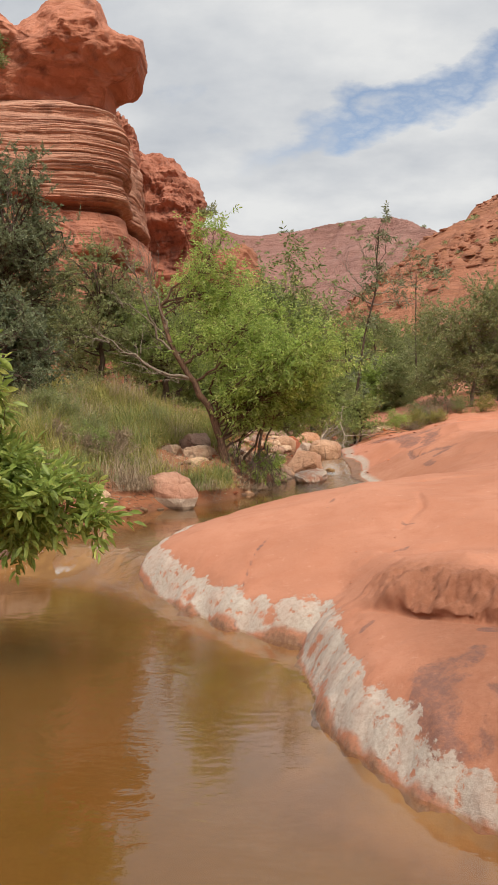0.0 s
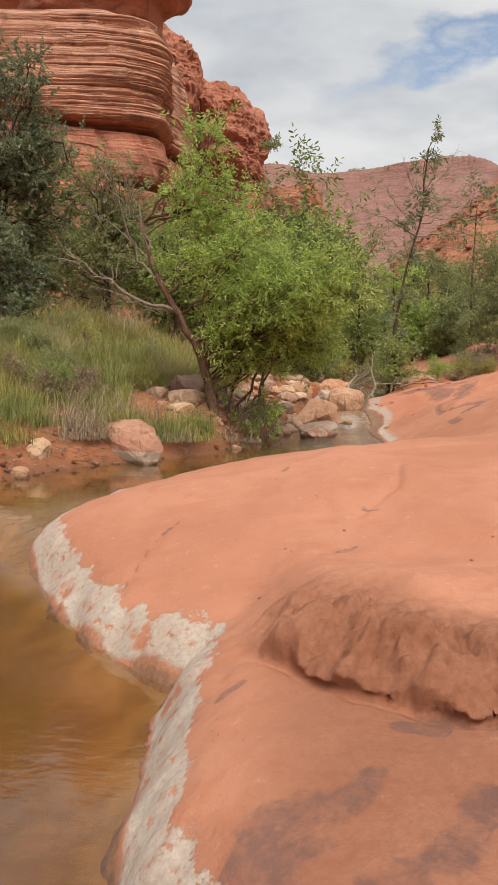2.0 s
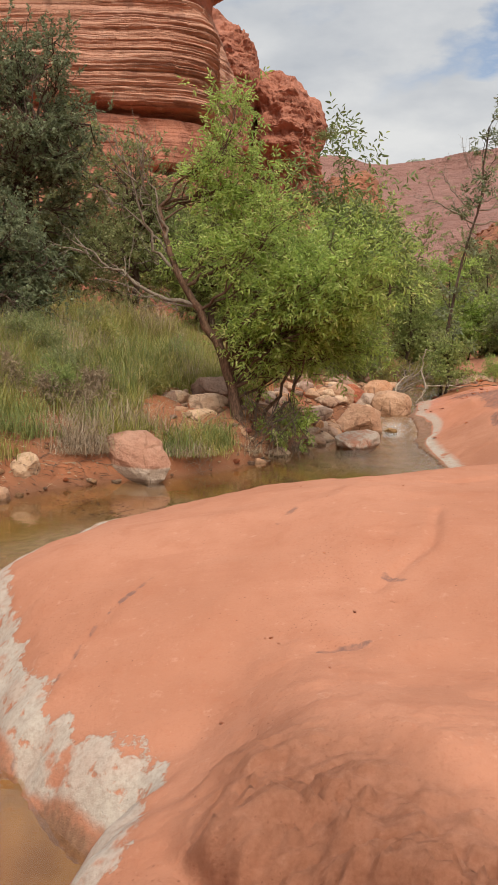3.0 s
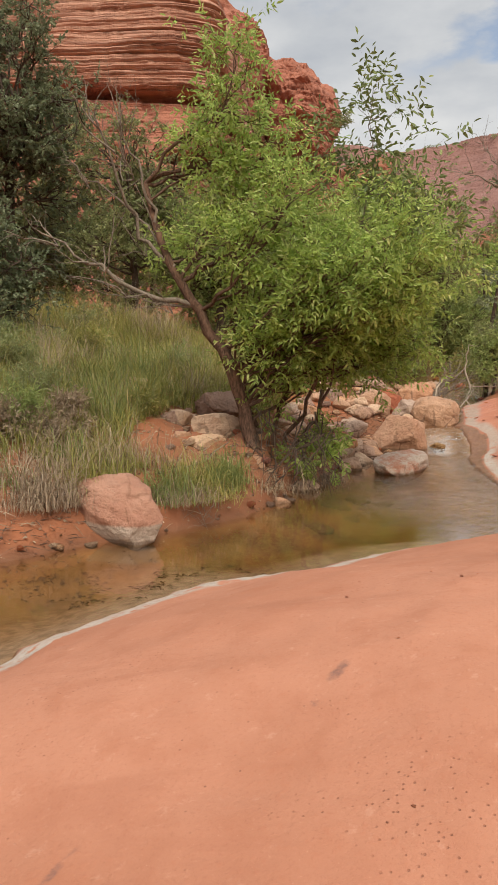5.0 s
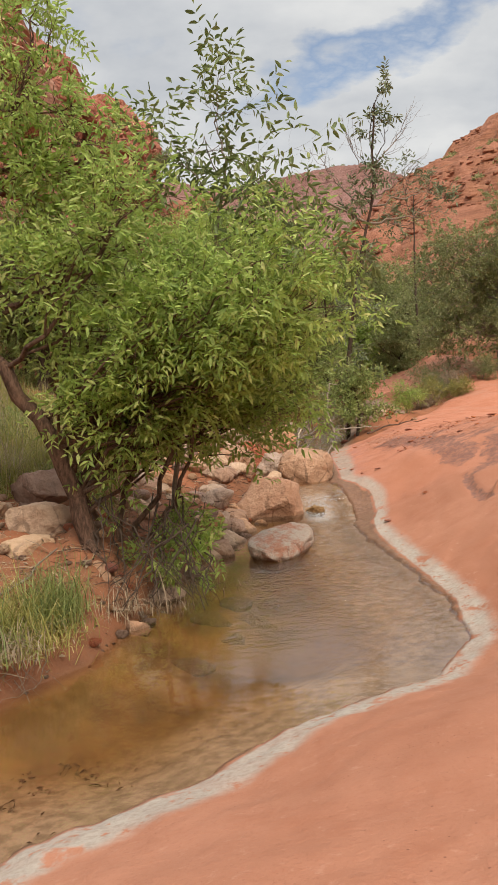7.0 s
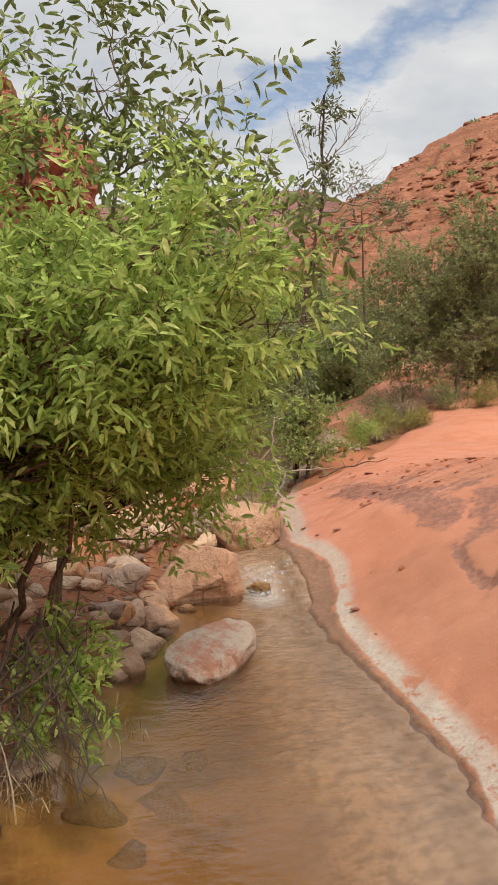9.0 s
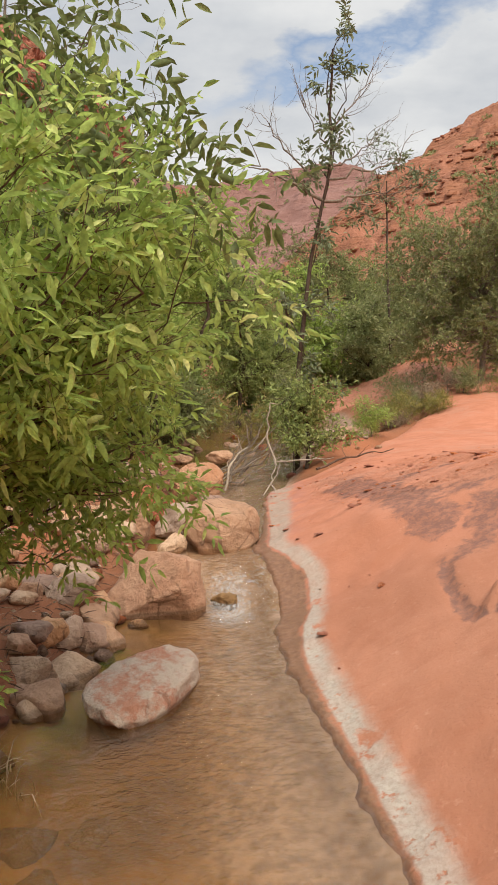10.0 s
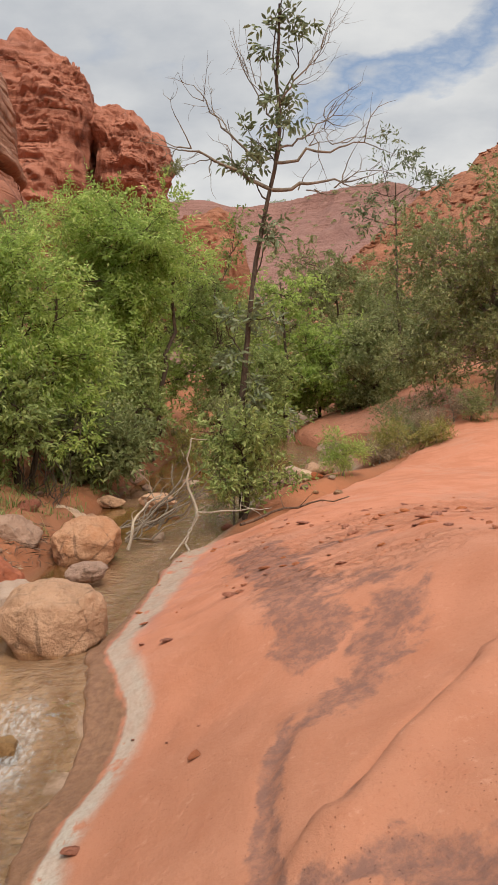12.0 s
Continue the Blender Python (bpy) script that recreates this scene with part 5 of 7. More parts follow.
scatter(PEBBLES, "pebble", "small worn stone half sunk at the bank's foot", "stone", "bank pebbles", 90, bank_edge, 0.025, 0.11, 12)
scatter(PEBBLES, "pebble", "stone on the gravel beside the upper stream", "stone", "upper pebbles", 46, lambda r: (r.uniform(0.4, 3.6), r.uniform(18.2, 23)), 0.08, 0.3, 8)
def chip_bed(r):
    """Chips lie in loose drifts along the upper slab."""
    cx, cy = ((2.9, 15.6), (3.6, 16.2), (3.3, 17.0), (4.2, 16.6), (4.0, 15.2), (2.7, 17.2), (4.9, 17.2))[r.integers(0, 7)]
    return cx + r.normal() * 0.32, cy + r.normal() * 0.28


scatter(CHIPS, "rock_chip", "flat red sandstone chip lying on the slab", "stone", "slab chips", 170, chip_bed, 0.012, 0.08, 9, 0.06)
scatter(CHIPS, "rock_chip", "broken orange-red slab piece lying on the rock", "stone", "slab chips", 26, chip_bed, 0.06, 0.17, 19, 0.06)
scatter(CHIPS, "rock_chip", "tiny red chip on the slab", "stone", "slab chips", 34, lambda r: (r.uniform(0.6, 1.9), r.uniform(5.0, 8.2)), 0.008, 0.022, 10)
scatter(CHIPS, "rock_chip", "small red chip at the slab's edge", "stone", "slab chips", 14, lambda r: (r.uniform(2.0, 2.7), r.uniform(13.0, 17.2)), 0.02, 0.09, 11)


# ---------------------------------------------------------------- plants
def unit(a):
    return a / np.maximum(np.linalg.norm(a, axis=-1, keepdims=True), 1e-9)


def tube(points, r0, r1, sides=6, jag=0.0, rng=None):
    """A tapered tube along a polyline: vertices and quads."""
    P = np.asarray(points, float)
    n = len(P)
    T = unit(np.gradient(P, axis=0))
    ref = np.array([0.3, 0.2, 0.93]) if abs(T[0][2]) < 0.8 else np.array([1.0, 0.1, 0.0])
    A = unit(np.cross(T, ref))
    B = np.cross(T, A)
    a = np.linspace(0, 2 * np.pi, sides, endpoint=False)
    r = np.linspace(r0, r1, n)[:, None] * (1 + (jag * rng.normal(size=(n, sides)) if jag else 0))
    V = P[:, None] + r[..., None] * (np.cos(a)[None, :, None] * A[:, None] + np.sin(a)[None, :, None] * B[:, None])
    i = np.arange(n * sides).reshape(n, sides)
    F = np.stack([i[:-1], np.roll(i, -1, 1)[:-1], np.roll(i, -1, 1)[1:], i[1:]], -1).reshape(-1, 4)
    return V.reshape(-1, 3), F


def join(pieces):
    V, F, n = [], [], 0
    for v, f in pieces:
        V.append(v)
        F.append(f + n)
        n += len(v)
    return np.concatenate(V), np.concatenate(F)


def curved(a, b, rng, bend=0.12, n=7, sag=0.0):
    a, b = np.asarray(a, float), np.asarray(b, float)
    L = np.linalg.norm(b - a)
    t = np.linspace(0, 1, n)[:, None]
    off = rng.normal(size=3) * bend * L
    wig = rng.normal(size=(n, 3)) * 0.02 * L
    wig[0] = wig[-1] = 0
    P = a + (b - a) * t + off * np.sin(np.pi * t) + wig
    P[:, 2] -= sag * L * t[:, 0] ** 2
    return P


def blades(P, D, size, width, rng, fold=0.25, lens=True):
    """Leaves as two quads with a midrib (6 vertices each), or two triangles."""
    n = len(P)
    D = unit(D)
    R = rng.normal(size=(n, 3)) + np.array([0, 0, 0.9])
    S = unit(np.cross(D, R))
    U = np.cross(S, D)
    L, W = size[:, None], (size * width)[:, None]
    droop = -0.10 * L * np.array([0, 0, 1.0])
    tip = P + D * L + droop
    if lens:
        m1, m2 = P + D * L * 0.32, P + D * L * 0.70 + droop * 0.4
        V = np.stack([P, m1 + S * W * 0.5 + U * W * fold, m2 + S * W * 0.40 + U * W * fold, tip, m2 - S * W * 0.40 + U * W * fold, m1 - S * W * 0.5 + U * W * fold], 1)
        k = np.arange(n)[:, None] * 6
        F = np.concatenate([k + np.array([0, 1, 2, 3]), k + np.array([0, 3, 4, 5])])
        return V.reshape(-1, 3), F
    m = P + D * L * 0.45
    V = np.stack([P, m + S * W * 0.5 + U * W * fold, tip, m - S * W * 0.5 + U * W * fold], 1)
    k = np.arange(n)[:, None] * 4
    return V.reshape(-1, 3), k + np.array([0, 1, 2, 3])


def sprays(P, D, rng, rachis, leaf, width, pairs=3, lens=True):
    """Feathered leaves: pairs of leaflets and one at the tip, at every P along D."""
    n = len(P)
    D = unit(D)
    S = unit(np.cross(D, rng.normal(size=(n, 3)) + np.array([0, 0, 1.2])))
    ps, ds = [], []
    for k in range(pairs):
        t = (k + 0.5) / (pairs + 0.2)
        for sgn in (1, -1):
            ps.append(P + D * rachis * t - np.array([0, 0, 0.12 * rachis * t]))
            ds.append(D * 0.55 + S * sgn * 0.85 + 0.18 * rng.normal(size=(n, 3)) - np.array([0, 0, 0.12]))
    ps.append(P + D * rachis)
    ds.append(D + 0.15 * rng.normal(size=(n, 3)) - np.array([0, 0, 0.15]))
    ps, ds = np.concatenate(ps), np.concatenate(ds)
    return blades(ps, ds, leaf * rng.uniform(0.7, 1.2, len(ps)), width, rng, lens=lens)


def plant(name, foot, label, category, trunk, lobes, seed, leaf_mat, bark_mat, trunk_r=0.08, branches=12, twigs=5, per_twig=4, twig_len=0.28, leaf=0.065, leaf_w=0.36,
          rachis=0.12, pairs=3, lens=True, bare=(), group="", sparse=0.0, from_foot=False, extra_trunks=()):
    """A tree or shrub: trunk, one limb to each lobe of the crown with its branches, and the crown's leaves.
    trunk: points from the foot up; lobes: (x, y, z, rx, ry, rz), all relative to the foot."""
    rng = np.random.default_rng(seed)
    tree = root(name, foot, label, category, group)
    trunk = np.asarray(trunk, float)
    fine = np.array([np.interp(np.linspace(0, 1, 16), np.linspace(0, 1, len(trunk)), trunk[:, k]) for k in range(3)]).T
    fine[1:-1] += rng.normal(size=(14, 3)) * trunk_r * 0.22
    pieces = [tube(fine, trunk_r, trunk_r * 0.35, 9, 0.06, rng)]
    for kk in range(4):
        a = rng.uniform(0, 6.28)
        pieces.append(tube(curved(fine[0] + np.array([0, 0, trunk_r * 1.2]), np.array([np.cos(a), np.sin(a), -0.25]) * trunk_r * 2.6, rng, 0.1, 5), trunk_r * 0.55, trunk_r * 0.15, 6))
    for et in extra_trunks:
        pieces.append(tube(curved(et[0], et[1], rng, 0.06, 10), trunk_r * et[2], trunk_r * et[2] * 0.4, 7, 0.05, rng))
    v, f = join(pieces)
    part_np("trunk", v, f, bark_mat, tree)
    LP, LD = [], []
    for (cx, cy, cz, rx, ry, rz) in lobes:
        c, rad = np.array([cx, cy, cz]), np.array([rx, ry, rz])
        if from_foot:
            start = fine[rng.integers(0, 5)]
        else:
            score = np.linalg.norm(fine - c, axis=1) + 0.6 * np.clip(fine[:, 2] - cz, 0, None)
            start = fine[max(2, int(np.argmin(score)) - rng.integers(0, 3))]
        limb = curved(start, c, rng, 0.08, 9)
        rl = trunk_r * (0.27 if np.linalg.norm(c - start) < 1.3 else 0.17)
        bits = [tube(limb, rl, rl * 0.35, 6)]
        for _ in range(branches):
            q = unit(rng.normal(size=3) + np.array([0, 0, 0.15]))
            end = c + q * rad * rng.uniform(0.55, 1.0)
            br = curved(limb[rng.integers(3, 9)], end, rng, 0.12, 7, 0.05)
            bits.append(tube(br, rl * 0.42, rl * 0.10, 4))
            tw = max(1, int(twigs))
            for _ in range(tw):
                b0 = br[rng.integers(2, 7)]
                dr = unit(unit(end - c) * 0.8 + rng.normal(size=3) * 0.8 + np.array([0, 0, 0.25]))
                e = b0 + dr * twig_len * rng.uniform(0.5, 1.3)
                tp = curved(b0, e, rng, 0.1, 4)
                bits.append(tube(tp, rl * 0.12, rl * 0.04, 3))
                if rng.random() < sparse:
                    continue
                t = rng.uniform(0.15, 1.0, per_twig)[:, None]
                LP.append(b0 + (e - b0) * t)
                LD.append(np.repeat((e - b0)[None], per_twig, 0) / twig_len + rng.normal(size=(per_twig, 3)) * 0.7)
        v, f = join(bits)
        part_np("limb", v, f, bark_mat, tree)
    for (a, b, r) in bare:
        bits = [tube(curved(a, b, rng, 0.06, 10), r, r * 0.3, 6)]
        main = curved(a, b, rng, 0.06, 10)
        for _ in range(9):
            s0 = main[rng.integers(3, 10)]
            dr = unit(unit(np.asarray(b, float) - np.asarray(a, float)) + rng.normal(size=3) * 0.6 + np.array([0, 0, 0.3]))
            e = s0 + dr * rng.uniform(0.2, 0.55)
            tw = curved(s0, e, rng, 0.12, 6)
            bits.append(tube(tw, r * 0.35, r * 0.1, 4))
            for _ in range(3):
                s1 = tw[rng.integers(2, 6)]
                bits.append(tube(curved(s1, s1 + unit(dr + rng.normal(size=3) * 0.7) * rng.uniform(0.08, 0.25), rng, 0.1, 4), r * 0.15, r * 0.05, 3))
        v, f = join(bits)
        part_np("dead_limb", v, f, M_BARK_GREY, tree, "bare grey dead limb")
    if LP:
        LP, LD = np.concatenate(LP), np.concatenate(LD)
        if pairs:
            v, f = sprays(LP, LD, rng, rachis, leaf, leaf_w, pairs, lens)
        else:
            v, f = blades(LP, LD, leaf * rng.uniform(0.6, 1.3, len(LP)), leaf_w, rng, lens=lens)
        part_np("crown", v, f, leaf_mat, tree, smooth=False)
    return tree


def shell_lobes(rng, n, centre, radii, size, flat=0.8):
    """Lobes spread over an ellipsoid, for a full uneven crown."""
    out = []
    for k in range(n):
        q = unit(rng.normal(size=3))
        p = np.array(centre) + q * np.array(radii) * rng.uniform(0.35, 0.85)
        s = size * rng.uniform(0.7, 1.25)
        out.append((*p, s, s, s * flat))
    return out


def z_of(x, y):
    return ground_at(x, y)


# the big tree over the pool, leaning to the left, its crown hanging towards the stream
FOOT = (-0.34, 11.85, z_of(-0.34, 11.85) - 0.05)
plant("ash_tree", FOOT, "leaning bright green ash tree with rough brown trunk on the bank", "tree",
      [(0, 0, 0), (-0.06, 0, 0.3), (-0.20, -0.03, 0.75), (-0.42, -0.08, 1.2), (-0.64, -0.1, 1.52), (-0.88, -0.05, 2.0), (-1.0, 0.0, 2.4)],
      [(0.28, 0.15, 1.4, 0.55, 0.5, 0.42), (0.75, -0.2, 1.6, 0.6, 0.6, 0.42), (1.2, 0.1, 1.55, 0.45, 0.5, 0.36), (0.4, 0.3, 2.1, 0.7, 0.7, 0.5), (-0.3, 0.2, 2.1, 0.6, 0.6, 0.5),
       (1.0, 0.4, 2.0, 0.6, 0.7, 0.36), (0.15, 0.35, 2.68, 0.5, 0.5, 0.45), (-0.15, 0.1, 3.05, 0.45, 0.5, 0.45), (0.32, 0.6, 2.55, 0.45, 0.5, 0.36), (1.45, 0.8, 1.8, 0.5, 0.7, 0.5),
       (0.6, -0.25, 1.4, 0.42, 0.36, 0.3), (1.0, 0.5, 1.4, 0.5, 0.6, 0.36), (0.35, 0.6, 1.0, 0.55, 0.5, 0.5), (0.0, 0.9, 1.6, 0.7, 0.5, 0.7),
       (1.35, -0.4, 1.75, 0.4, 0.4, 0.3), (1.55, -0.2, 1.6, 0.22, 0.25, 0.18), (1.1, -0.55, 1.8, 0.35, 0.35, 0.28), (0.75, -0.5, 1.6, 0.4, 0.4, 0.28), (-0.5, 0.35, 1.8, 0.4, 0.4, 0.4), (1.0, -0.35, 1.5, 0.4, 0.4, 0.26), (0.35, 0.1, 0.8, 0.45, 0.4, 0.35), (0.7, 0.3, 1.1, 0.35, 0.35, 0.25), (0.3, 0.3, 0.9, 0.4, 0.3, 0.3), (0.55, -0.1, 1.05, 0.36, 0.3, 0.28), (0.15, -0.1, 0.95, 0.36, 0.3, 0.28), (0.75, 0.0, 1.2, 0.4, 0.35, 0.25),
       (0.85, 0.3, 2.12, 0.4, 0.45, 0.24), (1.3, 0.6, 1.98, 0.42, 0.45, 0.26), (1.6, 0.7, 1.6, 0.4, 0.45, 0.32), (-0.35, 0.2, 2.6, 0.4, 0.4, 0.35), (0.3, -0.2, 2.2, 0.42, 0.36, 0.28), (0.05, -0.2, 1.85, 0.45, 0.4, 0.35), (-0.2, 0.1, 3.5, 0.25, 0.3, 0.3), (1.22, 0.55, 0.92, 0.28, 0.3, 0.22), (0.92, 0.6, 0.88, 0.32, 0.3, 0.26), (1.42, 0.5, 0.98, 0.22, 0.25, 0.18), (1.15, 0.7, 1.2, 0.35, 0.35, 0.28), (0.6, 0.65, 0.8, 0.35, 0.3, 0.3)],
      7, M_LEAF, M_BARK, 0.072, 11, 6, 3, 0.30, 0.064, 0.31, 0.11, 2,
      bare=(((-0.48, -0.09, 1.3), (-1.75, -0.4, 1.9), 0.028), ((-0.7, -0.1, 1.65), (-1.3, -0.3, 2.8), 0.026), ((-0.42, -0.08, 1.2), (-1.5, -0.6, 1.55), 0.014), ((-0.9, -0.05, 2.05), (-1.2, -0.2, 2.9), 0.016), ((-0.62, -0.1, 1.5), (-1.65, 0.1, 2.5), 0.016)),
      extra_trunks=(((0.15, 0.25, 0), (0.5, 0.2, 1.9), 0.35), ((0.25, 0.3, 0), (0.9, 0.5, 1.8), 0.32), ((0.05, 0.3, 0), (-0.1, 0.3, 2.4), 0.35), ((0.35, 0.2, 0), (0.8, 0.1, 1.5), 0.28)))
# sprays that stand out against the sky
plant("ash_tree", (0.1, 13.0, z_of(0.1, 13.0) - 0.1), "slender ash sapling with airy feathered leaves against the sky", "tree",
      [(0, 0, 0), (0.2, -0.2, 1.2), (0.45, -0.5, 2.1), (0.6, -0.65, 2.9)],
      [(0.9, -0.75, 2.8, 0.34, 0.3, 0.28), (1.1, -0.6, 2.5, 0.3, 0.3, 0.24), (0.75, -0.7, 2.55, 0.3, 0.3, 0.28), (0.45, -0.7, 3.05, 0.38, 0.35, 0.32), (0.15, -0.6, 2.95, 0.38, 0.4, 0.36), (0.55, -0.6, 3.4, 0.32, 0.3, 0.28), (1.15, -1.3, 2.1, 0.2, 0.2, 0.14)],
      17, M_LEAF_BACKLIT, M_BARK_GREY, 0.024, 6, 3, 3, 0.30, 0.078, 0.32, 0.15, 2)

# the near branch over the first pool
plant("ash_shrub", (-2.0, 4.6, z_of(-2.1, 4.6) - 0.05), "leafy green ash shrub leaning out over the pool", "shrub",
      [(0, 0, 0), (0.2, -0.1, 0.6), (0.45, -0.2, 1.0), (0.7, -0.3, 1.2)],
      [(0.70, -0.35, 1.20, 0.24, 0.28, 0.18), (0.96, -0.4, 1.08, 0.22, 0.25, 0.14), (0.45, -0.3, 1.36, 0.24, 0.28, 0.17), (0.35, -0.1, 1.08, 0.28, 0.3, 0.2), (0.62, -0.25, 0.98, 0.24, 0.25, 0.14), (0.50, -0.4, 1.78, 0.16, 0.2, 0.12), (0.2, 0, 1.6, 0.22, 0.28, 0.2)],
      23, M_LEAF_NEAR, M_BARK, 0.026, 10, 4, 5, 0.15, 0.08, 0.34, 0.12, 2)

# dark shrubs on the left slope
RNG = np.random.default_rng(31)
plant("oak_shrub", (-5.2, 16.8, z_of(-5.2, 16.8) - 0.1), "tall dense dark grey-green scrub oak on the bank", "shrub", [(0, 0, 0), (0.1, 0, 1), (0.0, 0.1, 2.2), (0.2, 0, 3.4)],
      shell_lobes(RNG, 44, (0.0, 0, 3.0), (1.7, 1.4, 3.1), 0.64), 33, M_LEAF_DARK, M_BARK_DARK, 0.12, 12, 6, 20, 0.26, 0.055, 0.5, pairs=0, lens=False)
plant("oak_shrub", (-4.3, 13.6, z_of(-4.3, 13.6) - 0.1), "low dense grey-green scrub oak at the grass's edge", "shrub", [(0, 0, 0), (0.1, 0, 0.6), (0.0, 0.1, 1.3)],
      shell_lobes(RNG, 32, (0.0, 0.2, 1.0), (1.35, 1.1, 1.1), 0.48), 35, M_LEAF_DARK, M_BARK_DARK, 0.09, 12, 6, 20, 0.24, 0.05, 0.5, pairs=0, lens=False)
plant("oak_shrub", (-3.3, 17.2, z_of(-3.3, 17.2) - 0.1), "dull green scrub on the slope below the cliff", "shrub", [(0, 0, 0), (0.1, 0, 0.8), (0.0, 0.1, 2.2)],
      shell_lobes(RNG, 28, (0.0, 0, 1.7), (1.3, 1.1, 1.7), 0.52), 37, M_LEAF_OLIVE, M_BARK_DARK, 0.08, 11, 5, 16, 0.26, 0.055, 0.45, pairs=0, lens=False)
plant("oak_shrub", (-1.9, 17.5, z_of(-1.9, 17.5) - 0.1), "green scrub behind the leaning tree", "shrub", [(0, 0, 0), (0.1, 0, 0.8), (0.0, 0.1, 1.8)],
      shell_lobes(RNG, 26, (0.0, 0, 1.4), (1.3, 1.0, 1.4), 0.5), 39, M_LEAF_MID, M_BARK_DARK, 0.08, 11, 5, 16, 0.26, 0.06, 0.42, pairs=0, lens=False)
plant("oak_shrub", (-6.6, 20.5, z_of(-6.6, 20.5) - 0.1), "dark scrub on the slope below the cliff", "shrub", [(0, 0, 0), (0.1, 0, 1.0), (0.0, 0.1, 2.8)],
      shell_lobes(RNG, 30, (0.5, 0, 2.3), (2.8, 1.4, 2.4), 0.75), 41, M_LEAF_OLIVE, M_BARK_DARK, 0.1, 11, 5, 16, 0.3, 0.075, 0.45, pairs=0, lens=False)

# trees along the upper stream
plant("ash_tree", (0.1, 19.6, z_of(0.1, 19.6) - 0.1), "young green ash tree with dark forked stems beside the upper stream", "tree", [(0, 0, 0), (-0.05, 0, 0.8), (-0.15, 0, 1.7), (-0.1, 0, 2.6)],
      shell_lobes(RNG, 26, (-0.1, 0, 1.9), (1.5, 1.2, 1.9), 0.42), 43, M_LEAF, M_BARK_DARK, 0.05, 8, 5, 5, 0.30, 0.075, 0.34, 0.13, 2, lens=False, extra_trunks=(((0.15, 0, 0), (0.5, 0.1, 2.2), 0.7),))
plant("ash_tree", (0.9, 23.4, z_of(0.9, 23.4) - 0.1), "green ash tree with several thin stems on the far bank", "tree", [(0, 0, 0), (0.05, 0, 1.2), (0.1, 0, 2.4), (0.2, 0, 3.6)],
      shell_lobes(RNG, 26, (-0.3, 0, 2.7), (1.7, 1.3, 1.9), 0.6), 45, M_LEAF, M_BARK_DARK, 0.06, 11, 5, 5, 0.3, 0.085, 0.34, 0.14, 2, lens=False, extra_trunks=(((0.2, 0, 0), (0.7, 0.1, 3.0), 0.8),))
KINDS = {"mid": M_LEAF_MID, "olive": M_LEAF_OLIVE, "bright": M_LEAF}


def streamside_bush(x, y, h, r, kind, seed, label="rounded green streamside bush farther up the canyon", dense=13):
    plant("bush", (x, y, z_of(x, y) - 0.1), label, "bush", [(0, 0, 0), (0.1, 0, h * 0.3), (0, 0.1, h * 0.7)],
          shell_lobes(RNG, 22, (0, 0, h * 0.46), (r, r * 0.8, h * 0.5), r * 0.40), seed, KINDS[kind], M_BARK_DARK, 0.05, 10, 5, dense, 0.3, 0.07 if y < 26 else 0.085, 0.42, pairs=0, lens=False, group="upstream bushes")


streamside_bush(-0.1, 18.9, 1.5, 0.9, "mid", 151, "leafy green bush under the upstream ash", dense=12)
streamside_bush(0.75, 20.6, 1.3, 0.7, "olive", 152, "leafy bush on the upper bank", dense=12)
streamside_bush(0.5, 22.8, 2.0, 1.1, "mid", 153, dense=12)
streamside_bush(0.9, 26.0, 5.4, 1.6, "bright", 154, "tall yellow-green tree on the upper bank", dense=12)
streamside_bush(-1.7, 24.0, 3.0, 1.5, "mid", 155, dense=12)
streamside_bush(4.2, 28.8, 3.0, 1.4, "bright", 156, dense=12)
streamside_bush(6.2, 30.0, 2.6, 1.4, "olive", 157, dense=12)
streamside_bush(-0.9, 18.4, 1.6, 1.0, "mid", 51, dense=14)
streamside_bush(-1.4, 21.5, 3.4, 1.3, "mid", 52)
streamside_bush(0.3, 21.6, 1.5, 0.9, "mid", 53)
streamside_bush(2.1, 25.0, 4.8, 1.3, "mid", 54, "tall leafy tree on the upper bank")
streamside_bush(2.7, 26.6, 2.4, 0.9, "mid", 55)
streamside_bush(3.4, 28.0, 5.0, 1.7, "bright", 56, "tall leafy tree on the upper bank")
streamside_bush(0.2, 28.5, 5.0, 2.2, "mid", 57)
streamside_bush(4.9, 31.0, 5.4, 1.9, "olive", 58)
streamside_bush(6.6, 34.0, 4.2, 2.0, "mid", 59)
streamside_bush(2.2, 35.0, 5.0, 2.4, "mid", 60)
streamside_bush(-2.8, 26.0, 4.4, 2.2, "olive", 61)
streamside_bush(8.8, 37.0, 4.4, 2.4, "olive", 62)
streamside_bush(5.0, 42.0, 5.6, 3.0, "mid", 63)
streamside_bush(10.0, 32.0, 4.0, 2.2, "olive", 64)
streamside_bush(9.5, 45.0, 5.0, 3.0, "mid", 65)
streamside_bush(0.5, 42.0, 6.0, 3.2, "olive", 66)
streamside_bush(-2.6, 19.5, 2.6, 1.3, "mid", 67, dense=14)
streamside_bush(13.5, 38.0, 4.0, 2.6, "olive", 68)
streamside_bush(13.0, 30.0, 3.6, 2.2, "olive", 69)
streamside_bush(-4.6, 22.5, 4.0, 1.8, "olive", 70)
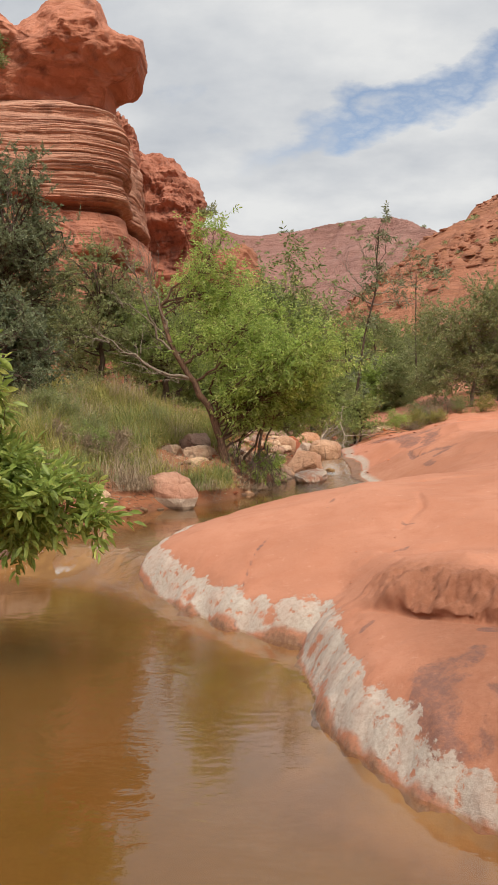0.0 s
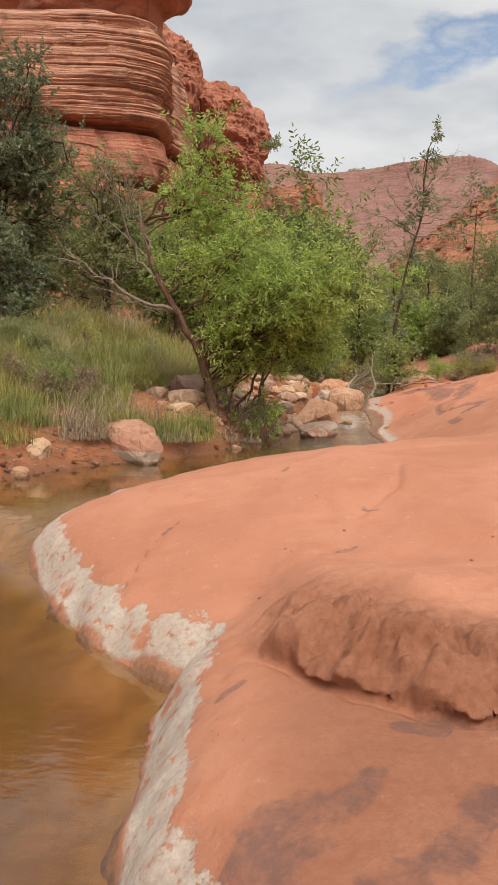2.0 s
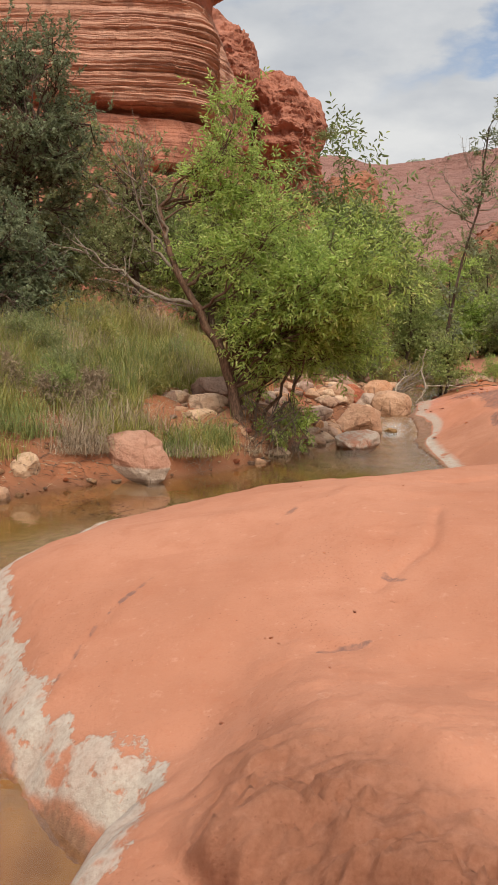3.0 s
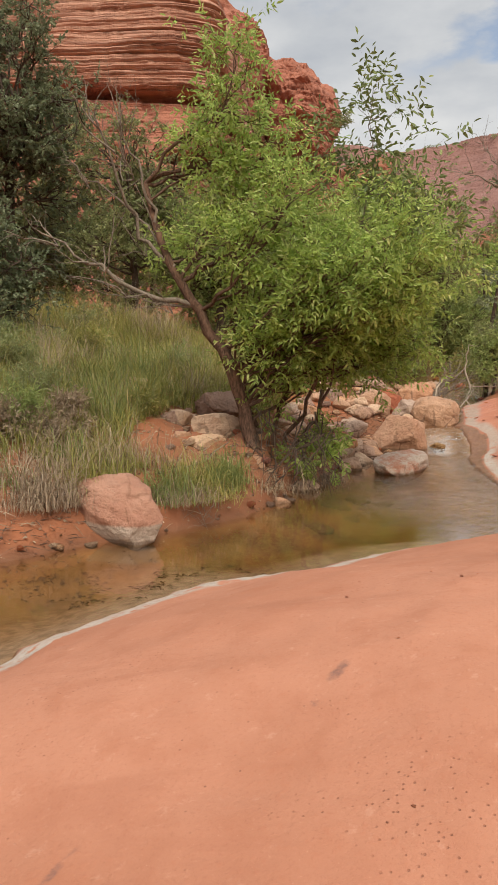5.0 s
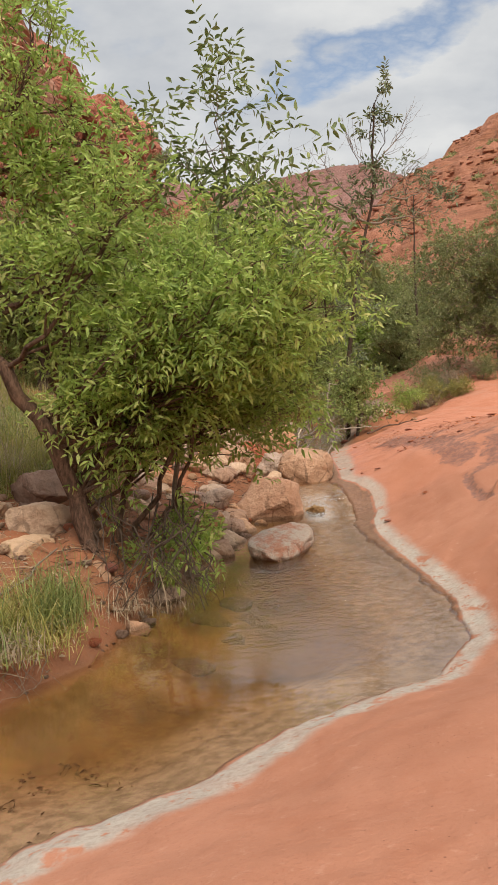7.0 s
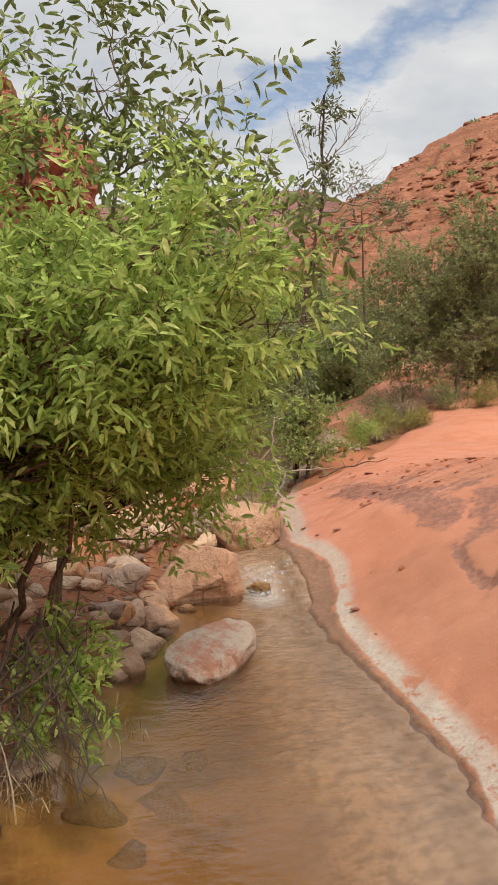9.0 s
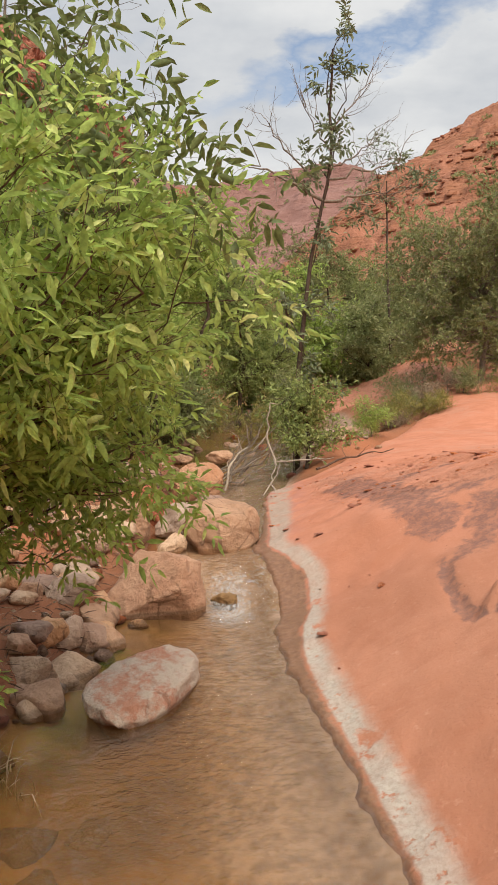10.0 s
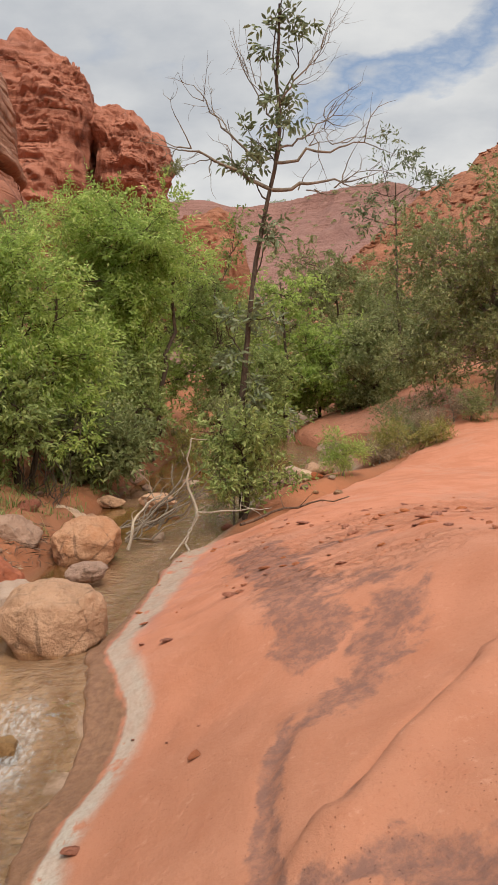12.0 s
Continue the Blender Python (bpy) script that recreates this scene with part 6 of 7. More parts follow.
# right-hand bush above the slab
plant("bush", (6.85, 24.3, z_of(6.85, 24.3) - 0.1), "big rounded olive-green bush with grey twigs above the slab", "bush", [(0, 0, 0), (0.1, 0, 0.8), (0, 0.1, 2.0)],
      shell_lobes(RNG, 58, (0.1, 0, 2.2), (2.7, 1.9, 2.4), 0.70), 71, M_LEAF_OLIVE, M_BARK_GREY, 0.07, 12, 6, 20, 0.3, 0.06, 0.42, pairs=0, lens=False)
plant("bush", (10.2, 25.5, z_of(10.2, 25.5) - 0.1), "dark green bush above the slab", "bush", [(0, 0, 0), (0.1, 0, 0.8), (0, 0.1, 2.0)],
      shell_lobes(RNG, 26, (0.2, 0, 1.7), (1.9, 1.6, 1.9), 0.75), 73, M_LEAF_OLIVE, M_BARK_GREY, 0.07, 11, 5, 12, 0.3, 0.07, 0.42, pairs=0, lens=False)
plant("ash_tree", (6.0, 28.0, z_of(6.0, 28.0) - 0.1), "slender airy ash behind the big bush", "tree", [(0, 0, 0), (-0.1, 0, 2.8), (-0.1, 0, 4.9)],
      [(-0.5, 0, 4.7, 0.5, 0.4, 0.4), (0.35, 0, 5.1, 0.55, 0.4, 0.35), (-0.1, 0, 5.6, 0.4, 0.3, 0.4), (-0.75, 0, 4.2, 0.4, 0.35, 0.3), (0.85, 0, 4.8, 0.35, 0.3, 0.3)], 75, M_LEAF_DARK, M_BARK_DARK, 0.04, 4, 3, 3, 0.35, 0.12, 0.36, 0.18, 2, lens=False)
# stream bush with driftwood
plant("bush", (2.62, 18.5, z_of(2.62, 18.5) - 0.08), "low bright green bush at the stream's edge", "bush", [(0, 0, 0), (0.05, 0, 0.4), (0, 0.1, 0.8)],
      shell_lobes(RNG, 14, (0.05, 0.1, 0.68), (0.62, 0.55, 0.55), 0.29), 77, M_LEAF_MID, M_BARK_DARK, 0.03, 12, 5, 5, 0.16, 0.055, 0.4, pairs=0)

# the tall thin half-dead tree
plant("ash_tree", (2.58, 19.15, z_of(2.58, 19.15) - 0.1), "tall thin half-dead ash with bare branches and few leaf tufts", "tree",
      [(0, 0, 0), (0.03, 0, 0.9), (0.08, 0, 1.7), (0.17, 0, 2.4), (0.26, 0, 2.9), (0.42, 0, 3.48), (0.52, 0, 4.1), (0.50, 0, 4.6), (0.55, 0, 5.3)],
      [(0.52, 0.0, 4.25, 0.20, 0.2, 0.16), (0.28, 0, 4.0, 0.16, 0.15, 0.2), (0.62, 0, 4.3, 0.16, 0.15, 0.14), (0.52, 0, 4.95, 0.18, 0.2, 0.22), (0.72, 0, 5.15, 0.16, 0.16, 0.14), (0.16, 0, 3.75, 0.14, 0.14, 0.12), (0.36, 0, 3.05, 0.14, 0.14, 0.12), (0.12, -0.05, 1.75, 0.3, 0.25, 0.28), (-0.1, -0.05, 2.1, 0.3, 0.25, 0.25), (0.4, -0.05, 2.2, 0.28, 0.25, 0.22), (0.2, -0.05, 1.3, 0.35, 0.25, 0.25), (0.75, 0, 5.6, 0.16, 0.15, 0.2)],
      79, M_LEAF_DARK, M_BARK_DARK, 0.036, 4, 2, 3, 0.12, 0.085, 0.36, 0.11, 2,
      bare=(((0.42, 0, 3.48), (-0.48, -0.1, 3.88), 0.022), ((0.42, 0, 3.48), (1.24, 0.1, 3.56), 0.022), ((0.47, 0, 3.75), (1.39, 0.1, 3.95), 0.018), ((0.48, 0, 3.85), (1.06, 0.0, 4.2), 0.015), ((0.30, 0, 3.75), (-0.28, 0.1, 4.5), 0.014), ((0.50, 0, 4.1), (0.15, 0.1, 4.75), 0.013), ((0.50, 0, 4.3), (0.95, 0, 4.85), 0.013)))


# ---------------------------------------------------------------- grass
def grass_mesh(name, P, H, rng, lean=0.35, width=0.006, lead=None):
    """Arching blades: three spans each, the tip hanging over the more the blade leans."""
    n = len(P)
    a = rng.uniform(0, 2 * np.pi, n) if lead is None else lead
    out = np.stack([np.cos(a), np.sin(a), np.zeros(n)], -1)
    side = np.stack([-np.sin(a), np.cos(a), np.zeros(n)], -1) * width * rng.uniform(0.6, 1.5, n)[:, None]
    th = lean * rng.uniform(0.05, 1.0, n) ** 0.8
    seg = (H / 3)[:, None]
    rows, q = [P], P
    for k in range(3):
        ang = (th * (0.25 + 0.75 * k))[:, None]
        q = q + seg * (np.sin(ang) * out + np.cos(ang) * np.array([0, 0, 1.0]))
        rows.append(q)
    V = np.stack([rows[0] - side, rows[0] + side, rows[1] + side * 0.9, rows[1] - side * 0.9, rows[2] + side * 0.65, rows[2] - side * 0.65, rows[3]], 1).reshape(-1, 3)
    i = np.arange(n)[:, None] * 7
    return V, [np.concatenate([i + np.array([0, 1, 2, 3]), i + np.array([3, 2, 4, 5])]), i + np.array([5, 4, 6])]


def meadow(name, label, n, area, lo, hi, material, seed, clump=0.0, lean=0.35, width=0.006):
    rng = np.random.default_rng(seed)
    # blades stand in tussocks that spread outwards, each of its own height
    m = max(n // 70, 1)
    mid = np.array([area(rng) for _ in range(m)])
    own = rng.integers(0, m, n)
    off = rng.normal(size=(n, 2)) * (0.045 + 0.07 * rng.random(m))[own][:, None]
    xy, stand = mid[own] + off, (0.45 + 0.75 * rng.random(m) ** 1.3)[own]
    lead = np.arctan2(off[:, 1], off[:, 0]) + rng.normal(size=n) * 0.8
    dens = fbm(xy[:, 0] * 1.1, xy[:, 1] * 1.1, 0, 3, seed) + 0.35 * vnoise(xy[:, 0] * 6, xy[:, 1] * 6, 0, seed) + rng.normal(size=n) * 0.35
    xy, stand, lead = xy[dens > clump], stand[dens > clump], lead[dens > clump]
    x, y = xy[:, 0], xy[:, 1]
    front = np.interp(x, [-5, -2.6, -2.1, -1.6, -1.2, -0.6], [9.0, 9.4, 10.1, 10.25, 10.5, 11.0]) + 0.22 * fbm(x * 2.2, y * 2.2, 0, 3, 8)
    path = polydist(x, y, [(-1.75, 9.4), (-1.95, 10.2), (-2.35, 11.0)]) > 0.24 + 0.12 * vnoise(x * 4, y * 4, 0, 9)
    keep = (bank_distance(x, y) > 0.06) & path & (np.hypot((x + 0.85) / 0.60, (y - 12.0) / 1.2) > 1) & (((y > front) & (y > 9.6)) | (y > 13.5) | ((y < 9.6) & (bank_distance(x, y) > 0.3)))
    ragged = 0.7 * fbm(x * 0.9, y * 0.9, 0, 3, 12)
    keep = keep & (x > -4.6 + ragged) & ((y > 10.0 + 0.5 * ragged) | (y < 9.4 + 0.5 * ragged) | (x > -2.4))
    x, y, stand, lead = x[keep], y[keep], stand[keep], lead[keep]
    P = np.stack([x, y, ground_height(x, y) - 0.02], -1)
    H = stand * (lo + (hi - lo) * rng.random(len(P)) ** 1.5) * (0.75 + 0.5 * sstep(-0.6, 0.6, fbm(x * 0.7, y * 0.7, 0, 2, seed + 3))) * (0.6 + 0.4 * sstep(0.0, 1.1, y - front[keep]))
    v, f = grass_mesh(name, P, H, rng, lean, width, lead)
    tagged(new(name, mesh_np(name, v, f, material, False)), label, "grass", kind="stuff")


meadow("grass", "tall tan and green grass on the stream bank", 140000, lambda r: (r.uniform(-5.5, -0.5), r.uniform(9.6, 17.0)), 0.12, 0.72, M_GRASS, 301, -3.0, 1.9, 0.0028)
meadow("grass", "green rushes among the dry grass on the bank", 34000, lambda r: (r.uniform(-4.5, -0.6), r.uniform(9.8, 15.0)), 0.14, 0.66, M_RUSH, 303, -0.1, 1.2, 0.003)
meadow("grass", "straw-coloured seed stems over the bank grass", 22000, lambda r: (r.uniform(-5.0, -0.8), r.uniform(10.6, 16.5)), 0.30, 0.66, M_STRAW, 304, -0.1, 0.9, 0.0018)
meadow("grass", "grass on the near bank beside the pool", 14000, lambda r: (-2.3 - abs(r.normal()) * 1.2, r.uniform(3.0, 9.8)), 0.10, 0.36, M_GRASS, 305, -0.2, 1.4, 0.003)
meadow("grass", "grass and low growth under the upstream trees", 30000, lambda r: (r.uniform(-2.5, 1.6), r.uniform(17.5, 28)), 0.08, 0.38, M_RUSH, 307, -0.2, 1.4, 0.004)


def tuft(x, y, label, n, h, material, seed, spread=0.12, lean=0.6, z=None, name="grass_tuft", width=0.004):
    rng = np.random.default_rng(seed)
    z = z_of(x, y) if z is None else z
    P = rng.normal(size=(n, 3)) * spread * np.array([1, 1, 0])
    H = h * (0.2 + 0.95 * rng.random(n) ** 1.4)
    v, f = grass_mesh(name, P, H, rng, lean, width)
    ob = new(name, mesh_np(name, v, f, material, False))
    ob.matrix_basis = Matrix.Translation((x, y, z - 0.02))
    return tagged(ob, label, "grass", "grass tufts", "stuff")


tuft(-0.42, 10.98, "green grass tuft leaning over the water", 380, 0.42, M_RUSH, 401, 0.08, 1.3, width=0.003)
tuft(-0.66, 10.72, "straw-coloured grass tuft drooping to the water", 600, 0.42, M_GRASS, 402, 0.13, 2.0, width=0.0025)
tuft(-2.75, 10.9, "dark green rush tuft in the bank grass", 500, 0.5, M_RUSH, 404, 0.09, 1.1, width=0.003)
tuft(-0.12, 11.38, "dry straw hanging at the tree's foot", 220, 0.34, M_STRAW, 406, 0.12, 2.2, width=0.0025)
tuft(0.12, 11.75, "dry straw hanging under the tree", 160, 0.30, M_STRAW, 411, 0.12, 2.4, width=0.0022)
tuft(0.3, 12.3, "dry straw hanging over the bank", 160, 0.30, M_STRAW, 412, 0.14, 2.4, width=0.0022)
for k, (x, y) in enumerate(((-1.35, 10.55), (-1.62, 10.4), (-2.32, 10.25), (-2.6, 9.95), (-1.15, 10.95), (-2.75, 9.5), (-2.2, 10.6), (-1.45, 10.85), (-2.95, 9.9))):
    tuft(x, y, "mixed tan and green grass tuft on the bank", 330, 0.42, (M_GRASS, M_STRAW, M_RUSH)[k % 3], 430 + k, 0.17, 1.7, width=0.0026)
tuft(-0.52, 10.62, "grass hummock hanging over the pool", 700, 0.28, M_GRASS, 421, 0.15, 2.3, width=0.0025)
tuft(-0.62, 10.42, "dry grass hanging into the pool", 500, 0.26, M_STRAW, 422, 0.12, 2.5, width=0.0022)
tuft(-0.40, 10.78, "green grass hummock over the pool", 260, 0.36, M_RUSH, 423, 0.08, 1.5, width=0.0028)
tuft(-1.50, 9.78, "dry drooping grass at the water's edge", 700, 0.34, M_STRAW, 424, 0.12, 2.4, width=0.0022)
for k, (x, y) in enumerate(((-2.1, 9.15), (-2.25, 9.55), (-2.4, 9.0), (-2.2, 8.6), (-1.98, 9.75), (-1.42, 9.95), (-1.3, 10.2), (-0.78, 10.45), (-1.68, 9.95), (-2.5, 8.3))):
    tuft(x, y, "shaggy tan and green grass clump at the bank's foot", 460, 0.44, (M_GRASS, M_RUSH, M_STRAW)[k % 3], 450 + k, 0.13, 1.9, width=0.0028)
tuft(-2.6, 8.9, "green and tan grass at the water", 800, 0.44, M_GRASS, 427, 0.16, 1.6, width=0.0028)
tuft(-2.45, 9.25, "green rushes at the water", 700, 0.46, M_RUSH, 428, 0.13, 1.4, width=0.0028)


def low_brush(x, y, h, r, material, seed, label):
    plant("brush", (x, y, z_of(x, y) - 0.05), label, "brush", [(0, 0, 0), (0.02, 0, h * 0.3), (0, 0.02, h * 0.6)],
          shell_lobes(np.random.default_rng(seed), 9, (0, 0, h * 0.4), (r, r * 0.8, h * 0.5), r * 0.45), seed, material, M_BARK_GREY, 0.015, 9, 4, 9, 0.14, 0.06, 0.14, pairs=0, lens=False, group="low brush")


low_brush(3.76, 20.1, 0.66, 0.30, M_LEAF, 801, "bright green broom-like brush at the slab's end")
low_brush(4.8, 22.2, 0.6, 0.45, M_GRASS, 802, "tan dry brush beyond the slab")
low_brush(5.4, 22.9, 0.7, 0.5, M_STRAW, 803, "straw-coloured dry brush beyond the slab")
low_brush(6.1, 23.1, 0.7, 0.5, M_LEAF_OLIVE, 804, "olive brush below the big bush")
low_brush(6.9, 22.9, 0.6, 0.5, M_GRASS, 805, "tan brush below the big bush")
low_brush(2.5, 18.85, 1.75, 0.36, M_LEAF_OLIVE, 822, "pale olive brush at the thin tree's foot")
low_brush(4.5, 22.0, 0.5, 0.34, M_STRAW, 831, "dry straw-coloured brush beside the upper pool")
low_brush(4.95, 22.7, 0.65, 0.42, M_LEAF_OLIVE, 832, "olive brush beside the upper pool")
low_brush(5.35, 22.2, 0.55, 0.4, M_GRASS, 833, "tan brush at the slab's end")
low_brush(5.9, 23.4, 0.8, 0.5, M_STRAW, 834, "straw-coloured dry brush below the big bush")
low_brush(5.1, 24.0, 0.9, 0.6, M_LEAF_OLIVE, 807, "olive brush beyond the slab")
low_brush(7.8, 23.3, 0.8, 0.6, M_LEAF_OLIVE, 808, "olive brush below the big bush")
low_brush(2.2, 22.8, 1.0, 0.6, M_GRASS, 809, "pale tan brush on the upper bank")
low_brush(2.9, 24.0, 0.9, 0.6, M_LEAF_OLIVE, 810, "olive brush on the upper bank")
low_brush(1.5, 24.2, 1.1, 0.7, M_GRASS, 811, "pale tan brush on the upper bank")
low_brush(8.8, 23.5, 0.8, 0.6, M_LEAF_MID, 812, "green brush below the big bush")
low_brush(5.8, 24.6, 1.2, 0.7, M_LEAF_OLIVE, 813, "olive brush below the big bush")
low_brush(8.0, 26.5, 1.3, 0.9, M_LEAF_OLIVE, 815, "olive brush behind the big bush")
gr = np.random.default_rng(58)
for k in range(16):
    x, y = gr.uniform(-3.9, -1.5), gr.uniform(10.6, 14.6)
    low_brush(x, y, gr.uniform(0.28, 0.6), gr.uniform(0.14, 0.34), (M_LEAF_OLIVE, M_STRAW, M_LEAF_MID, M_GRASS)[k % 4], 840 + k, ("olive brush among the bank grass", "dry straw-coloured brush in the bank grass", "green leafy brush in the bank grass", "tan seed-headed brush in the bank grass")[k % 4])
low_brush(-2.9, 12.2, 0.5, 0.4, M_LEAF_OLIVE, 816, "low olive brush in the bank grass")
low_brush(-1.7, 14.8, 0.6, 0.5, M_LEAF_MID, 817, "low green brush behind the tree")
low_brush(-3.4, 15.6, 0.7, 0.6, M_LEAF_OLIVE, 818, "low olive brush on the slope")
low_brush(-0.6, 15.4, 0.7, 0.5, M_LEAF_MID, 819, "low green brush behind the tree")
low_brush(0.1, 16.6, 0.8, 0.5, M_LEAF_MID, 820, "low green brush beside the stone heap")
plant("ash_shrub", (0.24, 12.1, z_of(0.05, 12.1) - 0.08), "small bright green ash sprout leaning over the pool's edge", "shrub", [(-0.15, 0, 0), (-0.05, -0.02, 0.2), (0.05, -0.05, 0.4)],
      [(0.0, -0.1, 0.36, 0.2, 0.18, 0.12), (0.15, -0.15, 0.26, 0.18, 0.16, 0.1), (-0.15, -0.2, 0.3, 0.18, 0.16, 0.12), (0.1, 0.1, 0.42, 0.18, 0.16, 0.12), (0.02, -0.35, 0.2, 0.16, 0.14, 0.1)],
      823, M_LEAF, M_BARK, 0.012, 6, 3, 3, 0.10, 0.055, 0.36, 0.07, 2)
streamside_bush(-5.2, 19.0, 2.6, 1.1, "olive", 177, "olive scrub below the cliff")
streamside_bush(-3.4, 21.5, 3.2, 1.2, "bright", 171, "yellow-green bush below the cliff")
streamside_bush(5.2, 27.5, 2.4, 1.2, "olive", 172)
streamside_bush(9.0, 28.5, 3.4, 1.8, "olive", 173)
streamside_bush(11.5, 36.0, 4.0, 2.4, "mid", 174)
streamside_bush(7.0, 48.0, 5.0, 3.0, "olive", 175)
streamside_bush(3.0, 50.0, 5.5, 3.2, "mid", 176)


# ---------------------------------------------------------------- driftwood and roots
def sticks(name, label, category, loc, lines, material, seed, r=0.014):
    rng = np.random.default_rng(seed)
    ob = root(name, loc, label, category)
    for a, b, k in lines:
        P = curved(a, b, rng, 0.07, 9)
        pcs = [tube(P, r * k, r * k * 0.4, 6, 0.08, rng)]
        for _ in range(3):
            s0 = P[rng.integers(3, 9)]
            pcs.append(tube(curved(s0, s0 + unit(np.asarray(b, float) - np.asarray(a, float) + rng.normal(size=3) * 0.7) * rng.uniform(0.1, 0.28), rng, 0.15, 5), r * k * 0.35, r * k * 0.12, 4))
        v, f = join(pcs)
        part_np("branch", v, f, material, ob)
    return ob


sticks("driftwood", "bleached forked dead branches caught on the stream bush", "driftwood", (2.1, 17.7, 0.45),
       [((0.10, 0.32, 0.24), (0.06, 0.42, 0.95), 1.2), ((0.10, 0.32, 0.28), (0.78, 0.32, 0.30), 0.7), ((-0.50, 0.0, 0.02), (-0.22, 0.35, 0.45), 1.2), ((0.05, -0.35, 0.0), (0.10, 0.32, 0.30), 0.8), ((-0.1, -0.3, 0.0), (0.12, -0.05, 0.35), 0.6)], M_DRIFT, 501)
rd = np.random.default_rng(7)
sticks("driftwood", "heap of grey flood twigs beside the stream", "driftwood", (1.75, 18.3, 0.5),
       [((rd.uniform(-0.35, 0.1), rd.uniform(-0.5, 0.3), 0.02), (rd.uniform(0.1, 0.6), rd.uniform(-0.2, 0.5), rd.uniform(0.3, 0.62)), rd.uniform(0.5, 1.0)) for _ in range(16)], M_BARK_GREY, 503)
sticks("root_mass", "tangled dry roots and twigs under the leaning tree", "roots", (0.0, 11.7, 0.3),
       [((rd.uniform(-0.35, 0.45), rd.uniform(0.0, 0.5), rd.uniform(0.35, 0.7)), (rd.uniform(-0.4, 0.5), rd.uniform(-0.5, -0.1), rd.uniform(-0.05, 0.2)), rd.uniform(0.2, 0.6)) for _ in range(34)], M_BARK_DARK, 505)
sticks("dry_stems", "tangle of dead drooping stems beside the orange boulder", "dead stems", (-1.5, 9.85, 0.28),
       [((rd.uniform(-0.2, 0.2), rd.uniform(0.0, 0.2), rd.uniform(0.18, 0.3)), (rd.uniform(-0.25, 0.25), rd.uniform(-0.28, -0.1), rd.uniform(-0.1, 0.05)), rd.uniform(0.12, 0.3)) for _ in range(30)], M_BARK_GREY, 511)
sticks("dry_stems", "dead roots hanging from the grass hummock", "dead stems", (-0.58, 10.5, 0.3),
       [((rd.uniform(-0.2, 0.2), rd.uniform(0.0, 0.2), rd.uniform(0.1, 0.2)), (rd.uniform(-0.25, 0.25), rd.uniform(-0.25, -0.1), rd.uniform(-0.1, 0.0)), rd.uniform(0.1, 0.25)) for _ in range(22)], M_BARK_GREY, 513)
sticks("fallen_stick", "dead stick lying between the bank stones", "stick", (-0.85, 11.0, z_of(-0.85, 11.0) + 0.03), [((-0.05, -0.3, 0), (0.35, 0.5, 0.14), 0.9)], M_BARK_GREY, 515)
sticks("root_mass", "dry roots under the upstream ash", "roots", (0.45, 19.0, 0.5),
       [((rd.uniform(-0.35, 0.35), rd.uniform(0.1, 0.5), rd.uniform(0.3, 0.7)), (rd.uniform(-0.4, 0.5), rd.uniform(-0.4, 0.0), rd.uniform(0.0, 0.15)), rd.uniform(0.2, 0.6)) for _ in range(30)], M_BARK_DARK, 507)
sticks("fallen_stick", "thin dead stick lying at the slab's end", "stick", (2.7, 17.6, z_of(2.9, 17.6) + 0.02), [((-0.1, -0.1, 0), (0.9, 0.5, 0.12), 1.0)], M_BARK, 509)


# ---------------------------------------------------------------- shrubs that grow on the cliffs
def cliff_shrub(x, y, z, r, seed):
    plant("cliff_shrub", (x, y, z), "small dry green shrub growing on the cliff", "shrub", [(0, 0, -0.3), (0.02, 0, 0.1), (0, 0.02, r * 0.6)],
          shell_lobes(np.random.default_rng(seed), 7, (0, 0, r * 0.5), (r, r * 0.7, r * 0.6), r * 0.45), seed, M_LEAF_OLIVE, M_BARK_GREY, 0.03, 7, 4, 6, r * 0.35, r * 0.16, 0.5, pairs=0, lens=False, group="cliff shrubs")


cliff_shrub(-8.2, 33.2, 18.0, 0.55, 951)
cliff_shrub(-10.0, 32.5, 18.2, 0.6, 952)
cliff_shrub(-10.2, 31.2, 14.6, 0.9, 953)
cliff_shrub(-9.6, 30.6, 14.0, 0.6, 954)
cliff_shrub(-11.6, 99.5, 29.9, 0.8, 955)
cliff_shrub(-4.9, 94.0, 22.6, 1.3, 956)
cliff_shrub(-6.0, 30.0, 7.0, 0.5, 957)

# ---------------------------------------------------------------- litter
def litter(name, label, n, area, seed, size, material, width=0.4):
    rng = np.random.default_rng(seed)
    xy = np.array([area(rng) for _ in range(n)])
    keep = bank_distance(xy[:, 0], xy[:, 1]) > 0.02
    xy = xy[keep]
    P = np.stack([xy[:, 0], xy[:, 1], ground_height(xy[:, 0], xy[:, 1]) + 0.006], -1)
    D = rng.normal(size=(len(P), 3)) * np.array([1, 1, 0.18])
    v, f = blades(P, D, size * rng.uniform(0.5, 1.4, len(P)), width, rng, lens=False)
    tagged(new(name, mesh_np(name, v, f, material, False)), label, "litter", kind="stuff")


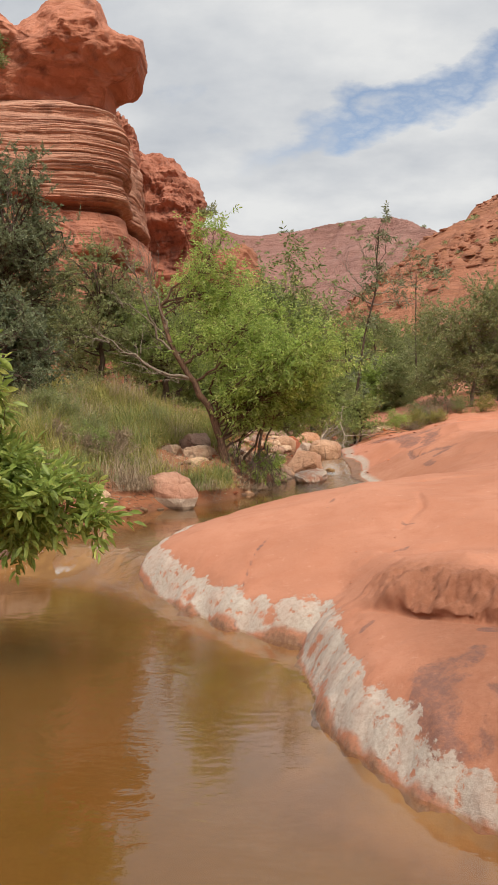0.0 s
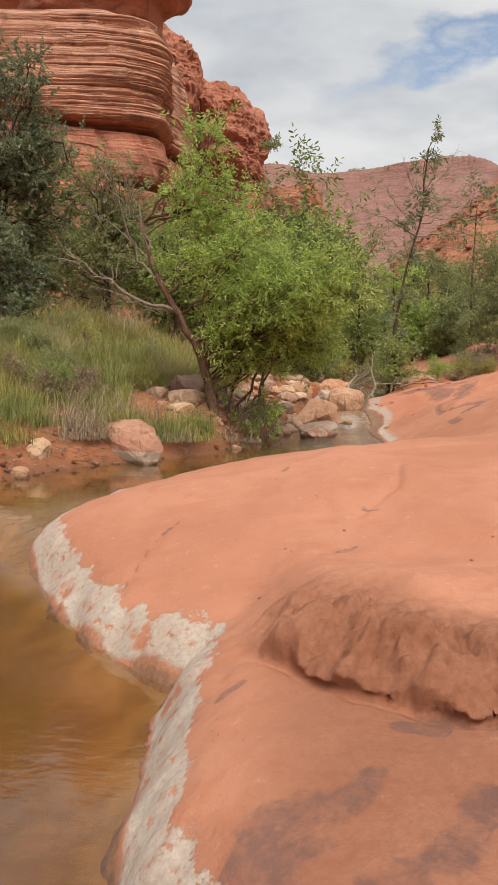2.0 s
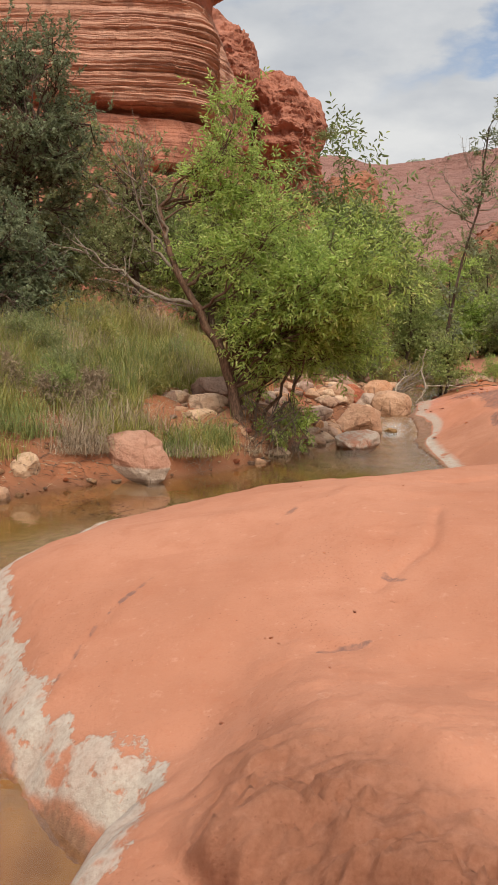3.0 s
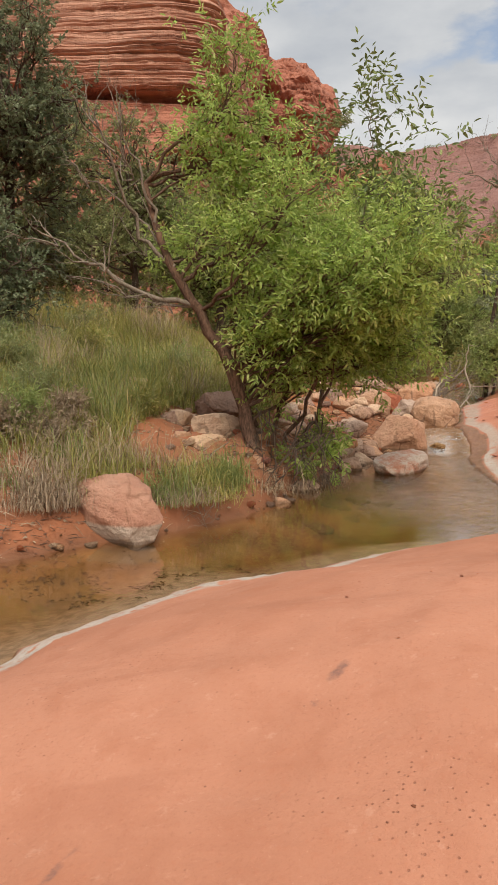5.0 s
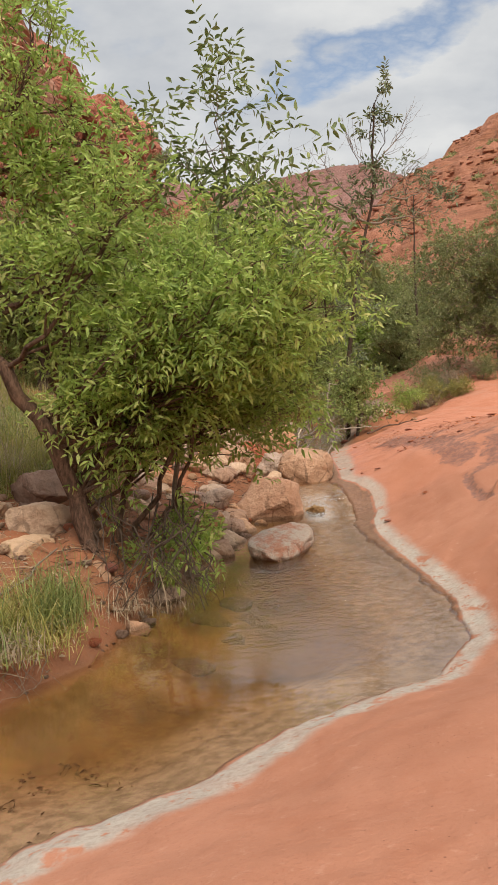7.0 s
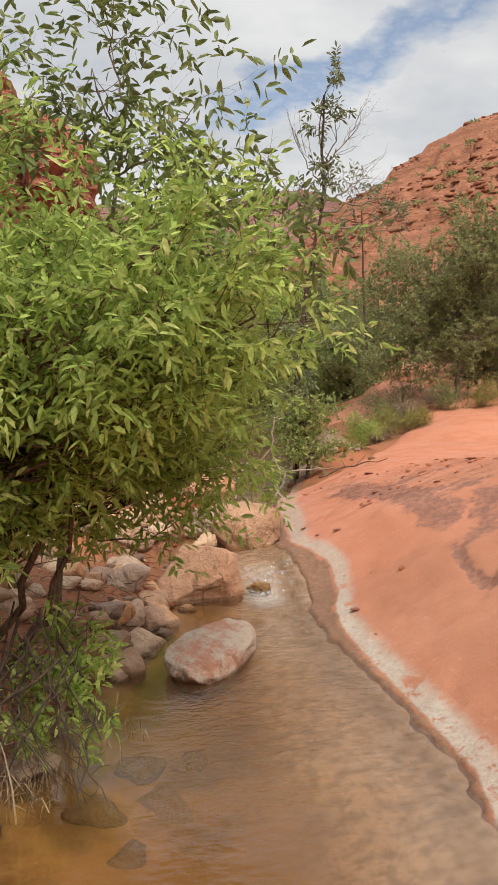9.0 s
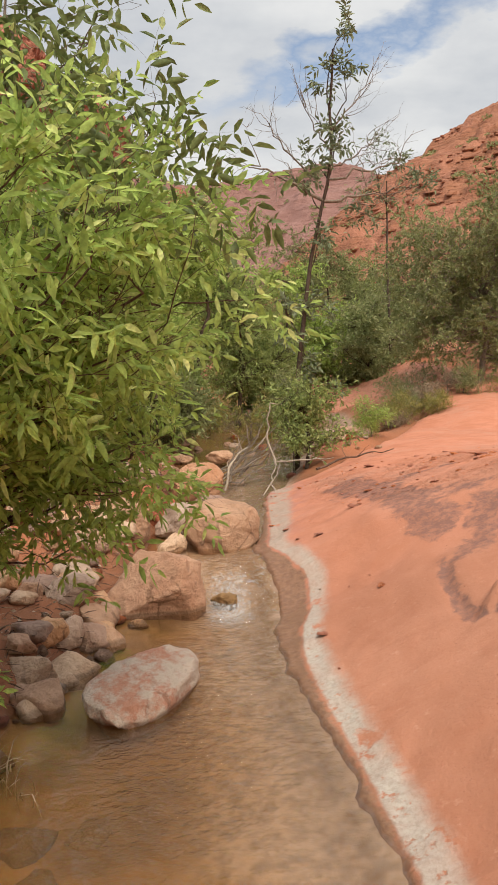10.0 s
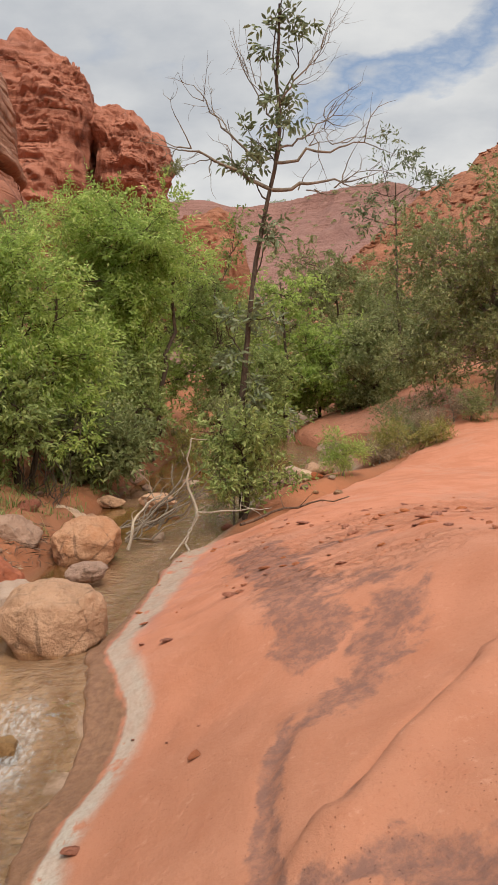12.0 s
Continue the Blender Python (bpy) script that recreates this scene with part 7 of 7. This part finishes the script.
litter("leaf_litter", "dry fallen leaves and bits on the bank", 7000, lambda r: (r.uniform(-2.6, 0.9), r.uniform(8.2, 17.5)), 901, 0.035, M_STRAW)
litter("leaf_litter", "thin dry stems and twigs strewn over the bank", 5000, lambda r: (r.uniform(-2.6, 0.9), r.uniform(8.2, 17.5)), 903, 0.16, M_STRAW, 0.035)
def pool_litter(seed):
    """Dark sodden leaves lying in drifts on the pool's bed."""
    rng = np.random.default_rng(seed)
    P = []
    for cx, cy, sx, sy, n in ((-0.95, 9.2, 0.30, 0.14, 900), (-0.45, 9.62, 0.22, 0.10, 420), (-0.2, 9.85, 0.12, 0.06, 90)):
        q = rng.normal(size=(n, 2)) * np.array([sx, sy]) + np.array([cx, cy])
        q = q[fbm(q[:, 0] * 9, q[:, 1] * 9, 0, 3, seed) > -0.05]
        P.append(q)
    xy = np.concatenate(P)
    z = ground_height(xy[:, 0], xy[:, 1])
    P = np.stack([xy[:, 0], xy[:, 1], z + 0.01], -1)
    v, f = blades(P, rng.normal(size=(len(P), 3)) * np.array([1, 1, 0.12]), 0.03 * rng.uniform(0.4, 1.5, len(P)), 0.3, rng, lens=False)
    tagged(new("leaf_litter", mesh_np("leaf_litter", v, f, M_BARK, False)), "dark sodden leaves on the bed of the pool", "litter", kind="stuff")


pool_litter(909)
litter("leaf_litter", "dark flood debris along the far bank", 4500, lambda r: (lambda t: (np.interp(t, [8, 10, 12, 14, 17.5], [-2.2, -0.9, 0.1, 0.65, 1.0]) - abs(r.normal()) * 0.35, t))(r.uniform(8.2, 18)), 905, 0.12, M_BARK, 0.06)


# ---------------------------------------------------------------- shrubs on the far slopes
def dots(name, label, X, Y, Z, n, lo, hi, seed, pick, material):
    rng = np.random.default_rng(seed)
    ok = np.argwhere(pick(X, Y, Z))
    idx = ok[rng.integers(0, len(ok), n)]
    P, D, S = [], [], []
    for a, b in idx:
        r = rng.uniform(lo, hi)
        c = np.array([X[a, b], Y[a, b], Z[a, b]])
        q = unit(rng.normal(size=(60, 3)))
        q[:, 2] = np.abs(q[:, 2]) * 0.9
        P.append(c + q * r * rng.uniform(0.4, 1.0, (60, 1)))
        D.append(q + rng.normal(size=(60, 3)) * 0.6)
        S.append(np.full(60, r * 0.45))
    v, f = blades(np.concatenate(P), np.concatenate(D), np.concatenate(S), 0.6, rng, lens=False)
    tagged(new(name, mesh_np(name, v, f, material, False)), label, "shrubs", kind="stuff")


dots("hill_shrubs", "scattered desert shrubs on the red hillside", *HILL, 900, 0.2, 0.75, 701, lambda X, Y, Z: (Z > 4) & (Y < 112), M_LEAF_OLIVE)
dots("mesa_shrubs", "tiny shrubs along the mesa's rim and slopes", *MESA, 500, 0.5, 1.1, 703, lambda X, Y, Z: (Z > 25) & (Y < 300) & (np.abs(X) < 90), M_LEAF_OLIVE)
